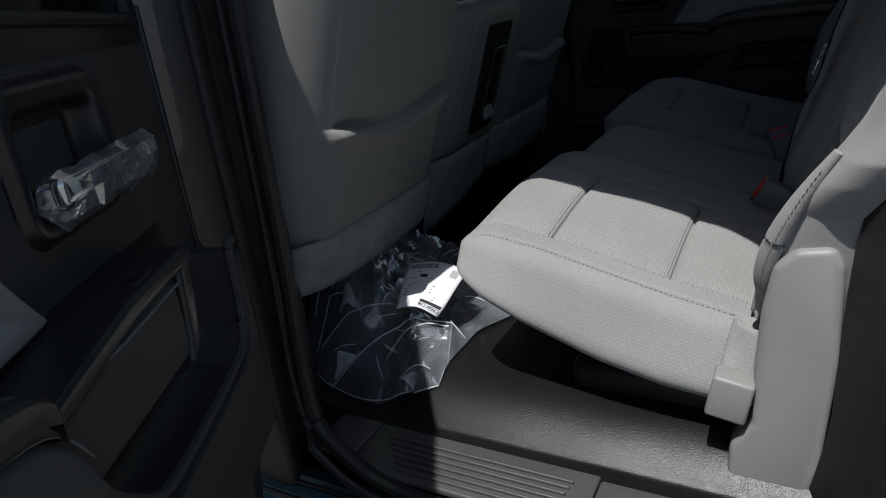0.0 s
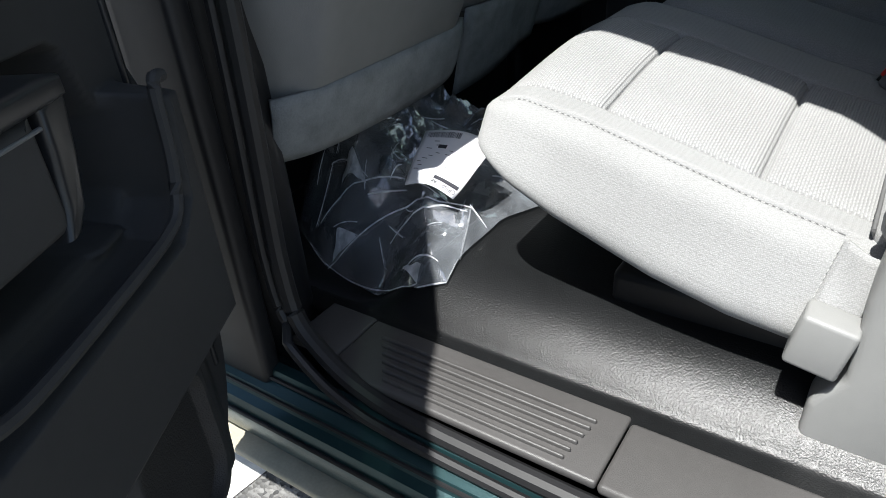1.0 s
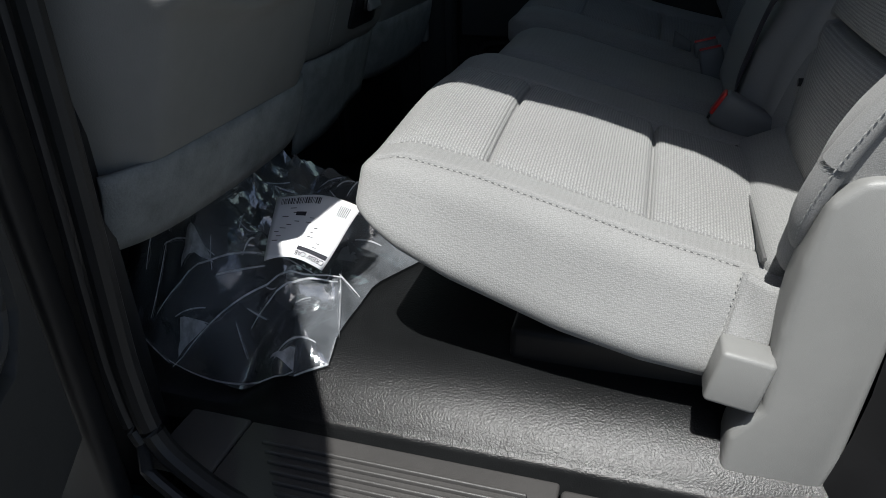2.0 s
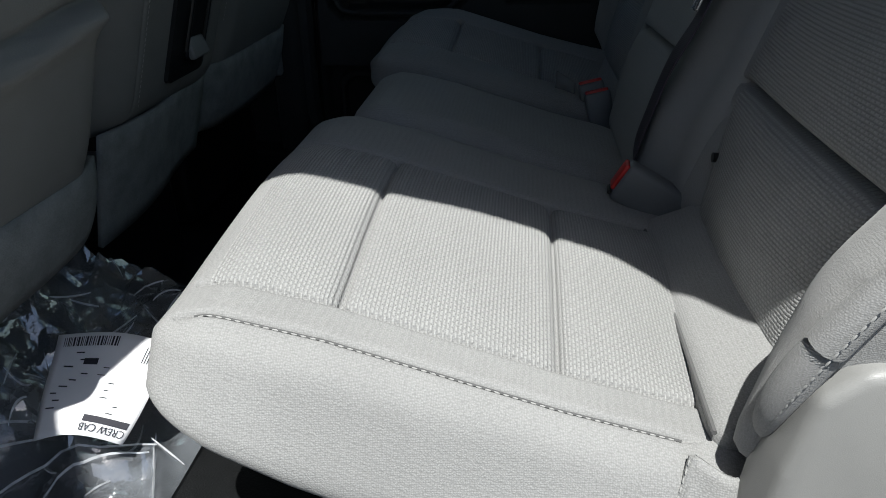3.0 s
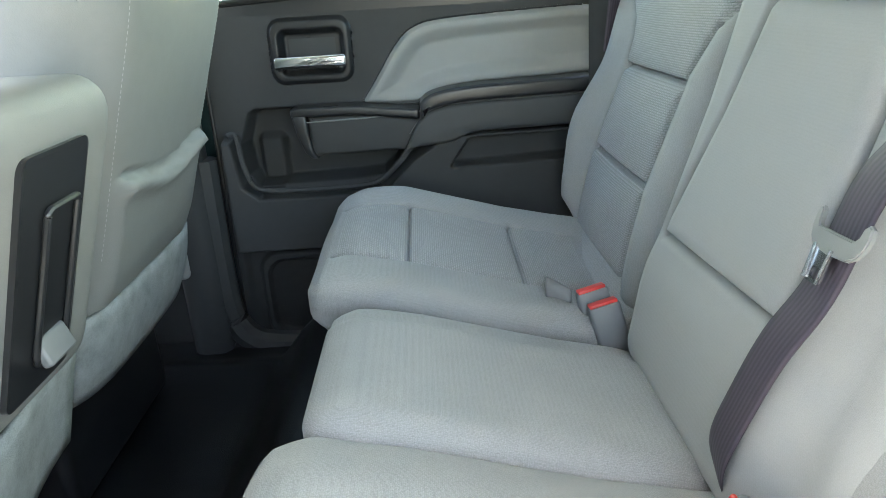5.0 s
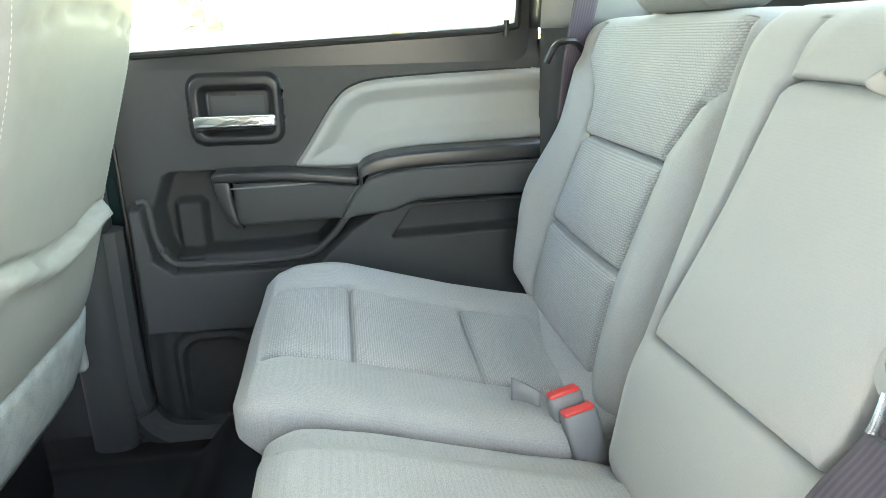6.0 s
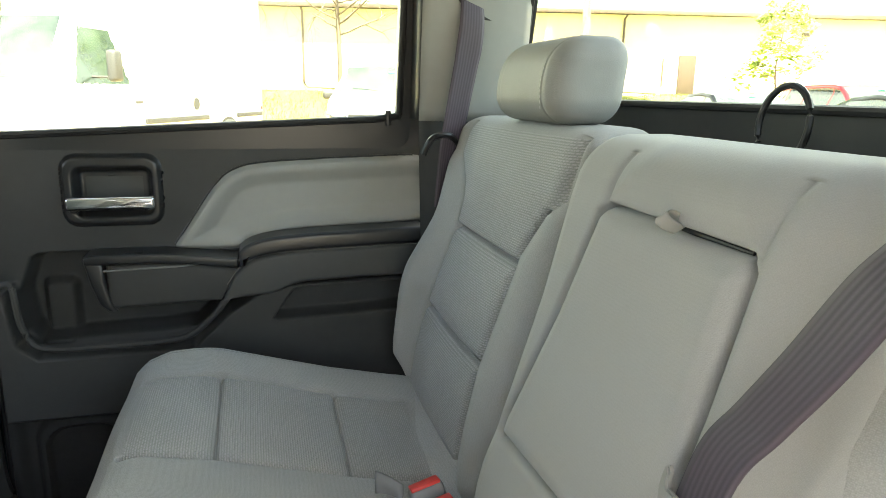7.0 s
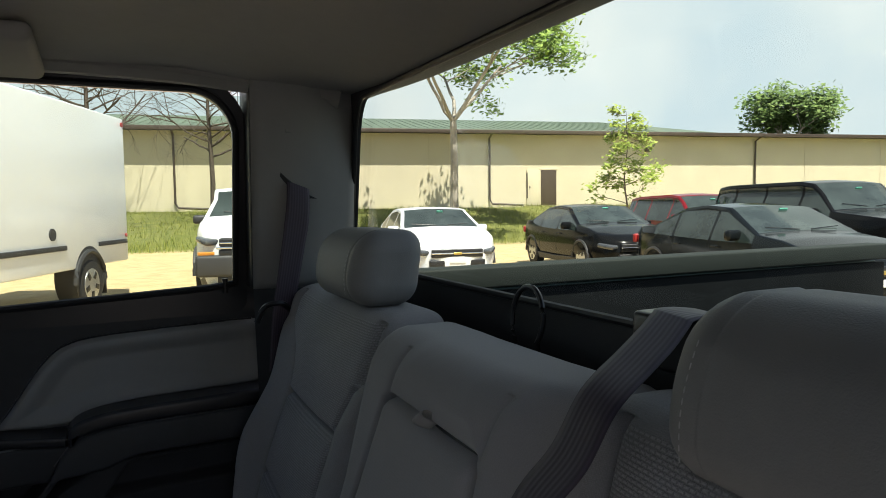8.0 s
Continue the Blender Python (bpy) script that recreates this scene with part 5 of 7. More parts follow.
# ---------------------------------------------------------------- plastic bag with label
def film_mat():
    m = bpy.data.materials.new("clear plastic film")
    m.use_nodes = True
    nt = m.node_tree
    nt.nodes.clear()
    out = nt.nodes.new("ShaderNodeOutputMaterial")
    tr = nt.nodes.new("ShaderNodeBsdfTransparent")
    tr.inputs[0].default_value = (0.95, 0.965, 0.98, 1)
    gl = nt.nodes.new("ShaderNodeBsdfGlossy")
    gl.inputs["Roughness"].default_value = 0.07
    df = nt.nodes.new("ShaderNodeBsdfDiffuse")
    df.inputs[0].default_value = (0.80, 0.85, 0.92, 1)
    v = coords(nt)
    bp = nt.nodes.new("ShaderNodeBump")
    bp.inputs["Strength"].default_value, bp.inputs["Distance"].default_value = 0.25, 0.004
    nt.links.new(noise_node(nt, v, 45, 3, 0.6), bp.inputs["Height"])
    nt.links.new(bp.outputs[0], gl.inputs["Normal"])
    lw = nt.nodes.new("ShaderNodeLayerWeight")
    lw.inputs[0].default_value = 0.5
    nt.links.new(bp.outputs[0], lw.inputs["Normal"])
    a = nt.nodes.new("ShaderNodeMixShader")
    nt.links.new(ramp(nt, noise_node(nt, v, 14, 4, 0.6), [(0.38, (0.06, 0.06, 0.06)), (0.75, (0.22, 0.22, 0.22))]), a.inputs[0])
    nt.links.new(tr.outputs[0], a.inputs[1])
    nt.links.new(df.outputs[0], a.inputs[2])
    b = nt.nodes.new("ShaderNodeMixShader")
    nt.links.new(maths(nt, "ADD", maths(nt, "MULTIPLY", maths(nt, "POWER", lw.outputs["Facing"], 2.5), 0.65), 0.24), b.inputs[0])
    nt.links.new(a.outputs[0], b.inputs[1])
    nt.links.new(gl.outputs[0], b.inputs[2])
    nt.links.new(b.outputs[0], out.inputs[0])
    return m


M["film"] = film_mat()


# patchy near-white colour that stands for highlights on the bag film
def glint_mat():
    m = bpy.data.materials.new("whitish film highlight")
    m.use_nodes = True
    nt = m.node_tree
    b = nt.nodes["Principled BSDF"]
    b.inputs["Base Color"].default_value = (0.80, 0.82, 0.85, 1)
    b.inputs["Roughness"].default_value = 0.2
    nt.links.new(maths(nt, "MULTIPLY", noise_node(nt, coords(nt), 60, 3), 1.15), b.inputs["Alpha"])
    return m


M["film_glint"] = glint_mat()
M["paper"] = mottled("white label paper", (0.78, 0.78, 0.80), 0.7, 0.03, 20)
M["ink"] = mottled("black label ink", (0.03, 0.03, 0.04), 0.7, 0.1, 50)

BAG = [(-0.45, -0.20), (-0.455, -0.37), (-0.513, -0.485), (-0.515, -0.611), (-0.511, -0.647), (-0.549, -0.665), (-0.79, -0.604), (-0.87, -0.558), (-0.94, -0.52), (-1.06, -0.38), (-1.05, -0.25), (-0.85, -0.15)]
# straight folds pulled tight between the label and the lower hem: both ends, height, half width
FOLDS = [(-0.78, -0.610, -0.536, -0.533, 0.012, 0.022), (-0.536, -0.533, -0.45, -0.37, 0.010, 0.020), (-0.835, -0.556, -0.574, -0.538, 0.014, 0.020), (-0.716, -0.557, -0.641, -0.550, 0.008, 0.012),
         (-0.646, -0.598, -0.541, -0.540, 0.009, 0.016), (-0.512, -0.609, -0.546, -0.516, 0.010, 0.018), (-0.775, -0.578, -0.719, -0.590, 0.008, 0.012), (-0.660, -0.580, -0.619, -0.599, 0.006, 0.010),
         (-0.84, -0.502, -0.719, -0.548, 0.012, 0.018), (-0.815, -0.445, -0.749, -0.47, 0.012, 0.016), (-0.53, -0.636, -0.59, -0.640, 0.006, 0.012)]


def crumple(seed, count, slope, tilt, amp):
    """Random flat facets meeting in sharp creases: the upper envelope of tilted cones."""
    rng = np.random.default_rng(seed)
    c = np.stack([rng.uniform(-1.08, -0.44, count), rng.uniform(-0.76, -0.10, count)], 1)
    t = rng.normal(0, tilt, (count, 2))
    a = rng.uniform(0, amp, count)
    k = rng.uniform(0.5, 1.4, count) * slope

    def height(x, y):
        dx, dy = x[:, None] - c[:, 0], y[:, None] - c[:, 1]
        return (a + dx * t[:, 0] + dy * t[:, 1] - k * np.maximum(np.abs(dx + 0.6 * dy), np.abs(dy - 0.5 * dx))).max(1)
    return height


def bag_height(X, Y, big, small, lift=0.0):
    """Film height: a taut sheet rising from the hem, finely crumpled further back."""
    sd = sdpoly(X, Y, BAG)
    k = np.clip(-sd / 0.10, 0, 1)
    ground = np.array([floor_height(x, y) for x, y in zip(X, Y)]) + 0.005
    crest = 0.158 + 0.035 * sstep(-0.66, -0.78, X) - 0.03 * sstep(-0.52, -0.47, X)
    loose = 0.42 + 0.58 * np.maximum(sstep(-0.57, -0.50, Y), sstep(-0.78, -0.86, X))
    under = (1 - sstep(0.0, 0.03, np.abs(X + 0.585) - 0.06)) * (1 - sstep(0.0, 0.03, np.abs(Y + 0.52) - 0.04))
    z = ground + k * (crest - ground + lift) + k * loose * (1 - under) * (0.9 * big(X, Y) + small(X, Y))
    for x0, y0, x1, y1, h, w in FOLDS:
        ln = math.hypot(x1 - x0, y1 - y0)
        ux, uy = (x1 - x0) / ln, (y1 - y0) / ln
        a = (X - x0) * ux + (Y - y0) * uy
        d = np.abs((Y - y0) * ux - (X - x0) * uy)
        z = z + h * np.clip(1 - d / w, 0, 1) * np.clip(a / 0.02 + 0.6, 0, 1) * np.clip((ln - a) / 0.02 + 0.6, 0, 1) * np.clip(-sd / 0.03, 0.15, 1)
    return np.maximum(z, ground), sd


def bag():
    t = thing("plastic_bag", "crumpled clear plastic bag with a white label, on the floor", "plastic bag")
    rng = np.random.default_rng(3)
    shapes = []
    for name, lift, step, seeds in (("bag_film", 0.0, 0.0065, (5, 8)), ("inner_film", -0.035, 0.011, (15, 18))):
        big, small = crumple(seeds[0], 60, 0.8, 0.16, 0.055), crumple(seeds[1], 260, 1.2, 0.26, 0.024)
        shapes.append((big, small))
        nu, nv = int(0.66 / step), int(0.60 / step)
        I, J = (a.ravel() for a in np.meshgrid(np.arange(nu), np.arange(nv), indexing="ij"))
        X = -1.08 + step * (I + 0.5 * (J % 2)) + rng.uniform(-0.25, 0.25, len(I)) * step
        Y = -0.68 + step * J + rng.uniform(-0.3, 0.3, len(I)) * step
        # points just past the hem are drawn back onto it, so that the edge runs straight
        e = 1e-4
        for _ in range(2):
            sd = sdpoly(X, Y, BAG)
            gx, gy = (sdpoly(X + e, Y, BAG) - sd) / e, (sdpoly(X, Y + e, BAG) - sd) / e
            pull = np.where((sd > 0) & (sd < 1.2 * step), sd, 0)
            X, Y = X - pull * gx, Y - pull * gy
        Z, sd = bag_height(X, Y, big, small, lift)
        keep = sd < 0.0006
        faces = []
        for i in range(1, nu - 1):
            for j in range(nv - 1):
                o = j % 2
                n = lambda a, b: a * nv + b
                for tri in ((n(i, j), n(i + 1, j), n(i + o, j + 1)), (n(i, j), n(i + o, j + 1), n(i + o - 1, j + 1))):
                    if keep[list(tri)].all():
                        faces.append(tri)
        used = sorted({n for q in faces for n in q})
        at = {n: m for m, n in enumerate(used)}
        film = raw_part(name, np.stack([X, Y, Z], 1)[used], [[at[n] for n in q] for q in faces], M["film"], t, sharp=22)
        if lift == 0.0:
            top = film
    # highlights as thin pale strips along the tight folds and sparsely at the back
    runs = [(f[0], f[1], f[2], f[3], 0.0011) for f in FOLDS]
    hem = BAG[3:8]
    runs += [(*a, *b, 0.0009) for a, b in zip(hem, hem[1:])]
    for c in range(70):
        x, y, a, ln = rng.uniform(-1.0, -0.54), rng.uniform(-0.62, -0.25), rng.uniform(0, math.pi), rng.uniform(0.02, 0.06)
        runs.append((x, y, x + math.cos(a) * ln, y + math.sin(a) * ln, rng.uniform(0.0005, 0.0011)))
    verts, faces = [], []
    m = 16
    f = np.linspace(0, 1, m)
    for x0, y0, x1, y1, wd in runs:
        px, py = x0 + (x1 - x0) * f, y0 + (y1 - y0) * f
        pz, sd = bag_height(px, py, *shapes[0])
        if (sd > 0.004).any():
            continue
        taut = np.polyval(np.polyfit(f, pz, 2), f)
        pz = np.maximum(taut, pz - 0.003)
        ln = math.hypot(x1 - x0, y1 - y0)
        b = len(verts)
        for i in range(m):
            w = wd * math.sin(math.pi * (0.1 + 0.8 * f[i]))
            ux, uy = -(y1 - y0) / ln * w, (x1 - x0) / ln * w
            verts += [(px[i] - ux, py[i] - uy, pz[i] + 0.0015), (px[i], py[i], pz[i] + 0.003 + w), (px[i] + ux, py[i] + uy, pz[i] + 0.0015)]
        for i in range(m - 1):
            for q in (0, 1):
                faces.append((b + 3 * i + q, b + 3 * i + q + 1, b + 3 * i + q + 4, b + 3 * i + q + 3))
    # bright glints drawn as small whitish triangles of film laid over the bag
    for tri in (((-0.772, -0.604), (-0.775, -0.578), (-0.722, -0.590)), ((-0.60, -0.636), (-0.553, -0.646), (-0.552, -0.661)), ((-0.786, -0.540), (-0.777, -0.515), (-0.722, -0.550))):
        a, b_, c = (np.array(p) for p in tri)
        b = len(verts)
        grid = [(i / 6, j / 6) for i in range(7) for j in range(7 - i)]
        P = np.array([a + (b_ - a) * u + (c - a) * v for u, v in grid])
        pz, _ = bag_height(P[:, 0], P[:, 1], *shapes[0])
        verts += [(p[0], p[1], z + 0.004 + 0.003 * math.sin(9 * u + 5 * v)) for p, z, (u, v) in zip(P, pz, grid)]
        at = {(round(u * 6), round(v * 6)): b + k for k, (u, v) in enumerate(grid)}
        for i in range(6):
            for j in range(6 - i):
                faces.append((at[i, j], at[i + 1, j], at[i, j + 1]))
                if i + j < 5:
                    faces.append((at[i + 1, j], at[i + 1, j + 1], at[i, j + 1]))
    raw_part("fold_creases", verts, faces, M["film_glint"], top, "whitish highlights drawn along creases and corners of the film", fix=False, kind="stuff")
    # label: a curled sheet on top of the bag
    c = [Vector(p) for p in ((-0.622, -0.578, 0.186), (-0.551, -0.560, 0.172), (-0.524, -0.480, 0.224), (-0.655, -0.472, 0.228))]
    def lab(u, v, w=0.0):
        p = c[0] * (1 - u) * (1 - v) + c[1] * u * (1 - v) + c[2] * u * v + c[3] * (1 - u) * v
        n = (c[1] - c[0]).cross(c[3] - c[0]).normalized()
        return p + n * (0.012 * math.sin(u * 3.0) + 0.004 * math.sin(v * 5 + u * 4) + w)
    lb = sheet("label", np.linspace(0, 1, 16), np.linspace(0, 1, 16), lab, M["paper"], t, "white printed shipping label", thick=0.0006)
    rng = random.Random(4)
    def bar(u0, u1, v0, v1):
        sheet("print_bar", np.linspace(u0, u1, 4), np.linspace(v0, v1, 4), lambda u, v: lab(u, v, 0.0012), M["ink"], lb)
    u = 0.07
    while u < 0.55:
        wd = rng.choice((0.006, 0.010, 0.016))
        bar(u, u + wd, 0.87, 0.96)
        u += wd + rng.choice((0.007, 0.012))
    bar(0.30, 0.43, 0.69, 0.75)
    for i in range(9):
        u0 = 0.06 + 0.25 * rng.random()
        bar(u0, u0 + 0.05 + 0.06 * rng.random(), 0.80 - 0.07 * i, 0.812 - 0.07 * i)
        u0 = 0.45 + 0.3 * rng.random()
        bar(u0, u0 + 0.04 + 0.05 * rng.random(), 0.66 - 0.07 * i, 0.668 - 0.07 * i)
    bar(0.50, 0.96, 0.135, 0.20)
    for i in range(6):
        bar(0.80 + 0.022 * i, 0.808 + 0.022 * i, 0.74, 0.90)
    # printed words, upside down along the lower edge
    cu = bpy.data.curves.new("words", "FONT")
    cu.body = "CREW CAB"
    tmp = new("words", cu)
    bpy.context.view_layer.update()
    me = bpy.data.meshes.new_from_object(tmp.evaluated_get(bpy.context.evaluated_depsgraph_get()))
    wide = max(v.co.x for v in me.vertices)
    for v in me.vertices:
        v.co = lab(0.965 - 0.47 * v.co.x / wide, 0.115 - 0.105 * v.co.y, 0.0014)
    bpy.data.objects.remove(tmp)
    me.materials.append(M["ink"])
    new("printed_words", me).parent = lb


bag()
HANDLE_WRAP()


# ---------------------------------------------------------------- truck bed seen through the back window
def truck_bed():
    t = thing("truck_bed", "dark pickup bed with a grey rail cap, behind the cab", "truck bed")
    for s in (1, -1):
        part("rail_cap", box((1.95, 0.085, 0.055), (1.30, s * 0.90, 0.737), 0.006), M["bedliner"], t, "grey plastic bed rail cap")
        part("bed_side", box((1.95, 0.05, 0.62), (1.30, s * 0.93, 0.40), 0.01), M["paint_green"], t)
        part("inner_side", box((1.95, 0.02, 0.60), (1.30, s * 0.885, 0.40), 0.004), M["bed_black"], t)
        for x in (0.75, 1.5):
            part("tie_down", tube(smooth_path([(x, s * 0.872, 0.60), (x + 0.03, s * 0.85, 0.595), (x + 0.06, s * 0.872, 0.60)]), 0.006, 8), M["steel"], t)
    part("bed_floor", box((1.95, 1.8, 0.03), (1.30, 0, 0.12), 0.004), M["bed_black"], t)
    part("front_wall", box((0.04, 1.8, 0.62), (0.36, 0, 0.42), 0.006), M["bed_black"], t)
    part("tailgate", box((0.05, 1.6, 0.6), (2.26, 0, 0.42), 0.01), M["paint_green"], t)
    # loop of black cable standing behind the seat
    c = thing("cable_loop", "loop of black cable standing behind the rear seat", "cable")
    pts = [(0.232 + 0.004 * math.sin(a), 0.048 + 0.033 * math.cos(a), 0.785 + 0.038 * math.sin(a)) for a in [radians(-40 + 260 * i / 24) for i in range(25)]]
    pts = [(0.235, pts[0][1], 0.70)] + pts + [(0.235, pts[-1][1], 0.70)]
    part("cable", tube(pts, 0.0035, 8), M["black"], c)


M["bed_black"] = mottled("black bed coating", (0.0035, 0.0045, 0.005), 0.6, 0.3, 12, 0.3, 200, spec=0.12)
M["bedliner"] = mottled("grey bed rail plastic", (0.014, 0.019, 0.0165), 0.7, 0.08, 5, 0.2, 300, spec=0.25)
truck_bed()


# ---------------------------------------------------------------- outdoors
GROUND = -0.58
B_ANGLE = radians(-11.8)          # the way the warehouse wall runs
B_AT = (11.6, 35.0)
B_U = Vector((math.cos(B_ANGLE), math.sin(B_ANGLE), 0))
B_N = Vector((-math.sin(B_ANGLE), math.cos(B_ANGLE), 0))


def wall_dist(x, y):
    """How far in front of the warehouse wall a place lies."""
    return -((x - B_AT[0]) * B_N.x + (y - B_AT[1]) * B_N.y)


def ground_height(x, y):
    d = wall_dist(x, y)
    return GROUND + 1.40 * float(1 - sstep(0.5, 12.0, np.array(d))) + 0.05 * noise.noise((x * 0.3, y * 0.3, 0)) * float(sstep(8, 12, np.array(math.hypot(x, y))))


def ground_mat():
    m, nt, b = mat_base("lot surface", (0.1, 0.1, 0.1), 0.95, 0, 0.2)
    geo = nt.nodes.new("ShaderNodeTexCoord")
    v = geo.outputs["Object"]
    sep = nt.nodes.new("ShaderNodeSeparateXYZ")
    nt.links.new(v, sep.inputs[0])
    n1 = noise_node(nt, v, 0.35, 5)
    n2 = noise_node(nt, v, 3.0, 5)
    n3 = noise_node(nt, v, 60, 3)
    vor = nt.nodes.new("ShaderNodeTexVoronoi")
    vor.inputs["Scale"].default_value = 85
    nt.links.new(v, vor.inputs["Vector"])
    asphalt = ramp(nt, vor.outputs["Color"], [(0.1, (0.05, 0.05, 0.05)), (0.9, (0.26, 0.255, 0.245))])
    dirt = ramp(nt, maths(nt, "ADD", maths(nt, "MULTIPLY", n2, 0.6), maths(nt, "MULTIPLY", n3, 0.4)), [(0.25, (0.33, 0.24, 0.12)), (0.55, (0.52, 0.40, 0.22)), (0.8, (0.60, 0.50, 0.32))])
    soil = ramp(nt, n2, [(0.3, (0.09, 0.11, 0.03)), (0.7, (0.20, 0.20, 0.06))])
    # distance from the warehouse sets where gravel ends and grass begins
    along = maths(nt, "ADD", maths(nt, "MULTIPLY", sep.outputs[0], B_N.x), maths(nt, "MULTIPLY", sep.outputs[1], B_N.y))
    off = B_AT[0] * B_N.x + B_AT[1] * B_N.y
    wob = maths(nt, "ADD", along, maths(nt, "MULTIPLY", maths(nt, "SUBTRACT", n1, 0.5), 3.0))
    def mixer(f, a, c):
        mx = nt.nodes.new("ShaderNodeMix")
        mx.data_type = "RGBA"
        nt.links.new(f, mx.inputs["Factor"])
        nt.links.new(a, mx.inputs["A"])
        nt.links.new(c, mx.inputs["B"])
        return mx.outputs["Result"]
    def edge(at, w):
        mr = nt.nodes.new("ShaderNodeMapRange")
        mr.inputs["From Min"].default_value, mr.inputs["From Max"].default_value = at - w, at + w
        nt.links.new(wob, mr.inputs["Value"])
        return mr.outputs[0]
    col = mixer(edge(4.0, 0.4), asphalt, dirt)
    col = mixer(edge(off - 12.0, 0.8), col, soil)
    nt.links.new(col, b.inputs["Base Color"])
    bump(nt, b, maths(nt, "ADD", vor.outputs["Distance"], n3), 0.6, 0.01)
    return m


M["lot"] = ground_mat()


def graded(lo, hi, near, step, grow):
    a, s, x = [0.0], step, 0.0
    while x < max(abs(lo), hi):
        x += s
        if x > near:
            s *= grow
        a.append(x)
    full = sorted(set([-v for v in a] + a))
    return [v for v in full if lo <= v <= hi]


def outdoors_ground():
    g = sheet("ground", graded(-1500, 1500, 30, 1.2, 1.25), graded(-1500, 1500, 45, 1.2, 1.25), lambda x, y: (x, y, ground_height(x, y)), M["lot"], label="gravel lot of asphalt, tan dirt and rough grass", kind="structure")
    tagged(g, category="ground")
    ln = sheet("parking_line", np.linspace(-1.55, -0.95, 8), np.linspace(-1.05, -0.60, 6), lambda x, y: (x + 0.12 * y, y, GROUND + 0.004), M["line_paint"], label="worn white parking stall line", kind="structure")
    tagged(ln, category="road marking")


M["line_paint"] = mottled("worn white road paint", (0.72, 0.72, 0.68), 0.8, 0.15, 25, 0.5, 120)
outdoors_ground()


def grass():
    rng = random.Random(11)
    verts, faces = [], []
    for k in range(26000):
        d = rng.uniform(1.0, 12.6)
        u = rng.uniform(-20, 34)
        p = Vector((B_AT[0], B_AT[1], 0)) + B_U * u - B_N * d
        z = ground_height(p.x, p.y)
        h = rng.uniform(0.08, 0.26) * (0.5 + 0.9 * noise.noise((p.x * 0.4, p.y * 0.4, 3)) + 0.5)
        a = rng.uniform(0, math.pi)
        w = rng.uniform(0.006, 0.016)
        lean = (rng.uniform(-0.12, 0.12), rng.uniform(-0.12, 0.12))
        b = len(verts)
        verts += [(p.x - w * math.cos(a), p.y - w * math.sin(a), z), (p.x + w * math.cos(a), p.y + w * math.sin(a), z), (p.x + lean[0], p.y + lean[1], z + max(h, 0.08))]
        faces.append((b, b + 1, b + 2))
    g = raw_part("grass", verts, faces, M["grass"], None, "tall rough green grass on the bank", fix=False)
    tagged(g, category="grass", kind="stuff")


def leaf_mat(name, a, c):
    m, nt, b = mat_base(name, a, 0.7, 0, 0.3)
    geo = nt.nodes.new("ShaderNodeNewGeometry")
    nt.links.new(ramp(nt, geo.outputs["Random Per Island"], [(0.0, a), (1.0, c)]), b.inputs["Base Color"])
    b.inputs["Subsurface Weight"].default_value = 0.0
    return m


M["grass"] = leaf_mat("grass blades", (0.10, 0.14, 0.02), (0.30, 0.30, 0.06))
M["leaf_maple"] = leaf_mat("maple leaves", (0.10, 0.19, 0.03), (0.24, 0.34, 0.07))
M["leaf_young"] = leaf_mat("young leaves", (0.14, 0.22, 0.03), (0.30, 0.36, 0.07))
M["leaf_far"] = leaf_mat("far leaves", (0.08, 0.15, 0.04), (0.17, 0.25, 0.07))
M["bark"] = mottled("grey bark", (0.36, 0.32, 0.27), 0.95, 0.3, 8, 0.8, 60, dist=0.01)
M["bark_dark"] = mottled("dark bark", (0.09, 0.07, 0.055), 0.95, 0.3, 8, 0.8, 60, dist=0.01)
grass()


def branches(rng, start, way, length, radius, depth, out, tips, spread=0.6, up=0.25, keep=0.66):
    pts, rad = [start], [radius]
    p, d = Vector(start), Vector(way).normalized()
    n = 5
    for i in range(n):
        d = (d + Vector((rng.gauss(0, 0.12), rng.gauss(0, 0.12), rng.gauss(0, 0.08) + up * 0.08))).normalized()
        p = p + d * length / n
        pts.append(tuple(p))
        rad.append(radius * (1 - 0.45 * (i + 1) / n))
    out.append((pts, rad))
    if depth == 0:
        tips.append((p, d))
        return
    for k in range(rng.choice((2, 3, 3))):
        a = rng.uniform(0, 2 * math.pi)
        s = d.orthogonal().normalized()
        q = d.cross(s)
        nd = (d + (s * math.cos(a) + q * math.sin(a)) * spread * rng.uniform(0.6, 1.3) + Vector((0, 0, up))).normalized()
        at = rng.uniform(0.45, 1.0)
        i = min(int(at * n), n - 1)
        st = Vector(pts[i]).lerp(Vector(pts[i + 1]), at * n - i) if at < 1 else p
        branches(rng, tuple(st), nd, length * keep * rng.uniform(0.8, 1.15), rad[i] * 0.6, depth - 1, out, tips, spread, up, keep)
    tips.append((p, d))


def join_tubes(tubes, n=6):
    bm = bmesh.new()
    for pts, rad in tubes:
        b2 = tube(pts, rad, n)
        me = bpy.data.meshes.new("tmp")
        b2.to_mesh(me)
        b2.free()
        bm.from_mesh(me)
        bpy.data.meshes.remove(me)
    return bm


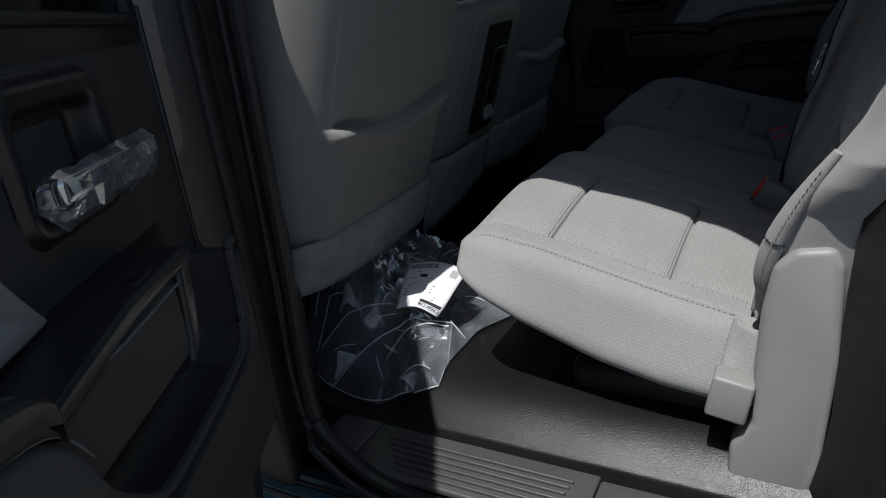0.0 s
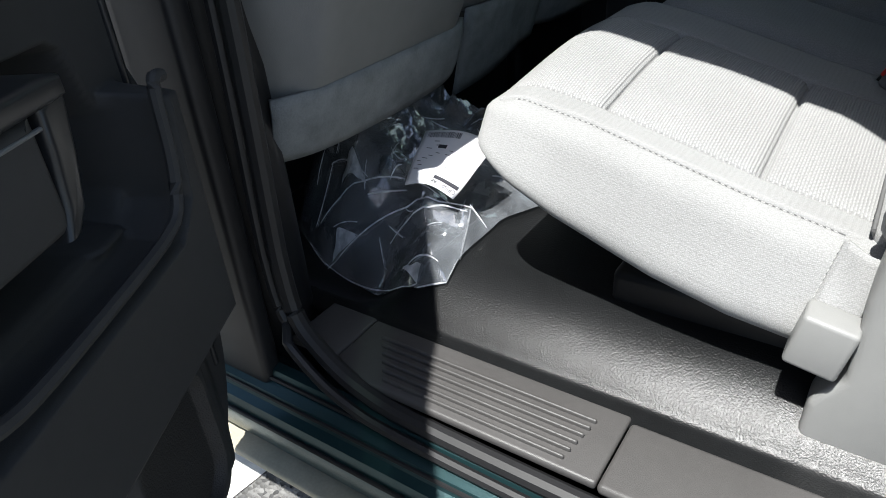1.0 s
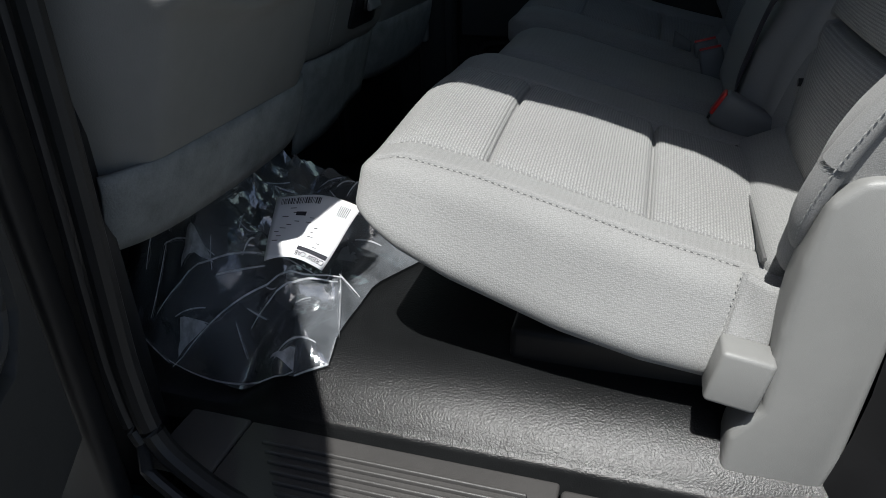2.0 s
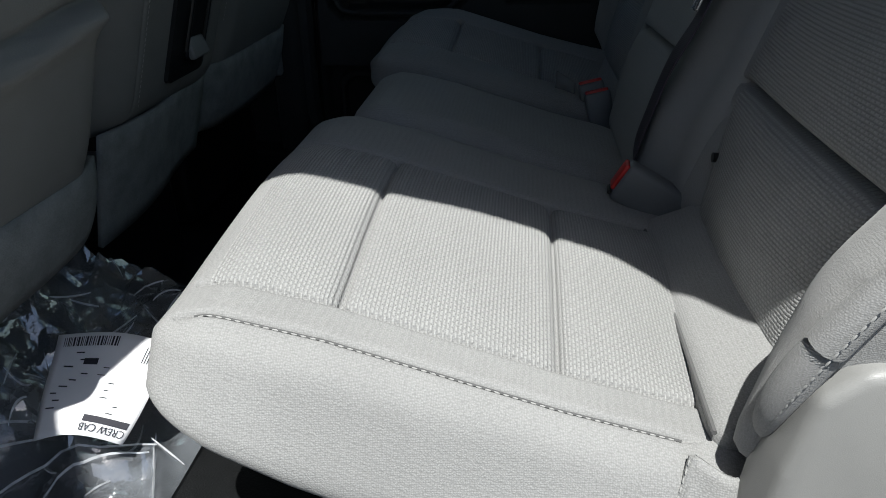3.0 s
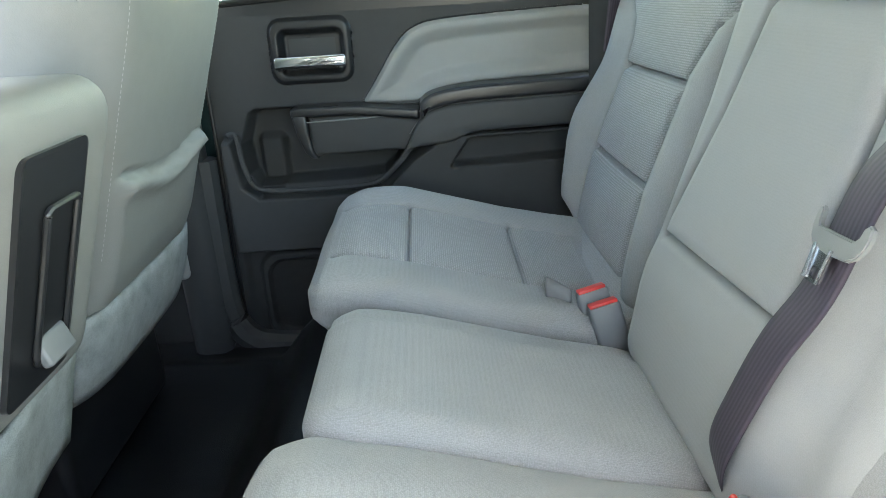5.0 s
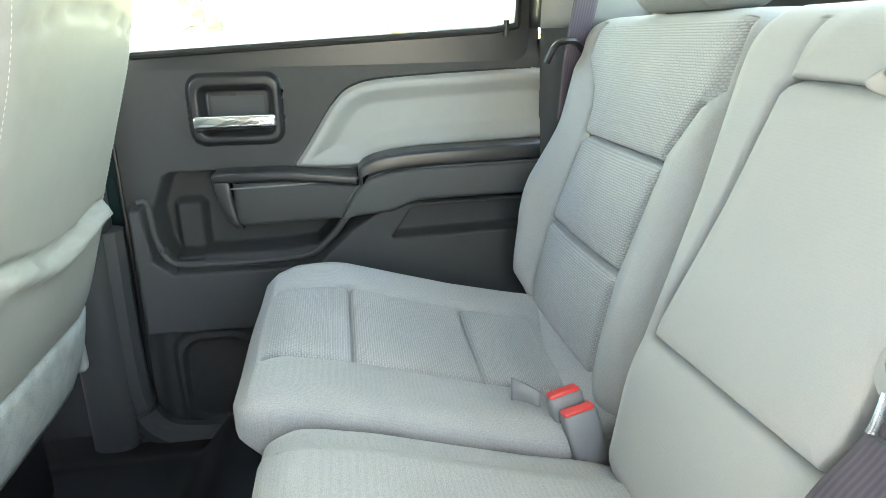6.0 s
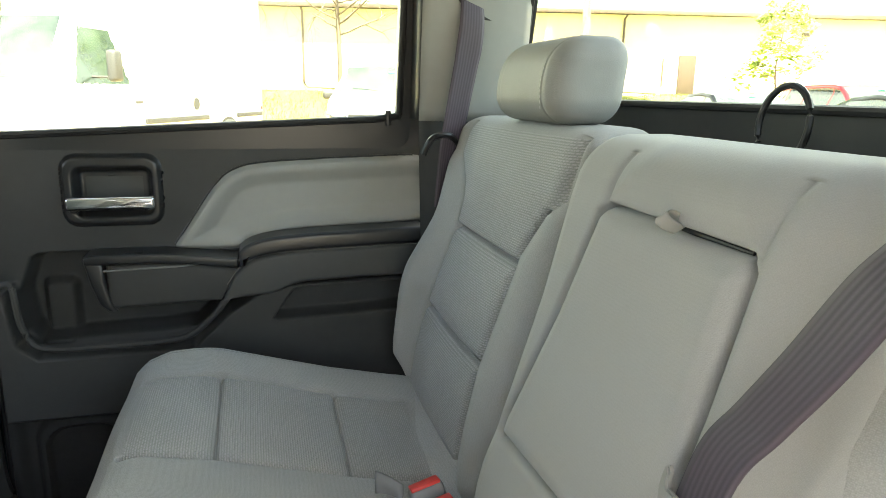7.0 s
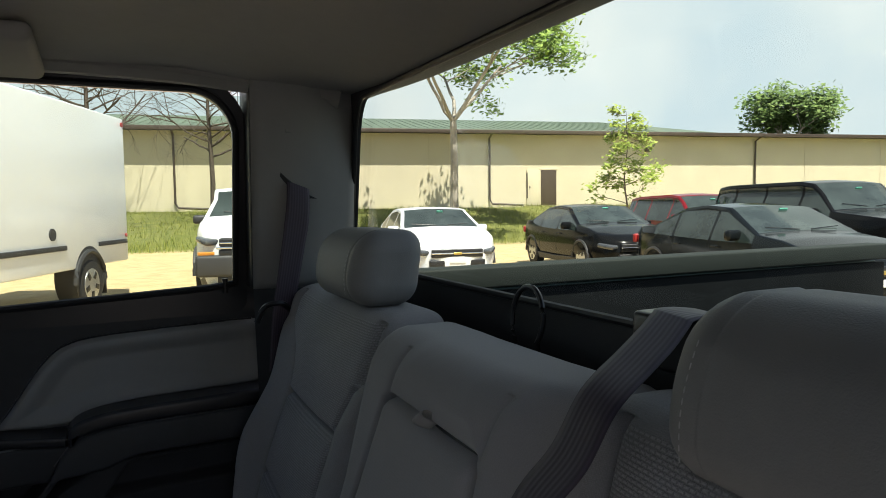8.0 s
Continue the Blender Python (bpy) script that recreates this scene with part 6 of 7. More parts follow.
def leaves(rng, tips, count, size, spread):
    verts, faces = [], []
    for p, d in tips:
        for k in range(count):
            c = p + Vector((rng.gauss(0, spread), rng.gauss(0, spread), rng.gauss(0, spread * 0.7)))
            s = size * rng.uniform(0.6, 1.4)
            a = Vector((rng.gauss(0, 1), rng.gauss(0, 1), rng.gauss(0, 0.6))).normalized() * s
            e = a.orthogonal().normalized() * s * 0.55
            b = len(verts)
            verts += [c - a, c + e, c + a, c - e]
            faces.append((b, b + 1, b + 2, b + 3))
    return verts, faces


def tree(label, at, height, trunk, seed, depth=4, leaf=None, count=10, size=0.12, spread=0.3, bark="bark", fork=0.45, wide=0.6, up=0.25, first=0.4):
    rng = random.Random(seed)
    x, y = at
    z = ground_height(x, y)
    t = thing("tree", label, "tree", at=(0, 0, 0))
    tubes, tips = [], []
    mid = (x + rng.uniform(-0.1, 0.1), y, z + height * fork)
    tubes.append(([(x, y, z - 0.1), (x, y, z + height * fork * 0.3), (x + 0.03, y, z + height * fork * 0.7), mid], [trunk * 1.35, trunk, trunk * 0.9, trunk * 0.8]))
    for k in range(5):
        a = 2 * math.pi * k / 5 + rng.uniform(-0.4, 0.4)
        branches(rng, mid, (math.cos(a) * wide, math.sin(a) * wide, 1.0), height * first * rng.uniform(0.6, 1.0), trunk * 0.5, depth - 1, tubes, tips, 0.7, up)
    part("trunk", join_tubes(tubes), M[bark], t, "trunk and limbs")
    if leaf:
        v, f = leaves(rng, tips, count, size, spread)
        raw_part("crown", v, f, M[leaf], t, "uneven leafy crown", fix=False)
    return t


def ray_place(az, dist):
    return (-0.185 + dist * math.sin(radians(az)), -0.617 + dist * math.cos(radians(az)))


def leader_tree(label, at, height, trunk, seed, count, low, reach, rise, depth, leaf=None, per=10, size=0.1, spread=0.2, bark="bark_dark", keep=0.6, flat=0.4):
    """A tree with one straight stem and side limbs in layers; reach is the limb length low down and at the top."""
    rng = random.Random(seed)
    x, y = at
    z = ground_height(x, y)
    t = thing("tree", label, "tree")
    stem = [(x + 0.05 * math.sin(i * 0.9), y + 0.05 * math.cos(i * 1.3), z - 0.1 + height * i / 10) for i in range(11)]
    tubes, tips = [(stem, [max(trunk * (1.2 if i == 0 else 1.0 - 0.088 * i), 0.008) for i in range(11)])], []
    for k in range(count):
        f = low + (0.98 - low) * (k + rng.uniform(0, 0.8)) / count
        a = 2.4 * k + rng.uniform(-0.5, 0.5)
        i = min(int(f * 10), 9)
        st = Vector(stem[i]).lerp(Vector(stem[i + 1]), f * 10 - i)
        ln = (reach[0] + (reach[1] - reach[0]) * (f - low) / (1 - low)) * rng.uniform(0.65, 1.15)
        branches(rng, tuple(st), (math.cos(a), math.sin(a), rise), ln, max(trunk * 0.45 * (1.1 - f), 0.020 if not leaf else 0.016), depth, tubes, tips, 0.75, flat * 0.2, keep)
    tips.append((Vector(stem[-1]), Vector((0, 0, 1))))
    part("trunk", join_tubes(tubes, 5), M[bark], t, "straight stem and side branches")
    if leaf:
        v, f = leaves(rng, tips, per, size, spread)
        raw_part("crown", v, f, M[leaf], t, "layered leafy crown with gaps", fix=False)
    return t


tree("tall leafy maple with a pale grey trunk", ray_place(26.4, 30), 13.5, 0.19, 12, 6, "leaf_maple", 11, 0.13, 0.36, fork=0.36, wide=0.85, up=0.04, first=0.32)
leader_tree("slender young tree with bright green leaves", ray_place(40.6, 27), 5.1, 0.05, 8, 20, 0.27, (1.0, 0.35), 0.22, 2, "leaf_young", 9, 0.09, 0.12)
leader_tree("bare leafless tree with fine dark twigs", ray_place(6.6, 31), 10.5, 0.14, 21, 44, 0.30, (2.6, 1.4), 0.30, 4, keep=0.68, flat=0.2)
leader_tree("bare leafless tree with spreading dark branches", ray_place(-2.0, 33), 11.0, 0.16, 33, 44, 0.33, (3.2, 1.6), 0.35, 4, keep=0.68, flat=0.2)
tree("round green tree behind the warehouse", ray_place(52.8, 68), 10.8, 0.26, 7, 5, "leaf_far", 26, 0.19, 0.50, fork=0.42, wide=0.85, up=0.15, first=0.30)


def fallen_branches():
    rng = random.Random(17)
    t = thing("fallen_branches", "pile of bare fallen branches on the grass bank", "branches")
    x0, y0 = ray_place(25.0, 30.5)
    for k in range(14):
        x, y = x0 + rng.uniform(-1.8, 1.5), y0 + rng.uniform(-0.4, 0.6)
        z = ground_height(x, y)
        a = rng.uniform(0, 6.28)
        pts = [(x, y, z + 0.05), (x + 0.4 * math.cos(a), y + 0.4 * math.sin(a), z + rng.uniform(0.2, 0.5)), (x + 0.9 * math.cos(a + 0.2), y + 0.9 * math.sin(a + 0.2), z + rng.uniform(0.3, 0.9))]
        part("branch", tube(pts, [0.035, 0.025, 0.01], 5), M["bark_dark"], t)


fallen_branches()


# ---------------------------------------------------------------- hazy sky low over the horizon, far beyond the lot
def backdrop():
    m = bpy.data.materials.new("hazy sky")
    m.use_nodes = True
    nt = m.node_tree
    nt.nodes.clear()
    out = nt.nodes.new("ShaderNodeOutputMaterial")
    em = nt.nodes.new("ShaderNodeEmission")
    v = coords(nt)
    n = noise_node(nt, v, 0.004, 4, 0.5)
    nt.links.new(ramp(nt, n, [(0.35, (0.36, 0.44, 0.51)), (0.65, (0.48, 0.52, 0.55))]), em.inputs[0])
    nt.links.new(em.outputs[0], out.inputs[0])
    b = sheet("backdrop", np.linspace(-40, 95, 40), np.linspace(-30, 750, 6), lambda a, h: (950 * math.sin(radians(a)), 950 * math.cos(radians(a)), h), m, label="pale hazy sky beyond the lot", kind="structure")
    tagged(b, category="sky")


backdrop()


# ---------------------------------------------------------------- warehouse
M["stucco"] = mottled("tan painted wall panel", (0.62, 0.55, 0.40), 0.9, 0.06, 0.6, 0.3, 60)
M["stucco_hi"] = mottled("darker tan wall band", (0.54, 0.47, 0.33), 0.9, 0.06, 0.6, 0.3, 60)
M["roof_green"] = mottled("green metal roofing", (0.095, 0.135, 0.095), 0.6, 0.1, 0.8)
M["brown"] = mottled("dark brown gutter metal", (0.07, 0.05, 0.038), 0.5, 0.15, 3)
M["door_brown"] = mottled("dark brown door", (0.05, 0.032, 0.022), 0.6, 0.3, 5)


def warehouse():
    t = thing("warehouse", "long low tan warehouse with brown gutters and green roof", "building")
    base = 0.2
    m = Matrix.Translation((B_AT[0], B_AT[1], 0)) @ Matrix.Rotation(B_ANGLE, 4, "Z")
    t.matrix_basis = m
    part("wall", box((110, 16, 4.9), (22, 8.0, base + 2.35), 0), M["stucco"], t, "tan painted wall")
    part("eave", box((110.6, 0.82, 0.10), (22, -0.34, 5.12), 0.02), M["brown"], t, "dark brown eave")
    part("gutter", box((110.6, 0.14, 0.22), (22, -0.72, 5.06), 0.03), M["brown"], t, "dark brown gutter")
    bm = bmesh.new()
    pts = [(-34, -0.75, 5.18), (22.0, -0.75, 5.18), (18.5, 7.5, 6.75), (-34, 7.5, 6.75), (18.5, 16.3, 5.2), (-34, 16.3, 5.2), (22.0, 16.3, 5.2)]
    vs = [bm.verts.new(p) for p in pts]
    for f in ((0, 1, 2, 3), (3, 2, 4, 5), (1, 6, 4, 2)):
        bm.faces.new([vs[i] for i in f])
    bmesh.ops.recalc_face_normals(bm, faces=bm.faces)
    r = part("roof", bm, M["roof_green"], t, "green standing-seam roof")
    for i in range(100):
        part("roof_seam", box((0.03, 7.9, 0.02), (-33.5 + 0.52 * i, 3.4, 5.985), 0, Euler((math.atan2(1.57, 8.25), 0, 0)).to_matrix()), M["roof_green"], r)
    part("flat_roof", box((90.8, 17.0, 0.1), (65.1, 7.7, 5.12), 0), M["brown"], t)
    for u in (-9.45, 7.55, 25.2):
        d = part("downspout", tube([(u, -0.70, 5.0), (u, -0.12, 4.75), (u, -0.10, 1.25), (u + 0.15, -0.14, 1.0), (u + 2.0, -0.2, 0.92)], 0.06, 8), M["brown"], t, "brown downspout")
    dr = part("door", box((0.95, 0.08, 2.05), (11.2, -0.02, 1.93), 0.01), M["door_brown"], t, "dark brown door")
    part("door_frame", box((1.15, 0.05, 0.08), (11.2, -0.03, 3.0), 0.01), M["stucco"], dr)
    lf = part("door_leaf", box((0.86, 0.05, 2.05), (10.25, -0.05, 1.93), 0.01), M["stucco"], t, "cream door leaf folded open against the wall")
    part("leaf_handle", box((0.05, 0.05, 0.14), (10.0, -0.10, 1.95), 0.01), M["brown"], lf)
    part("light", box((0.35, 0.25, 0.22), (17.6, -0.14, 4.15), 0.03), M["brown"], t, "wall lamp")
    part("conduit", tube([(9.85, -0.06, 1.3), (9.85, -0.06, 2.8)], 0.04, 6), M["brown"], t)
    for u in (-2.0, 4.0, 29.0, 35.0):
        part("panel_joint", box((0.02, 0.01, 4.6), (u, -0.012, 2.7), 0), M["stucco_hi"], t)


warehouse()


# ---------------------------------------------------------------- vehicles
M["paint_white"] = mottled("white car paint", (0.70, 0.715, 0.73), 0.2, 0.02, 2)
M["paint_dark"] = mottled("dark grey metallic car paint", (0.008, 0.010, 0.011), 0.12, 0.1, 3, spec=0.16)
M["paint_black"] = mottled("black car paint", (0.007, 0.0075, 0.008), 0.12, 0.1, 3, spec=0.12)
M["paint_red"] = mottled("deep red car paint", (0.20, 0.012, 0.016), 0.2, 0.08, 3, metal=0.2)
M["car_glass"] = mottled("dark car window glass", (0.026, 0.038, 0.036), 0.05, 0.5, 2.2, spec=0.5)
M["car_glass_light"] = mottled("windscreen glass", (0.040, 0.052, 0.050), 0.05, 0.5, 2.2, spec=0.3)
M["tyre"] = mottled("tyre rubber", (0.02, 0.02, 0.021), 0.85, 0.2, 20)
M["rim"] = mottled("alloy wheel", (0.55, 0.56, 0.58), 0.3, 0.1, 15, metal=0.8)
M["lamp"] = mottled("headlamp lens", (0.06, 0.065, 0.07), 0.08, 0.2, 12, spec=0.8)
M["grille"] = mottled("black grille", (0.015, 0.015, 0.016), 0.4, 0.2, 20)
M["amber"] = mottled("amber lens", (0.6, 0.22, 0.03), 0.3, 0.1, 20)
M["red_lens"] = mottled("red lens", (0.35, 0.02, 0.02), 0.3, 0.1, 20)
M["bumper_black"] = mottled("black bumper plastic", (0.03, 0.03, 0.032), 0.55, 0.1, 10)
M["sticker"] = mottled("green sticker", (0.10, 0.42, 0.30), 0.5, 0.1, 30)
M["gold"] = mottled("gold badge", (0.55, 0.40, 0.12), 0.3, 0.1, 30, metal=0.8)


def wheel(parent, at, r, w, side):
    x, y, z = at
    tyre = tube([(x, y - w / 2, z), (x, y - w / 2 + 0.02, z), (x, y + w / 2 - 0.02, z), (x, y + w / 2, z)], [r * 0.93, r, r, r * 0.93], 28)
    ob = part("wheel", tyre, M["tyre"], parent, "black tyre on alloy wheel")
    fy = y + side * (w / 2 + 0.004)
    part("rim", tube([(x, fy - side * 0.02, z), (x, fy, z)], [r * 0.66, r * 0.64], 24), M["rim"], ob)
    for k in range(5):
        a = 2 * math.pi * k / 5 + 0.3
        bm = box((r * 0.30, 0.012, r * 0.20), (x + r * 0.42 * math.cos(a + 0.62), fy + side * 0.004, z + r * 0.42 * math.sin(a + 0.62)), 0.01, Euler((0, -(a + 0.62), 0)).to_matrix())
        part("spoke_gap", bm, M["black"], ob)


SEDAN = dict(L=4.9, W=1.85, top=[(-2.45, 0.80), (-2.42, 1.00), (-2.1, 1.08), (-1.55, 1.10), (-0.75, 1.42), (-0.2, 1.46), (0.35, 1.42), (1.15, 1.04), (1.6, 0.98), (2.2, 0.82), (2.40, 0.70), (2.45, 0.55)],
             belt=[(-2.45, 0.95), (-1.5, 0.97), (0, 0.93), (1.2, 0.92), (2.45, 0.8)], wheels=(1.42, -1.41), r=0.335, glass=(-1.45, 1.13), pillars=((0.13, 0.19), (-0.88, -0.82)), screen=0.36, rear=-0.72)
SUV = dict(L=4.7, W=1.85, top=[(-2.35, 0.9), (-2.32, 1.25), (-2.05, 1.60), (-1.5, 1.67), (0.0, 1.70), (0.35, 1.66), (1.05, 1.18), (1.6, 1.10), (2.1, 0.98), (2.32, 0.82), (2.35, 0.6)],
           belt=[(-2.35, 1.12), (0, 1.06), (1.2, 1.04), (2.35, 0.9)], wheels=(1.38, -1.35), r=0.36, glass=(-2.0, 1.02), pillars=((0.15, 0.21), (-0.85, -0.78), (-1.62, -1.55)), screen=0.38, rear=-1.98)
BIG = dict(L=5.6, W=2.04, top=[(-2.8, 0.9), (-2.77, 1.4), (-2.6, 1.82), (-2.0, 1.88), (0.2, 1.89), (0.55, 1.84), (1.2, 1.30), (1.8, 1.24), (2.5, 1.16), (2.76, 1.0), (2.8, 0.7)],
           belt=[(-2.8, 1.24), (0, 1.20), (1.3, 1.18), (2.8, 1.1)], wheels=(1.65, -1.65), r=0.40, glass=(-2.45, 1.17), pillars=((0.3, 0.37), (-0.75, -0.68), (-1.75, -1.66)), screen=0.56, rear=-2.5)
PICKUP = dict(L=5.85, W=2.03, top=[(-2.92, 1.0), (-2.9, 1.36), (-1.2, 1.36), (-1.15, 1.40), (-1.0, 1.80), (-0.6, 1.87), (0.4, 1.87), (0.65, 1.82), (1.3, 1.30), (1.9, 1.26), (2.7, 1.18), (2.88, 1.05), (2.92, 0.75)],
              belt=[(-2.92, 1.3), (0, 1.22), (1.3, 1.2), (2.92, 1.1)], wheels=(1.85, -1.79), r=0.40, glass=(-1.05, 1.27), pillars=((0.35, 0.42), (-0.6, -0.52)), screen=0.67, rear=-0.98)


def vehicle(name, label, spec, paint, at, heading, screen="car_glass_light", category="car", group="parked cars"):
    """A road vehicle; x forward. Its skin is one lofted shell, cut into body, windows and lamps."""
    t = thing(name, label, category, group)
    L, W = spec["L"], spec["W"]
    marks = [spec["screen"], spec["rear"], *spec["glass"]] + [p for pr in spec["pillars"] for p in pr]
    xs = sorted(set(list(np.linspace(-L / 2, L / 2, 60)) + [-L / 2 + 0.03, L / 2 - 0.03, L / 2 - 0.08] + marks))
    ys = np.linspace(-1, 1, 25)
    zs = np.concatenate([np.linspace(0, 0.5, 7), np.linspace(0.5, 1, 9)[1:]])
    v, faces = gridbox(xs, list(ys), list(zs))
    raw = v.copy()
    x, y, w = v.T
    top = lerp_table(x, spec["top"])
    belt = np.minimum(lerp_table(x, spec["belt"]), top - 0.02)
    low = 0.20 + 0.08 * sstep(L / 2 - 0.5, L / 2, np.abs(x))
    z = np.where(w <= 0.5, low + (belt - low) * (w / 0.5), belt + (top - belt) * ((w - 0.5) / 0.5))
    cab = np.clip((z - belt) / 0.45, 0, 1)
    half = W / 2 * (1 - 0.20 * (np.abs(x) / (L / 2)) ** 5) - 0.20 * cab ** 1.1 - 0.05 * np.clip((0.5 - z) / 0.3, 0, 1)
    bulge = 0.03 * np.sin(np.clip(w / 0.5, 0, 1) * np.pi)
    roof = (w > 0.999)
    crown = np.where(roof, 0.035 * (1 - y ** 2), 0)
    yy = y * (half + np.where(np.abs(y) > 0.99, bulge, 0))
    nose = 0.22 * (np.abs(y)) ** 3
    xx = np.where(x > L / 2 - 0.6, x - nose * sstep(L / 2 - 0.6, L / 2, x), np.where(x < -L / 2 + 0.5, x + 0.6 * nose * sstep(-L / 2 + 0.5, -L / 2, x), x))
    out = np.stack([xx, yy, z + crown], 1)
    labels = []
    g0, g1 = spec["glass"]
    fw = spec["wheels"]
    for f in faces:
        c, o = raw[list(f)].mean(0), out[list(f)].mean(0)
        k = "body"
        tp, bl = np.interp(c[0], *zip(*spec["top"])), np.interp(c[0], *zip(*spec["belt"]))
        if abs(c[1]) > 0.999 and c[2] > 0.5 and g0 < c[0] < g1 and tp - bl > 0.12 and c[2] < 0.93:
            i = sum(c[0] < p[0] for p in spec["pillars"])
            k = "body" if any(p[0] < c[0] < p[1] for p in spec["pillars"]) else ("side%d" % i + ("l" if c[1] > 0 else "r"))
        elif c[2] > 0.999 and abs(c[1]) < 0.93 and spec["screen"] < c[0] < g1 - 0.02:
            k = "screen"
        elif c[2] > 0.999 and abs(c[1]) < 0.9 and g0 + 0.03 < c[0] < spec["rear"] and spec is not PICKUP:
            k = "back"
        elif c[2] < 0.2 and o[2] < 0.36 and abs(c[1]) > 0.99:
            k = "skirt"
        labels.append(k)
    table = {"body": ("body", M[paint], ""), "screen": ("windscreen", M[screen], ""), "back": ("rear_window", M["car_glass"], ""), "skirt": ("skirt", M["bumper_black"], "")}
    for l in set(labels):
        if l.startswith("side"):
            table[l] = ("side_window", M["car_glass"], "")
    made = split_parts(out, faces, labels, t, table)
    for wx in fw:
        for s in (1, -1):
            wheel(t, (wx, s * (W / 2 - 0.11), spec["r"]), spec["r"], 0.22, s)
            arch = [(wx + (spec["r"] + 0.05) * math.cos(a), s * (W / 2 + 0.012), spec["r"] + (spec["r"] + 0.05) * math.sin(a)) for a in np.linspace(0, math.pi, 14)]
            part("wheel_arch", tube(arch, 0.03, 6), M["bumper_black"], t)
    nz = np.interp(L / 2 - 0.1, *zip(*spec["top"]))
    for s in (1, -1):
        part("headlamp", box((0.40, 0.30, 0.10), (L / 2 - 0.27, s * (W / 2 - 0.27), nz - 0.10), 0.04, Euler((0, radians(8), s * radians(-28))).to_matrix()), M["lamp"], t, "clear headlamp")
        part("side_mirror", box((0.14, 0.24, 0.16), (g1 - 0.35, s * (W / 2 + 0.05), np.interp(g1 - 0.4, *zip(*spec["belt"])) + 0.10), 0.05), M["bumper_black"] if spec is PICKUP else M[paint], t)
        part("tail_lamp", box((0.12, 0.30, 0.16), (-L / 2 + 0.09, s * (W / 2 - 0.27), 0.85), 0.03), M["red_lens"], t)
    gr = part("grille", box((0.08, W * 0.55, 0.16), (L / 2 - 0.04, 0, nz - 0.13), 0.02), M["grille"], t, "black grille")
    part("grille_bar", box((0.03, W * 0.56, 0.025), (L / 2 + 0.003, 0, nz - 0.13), 0.008), M["chrome"], gr)
    part("lower_grille", box((0.08, W * 0.6, 0.16), (L / 2 - 0.05, 0, 0.40), 0.03), M["grille"], t)
    part("badge", box((0.02, 0.16, 0.05), (L / 2 + 0.018, 0, nz - 0.13), 0.01), M["gold"], gr)
    part("plate", box((0.02, 0.32, 0.10), (L / 2 + 0.005, 0, nz - 0.27), 0.005), M["paint_white"], t)
    part("windscreen_sticker", box((0.02, 0.14, 0.05), (spec["screen"] + 0.16, 0.1, np.interp(spec["screen"] + 0.16, *zip(*spec["top"])) + 0.045), 0.004, Euler((0, radians(28), 0)).to_matrix()), M["sticker"], t, "green windscreen sticker")
    for s in (1, -1):
        part("wiper", tube([(g1 - 0.03, s * 0.1, np.interp(g1 - 0.03, *zip(*spec["top"])) + 0.045), (g1 - 0.10, s * 0.62, np.interp(g1 - 0.10, *zip(*spec["top"])) + 0.045)], 0.007, 6), M["black"], t)
        part("sill_line", tube([(fw[1] + 0.42, s * (W / 2 + 0.012), 0.34), (0, s * (W / 2 + 0.022), 0.32), (fw[0] - 0.42, s * (W / 2 + 0.012), 0.34)], 0.016, 6), M["bumper_black"], t)
        for dx in [p[0] + 0.03 for p in spec["pillars"][:2]]:
            part("door_gap", tube([(dx, s * (W / 2 + 0.026), 0.42), (dx, s * (W / 2 + 0.030), 0.62), (dx, s * (W / 2 + 0.012), 0.86)], 0.004, 5), M["black"], t)
            part("door_handle", box((0.18, 0.035, 0.03), (dx + 0.18, s * (W / 2 + 0.028), 0.84), 0.01), M[paint], t)
    if spec is PICKUP:
        for dz in (0.0, 0.17):
            part("grille_slot", box((0.06, 1.15, 0.12), (L / 2 - 0.015, 0, nz - 0.12 - dz), 0.02), M["grille"], gr)
            part("grille_bar", box((0.05, 1.25, 0.03), (L / 2 + 0.01, 0, nz - 0.205 - dz), 0.01), M["chrome"], gr)
        for s in (1, -1):
            part("turn_lamp", box((0.10, 0.34, 0.06), (L / 2 - 0.14, s * 0.74, nz - 0.30), 0.015, Euler((0, 0, s * radians(-24))).to_matrix()), M["amber"], t, "amber turn lamp")
        part("bumper_face", box((0.16, 1.86, 0.34), (L / 2 - 0.03, 0, 0.60), 0.05), M["bumper_black"], t, "black front bumper")
    part("bumper", box((0.14, W * 0.86, 0.10), (L / 2 - 0.08, 0, 0.26), 0.04), M[paint] if spec is not PICKUP else M["bumper_black"], t)
    x0, y0 = at
    t.matrix_basis = Matrix.Translation((x0, y0, ground_height(x0, y0) + 0.0)) @ Matrix.Rotation(heading, 4, "Z")
    return t


TO_US = math.atan2(-0.978, -0.208)
vehicle("car", "white sedan parked facing the truck", SEDAN, "paint_white", (6.1, 13.3), TO_US)
vehicle("car", "black sedan parked on the dirt lot", SEDAN, "paint_black", (9.75, 12.2), TO_US)
vehicle("car", "dark grey sedan parked beside the truck bed", SEDAN, "paint_dark", (8.95, 7.0), TO_US)
vehicle("car", "deep red crossover parked behind the sedans", SUV, "paint_red", (12.75, 11.9), TO_US)
vehicle("car", "large black sport utility vehicle in the lot", BIG, "paint_black", (12.95, 8.6), TO_US)
vehicle("pickup", "white pickup truck with a black grille parked on dirt", PICKUP, "paint_white", (2.32, 13.1), TO_US, category="pickup")


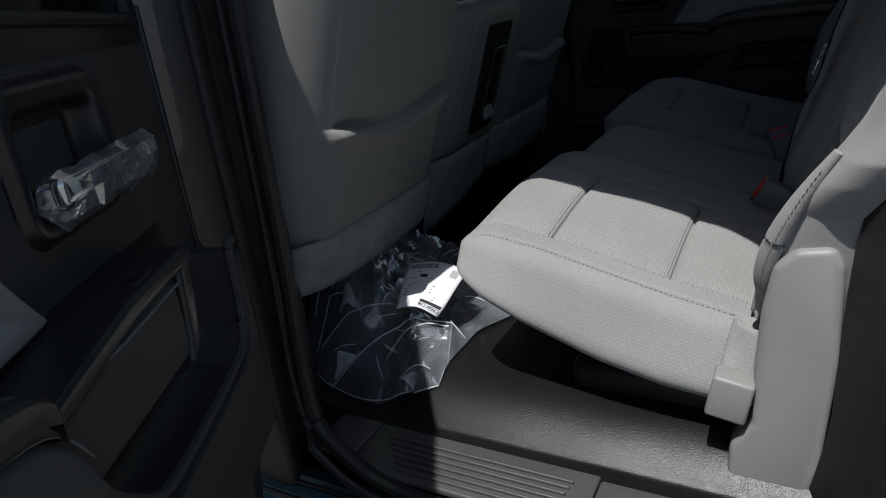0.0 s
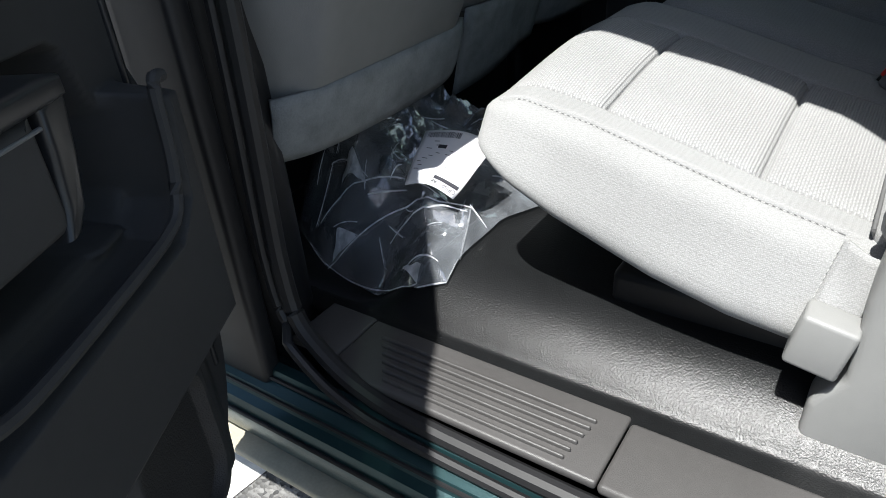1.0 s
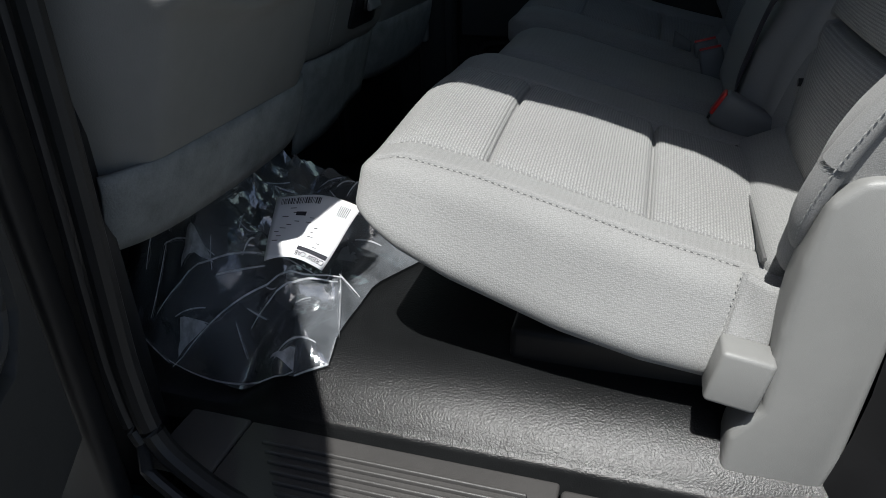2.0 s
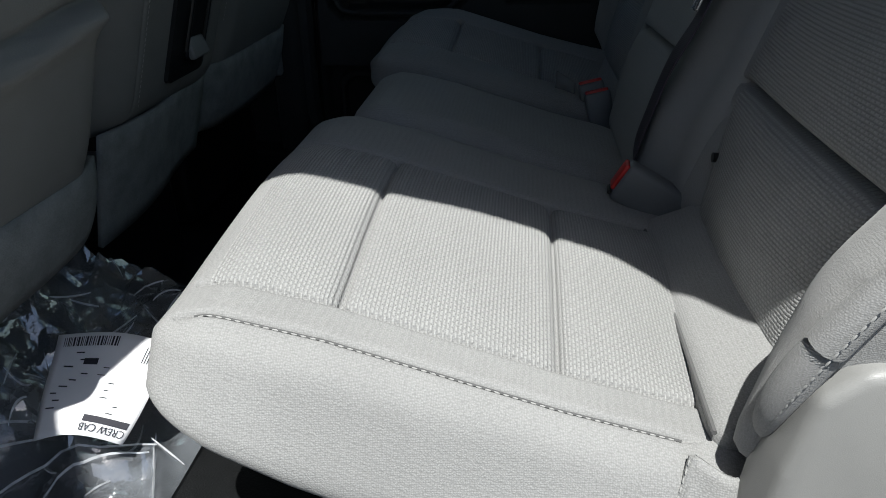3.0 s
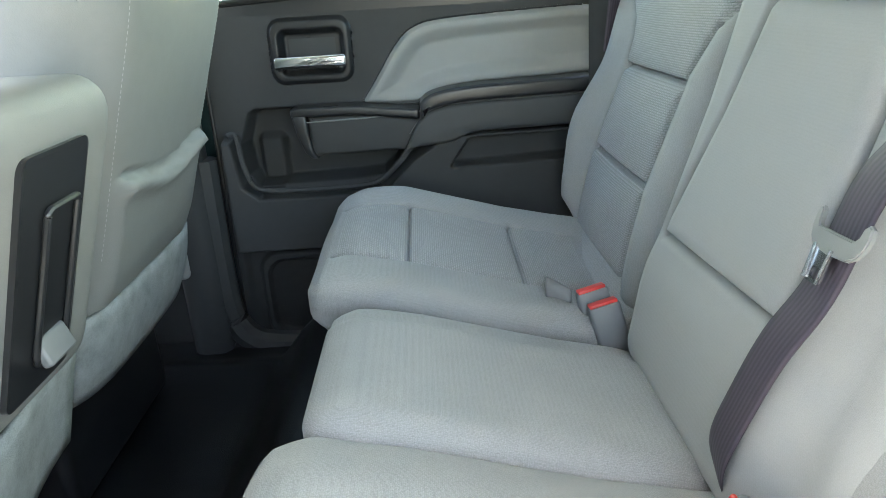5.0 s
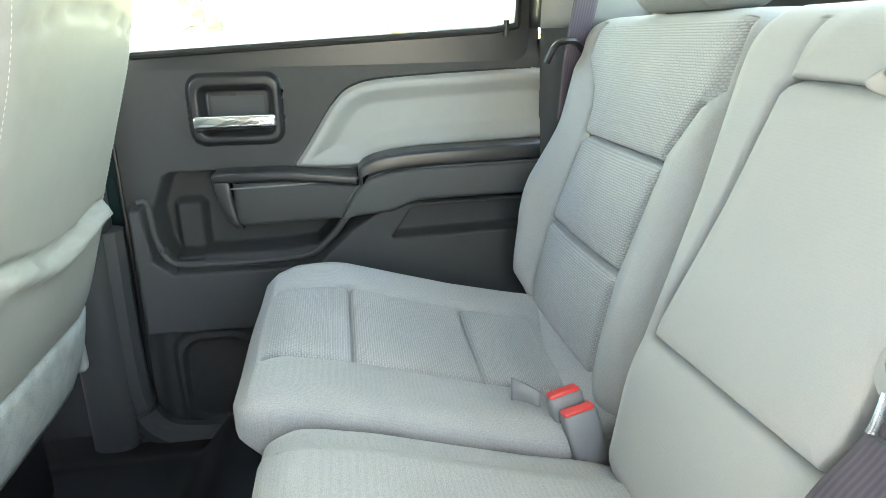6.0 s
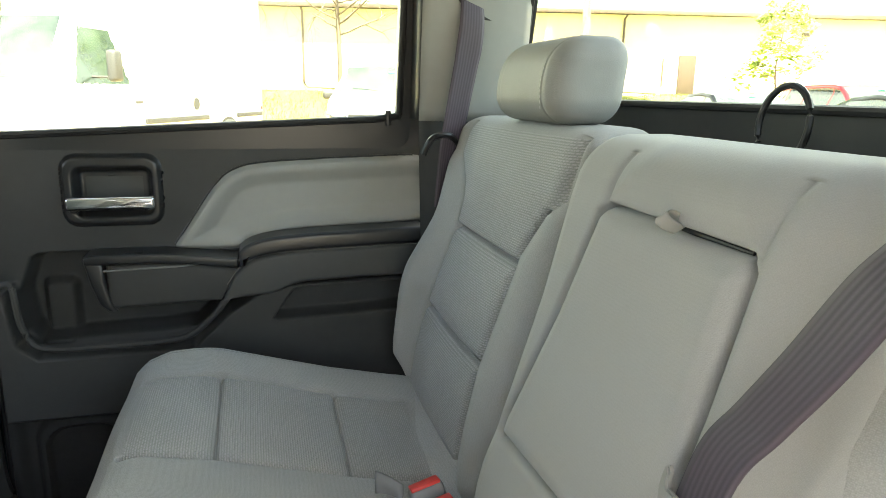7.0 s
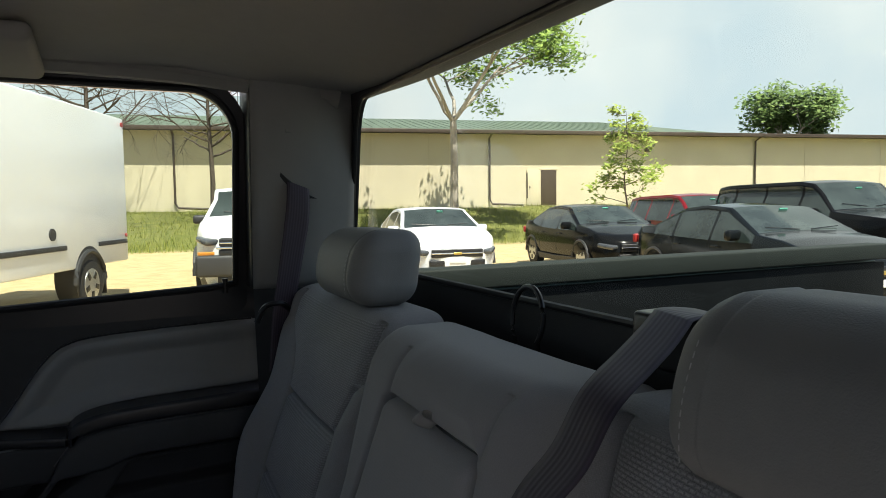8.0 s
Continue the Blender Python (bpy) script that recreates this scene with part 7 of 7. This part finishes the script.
def box_truck():
    t = thing("box_truck", "white box truck with a van cab parked close by", "truck")
    part("cargo_box", box((3.75, 2.1, 2.42), (1.87, -1.05, 1.86), 0.03), M["paint_white"], t, "white cargo box")
    part("rub_rail", box((1.05, 0.03, 0.07), (0.60, 0.012, 0.98), 0.008), M["bumper_black"], t)
    part("rub_rail", box((1.7, 0.03, 0.07), (3.0, 0.012, 0.98), 0.008), M["bumper_black"], t)
    part("fuel_filler", tube([(2.5, -0.01, 1.18), (2.5, 0.015, 1.18)], 0.085, 20), M["bumper_black"], t)
    part("marker_lamp", tube([(0.08, -0.01, 2.96), (0.08, 0.02, 2.96)], 0.04, 12), M["red_lens"], t)
    part("marker_lamp", tube([(0.08, -0.01, 1.08), (0.08, 0.02, 1.08)], 0.03, 12), M["red_lens"], t)
    xs = np.linspace(3.74, 6.3, 90)
    v, faces = gridbox(list(xs), list(np.linspace(-1, 1, 25)), list(np.linspace(0, 1, 60)))
    raw = v.copy()
    x, y, w = v.T
    top = lerp_table(x, [(3.74, 2.25), (4.6, 2.25), (4.85, 2.15), (5.45, 1.45), (6.1, 1.22), (6.25, 1.0), (6.3, 0.8)])
    z = 0.45 + w * (top - 0.45)
    half = 0.98 - 0.22 * np.clip((z - 1.35) / 0.9, 0, 1) - 0.15 * sstep(5.9, 6.3, x)
    out = np.stack([x, -1.0 + y * half, z], 1)
    labels = []
    for f in faces:
        c, o = raw[list(f)].mean(0), out[list(f)].mean(0)
        k = "body"
        if abs(c[1]) > 0.99 and 1.42 < o[2] < 2.04 and 4.05 + (o[2] - 1.42) * 0.22 < o[0] < 5.08 - (o[2] - 1.42) * 0.55:
            k = "side"
        elif c[2] > 0.999 and 4.86 < o[0] < 5.43 and abs(c[1]) < 0.92:
            k = "screen"
        labels.append(k)
    split_parts(out, faces, labels, t, {"body": ("cab", M["paint_white"], "white van cab"), "side": ("side_window", M["car_glass"], ""), "screen": ("windscreen", M["car_glass_light"], "")})
    for wx in (1.45, 5.45):
        for s, yy in ((1, -0.10), (-1, -1.95)):
            wheel(t, (wx, yy, 0.38), 0.38, 0.25, s)
    arch = [(1.45 + 0.47 * math.cos(a), 0.01, 0.42 + 0.47 * math.sin(a)) for a in np.linspace(0, math.pi, 16)]
    part("wheel_arch", tube(arch, 0.04, 6), M["bumper_black"], t)
    part("wheel_well", tube([(1.45, -0.30, 0.50), (1.45, 0.004, 0.50)], 0.47, 24), M["bumper_black"], t)
    part("side_mirror", box((0.16, 0.12, 0.34), (4.75, 0.22, 1.62), 0.04), M["bumper_black"], t)
    part("mirror_arm", tube([(4.75, -0.1, 1.5), (4.75, 0.2, 1.5)], 0.015, 8), M["bumper_black"], t)
    part("door_handle", box((0.14, 0.03, 0.04), (3.95, 0.0, 1.22), 0.01), M["bumper_black"], t)
    part("mud_flap", box((0.02, 0.35, 0.45), (0.85, -0.2, 0.40), 0.004), M["bumper_black"], t)
    t.matrix_basis = Matrix.Translation((-0.12, 12.3, GROUND)) @ Matrix.Rotation(math.atan2(-0.925, -0.38), 4, "Z")


box_truck()
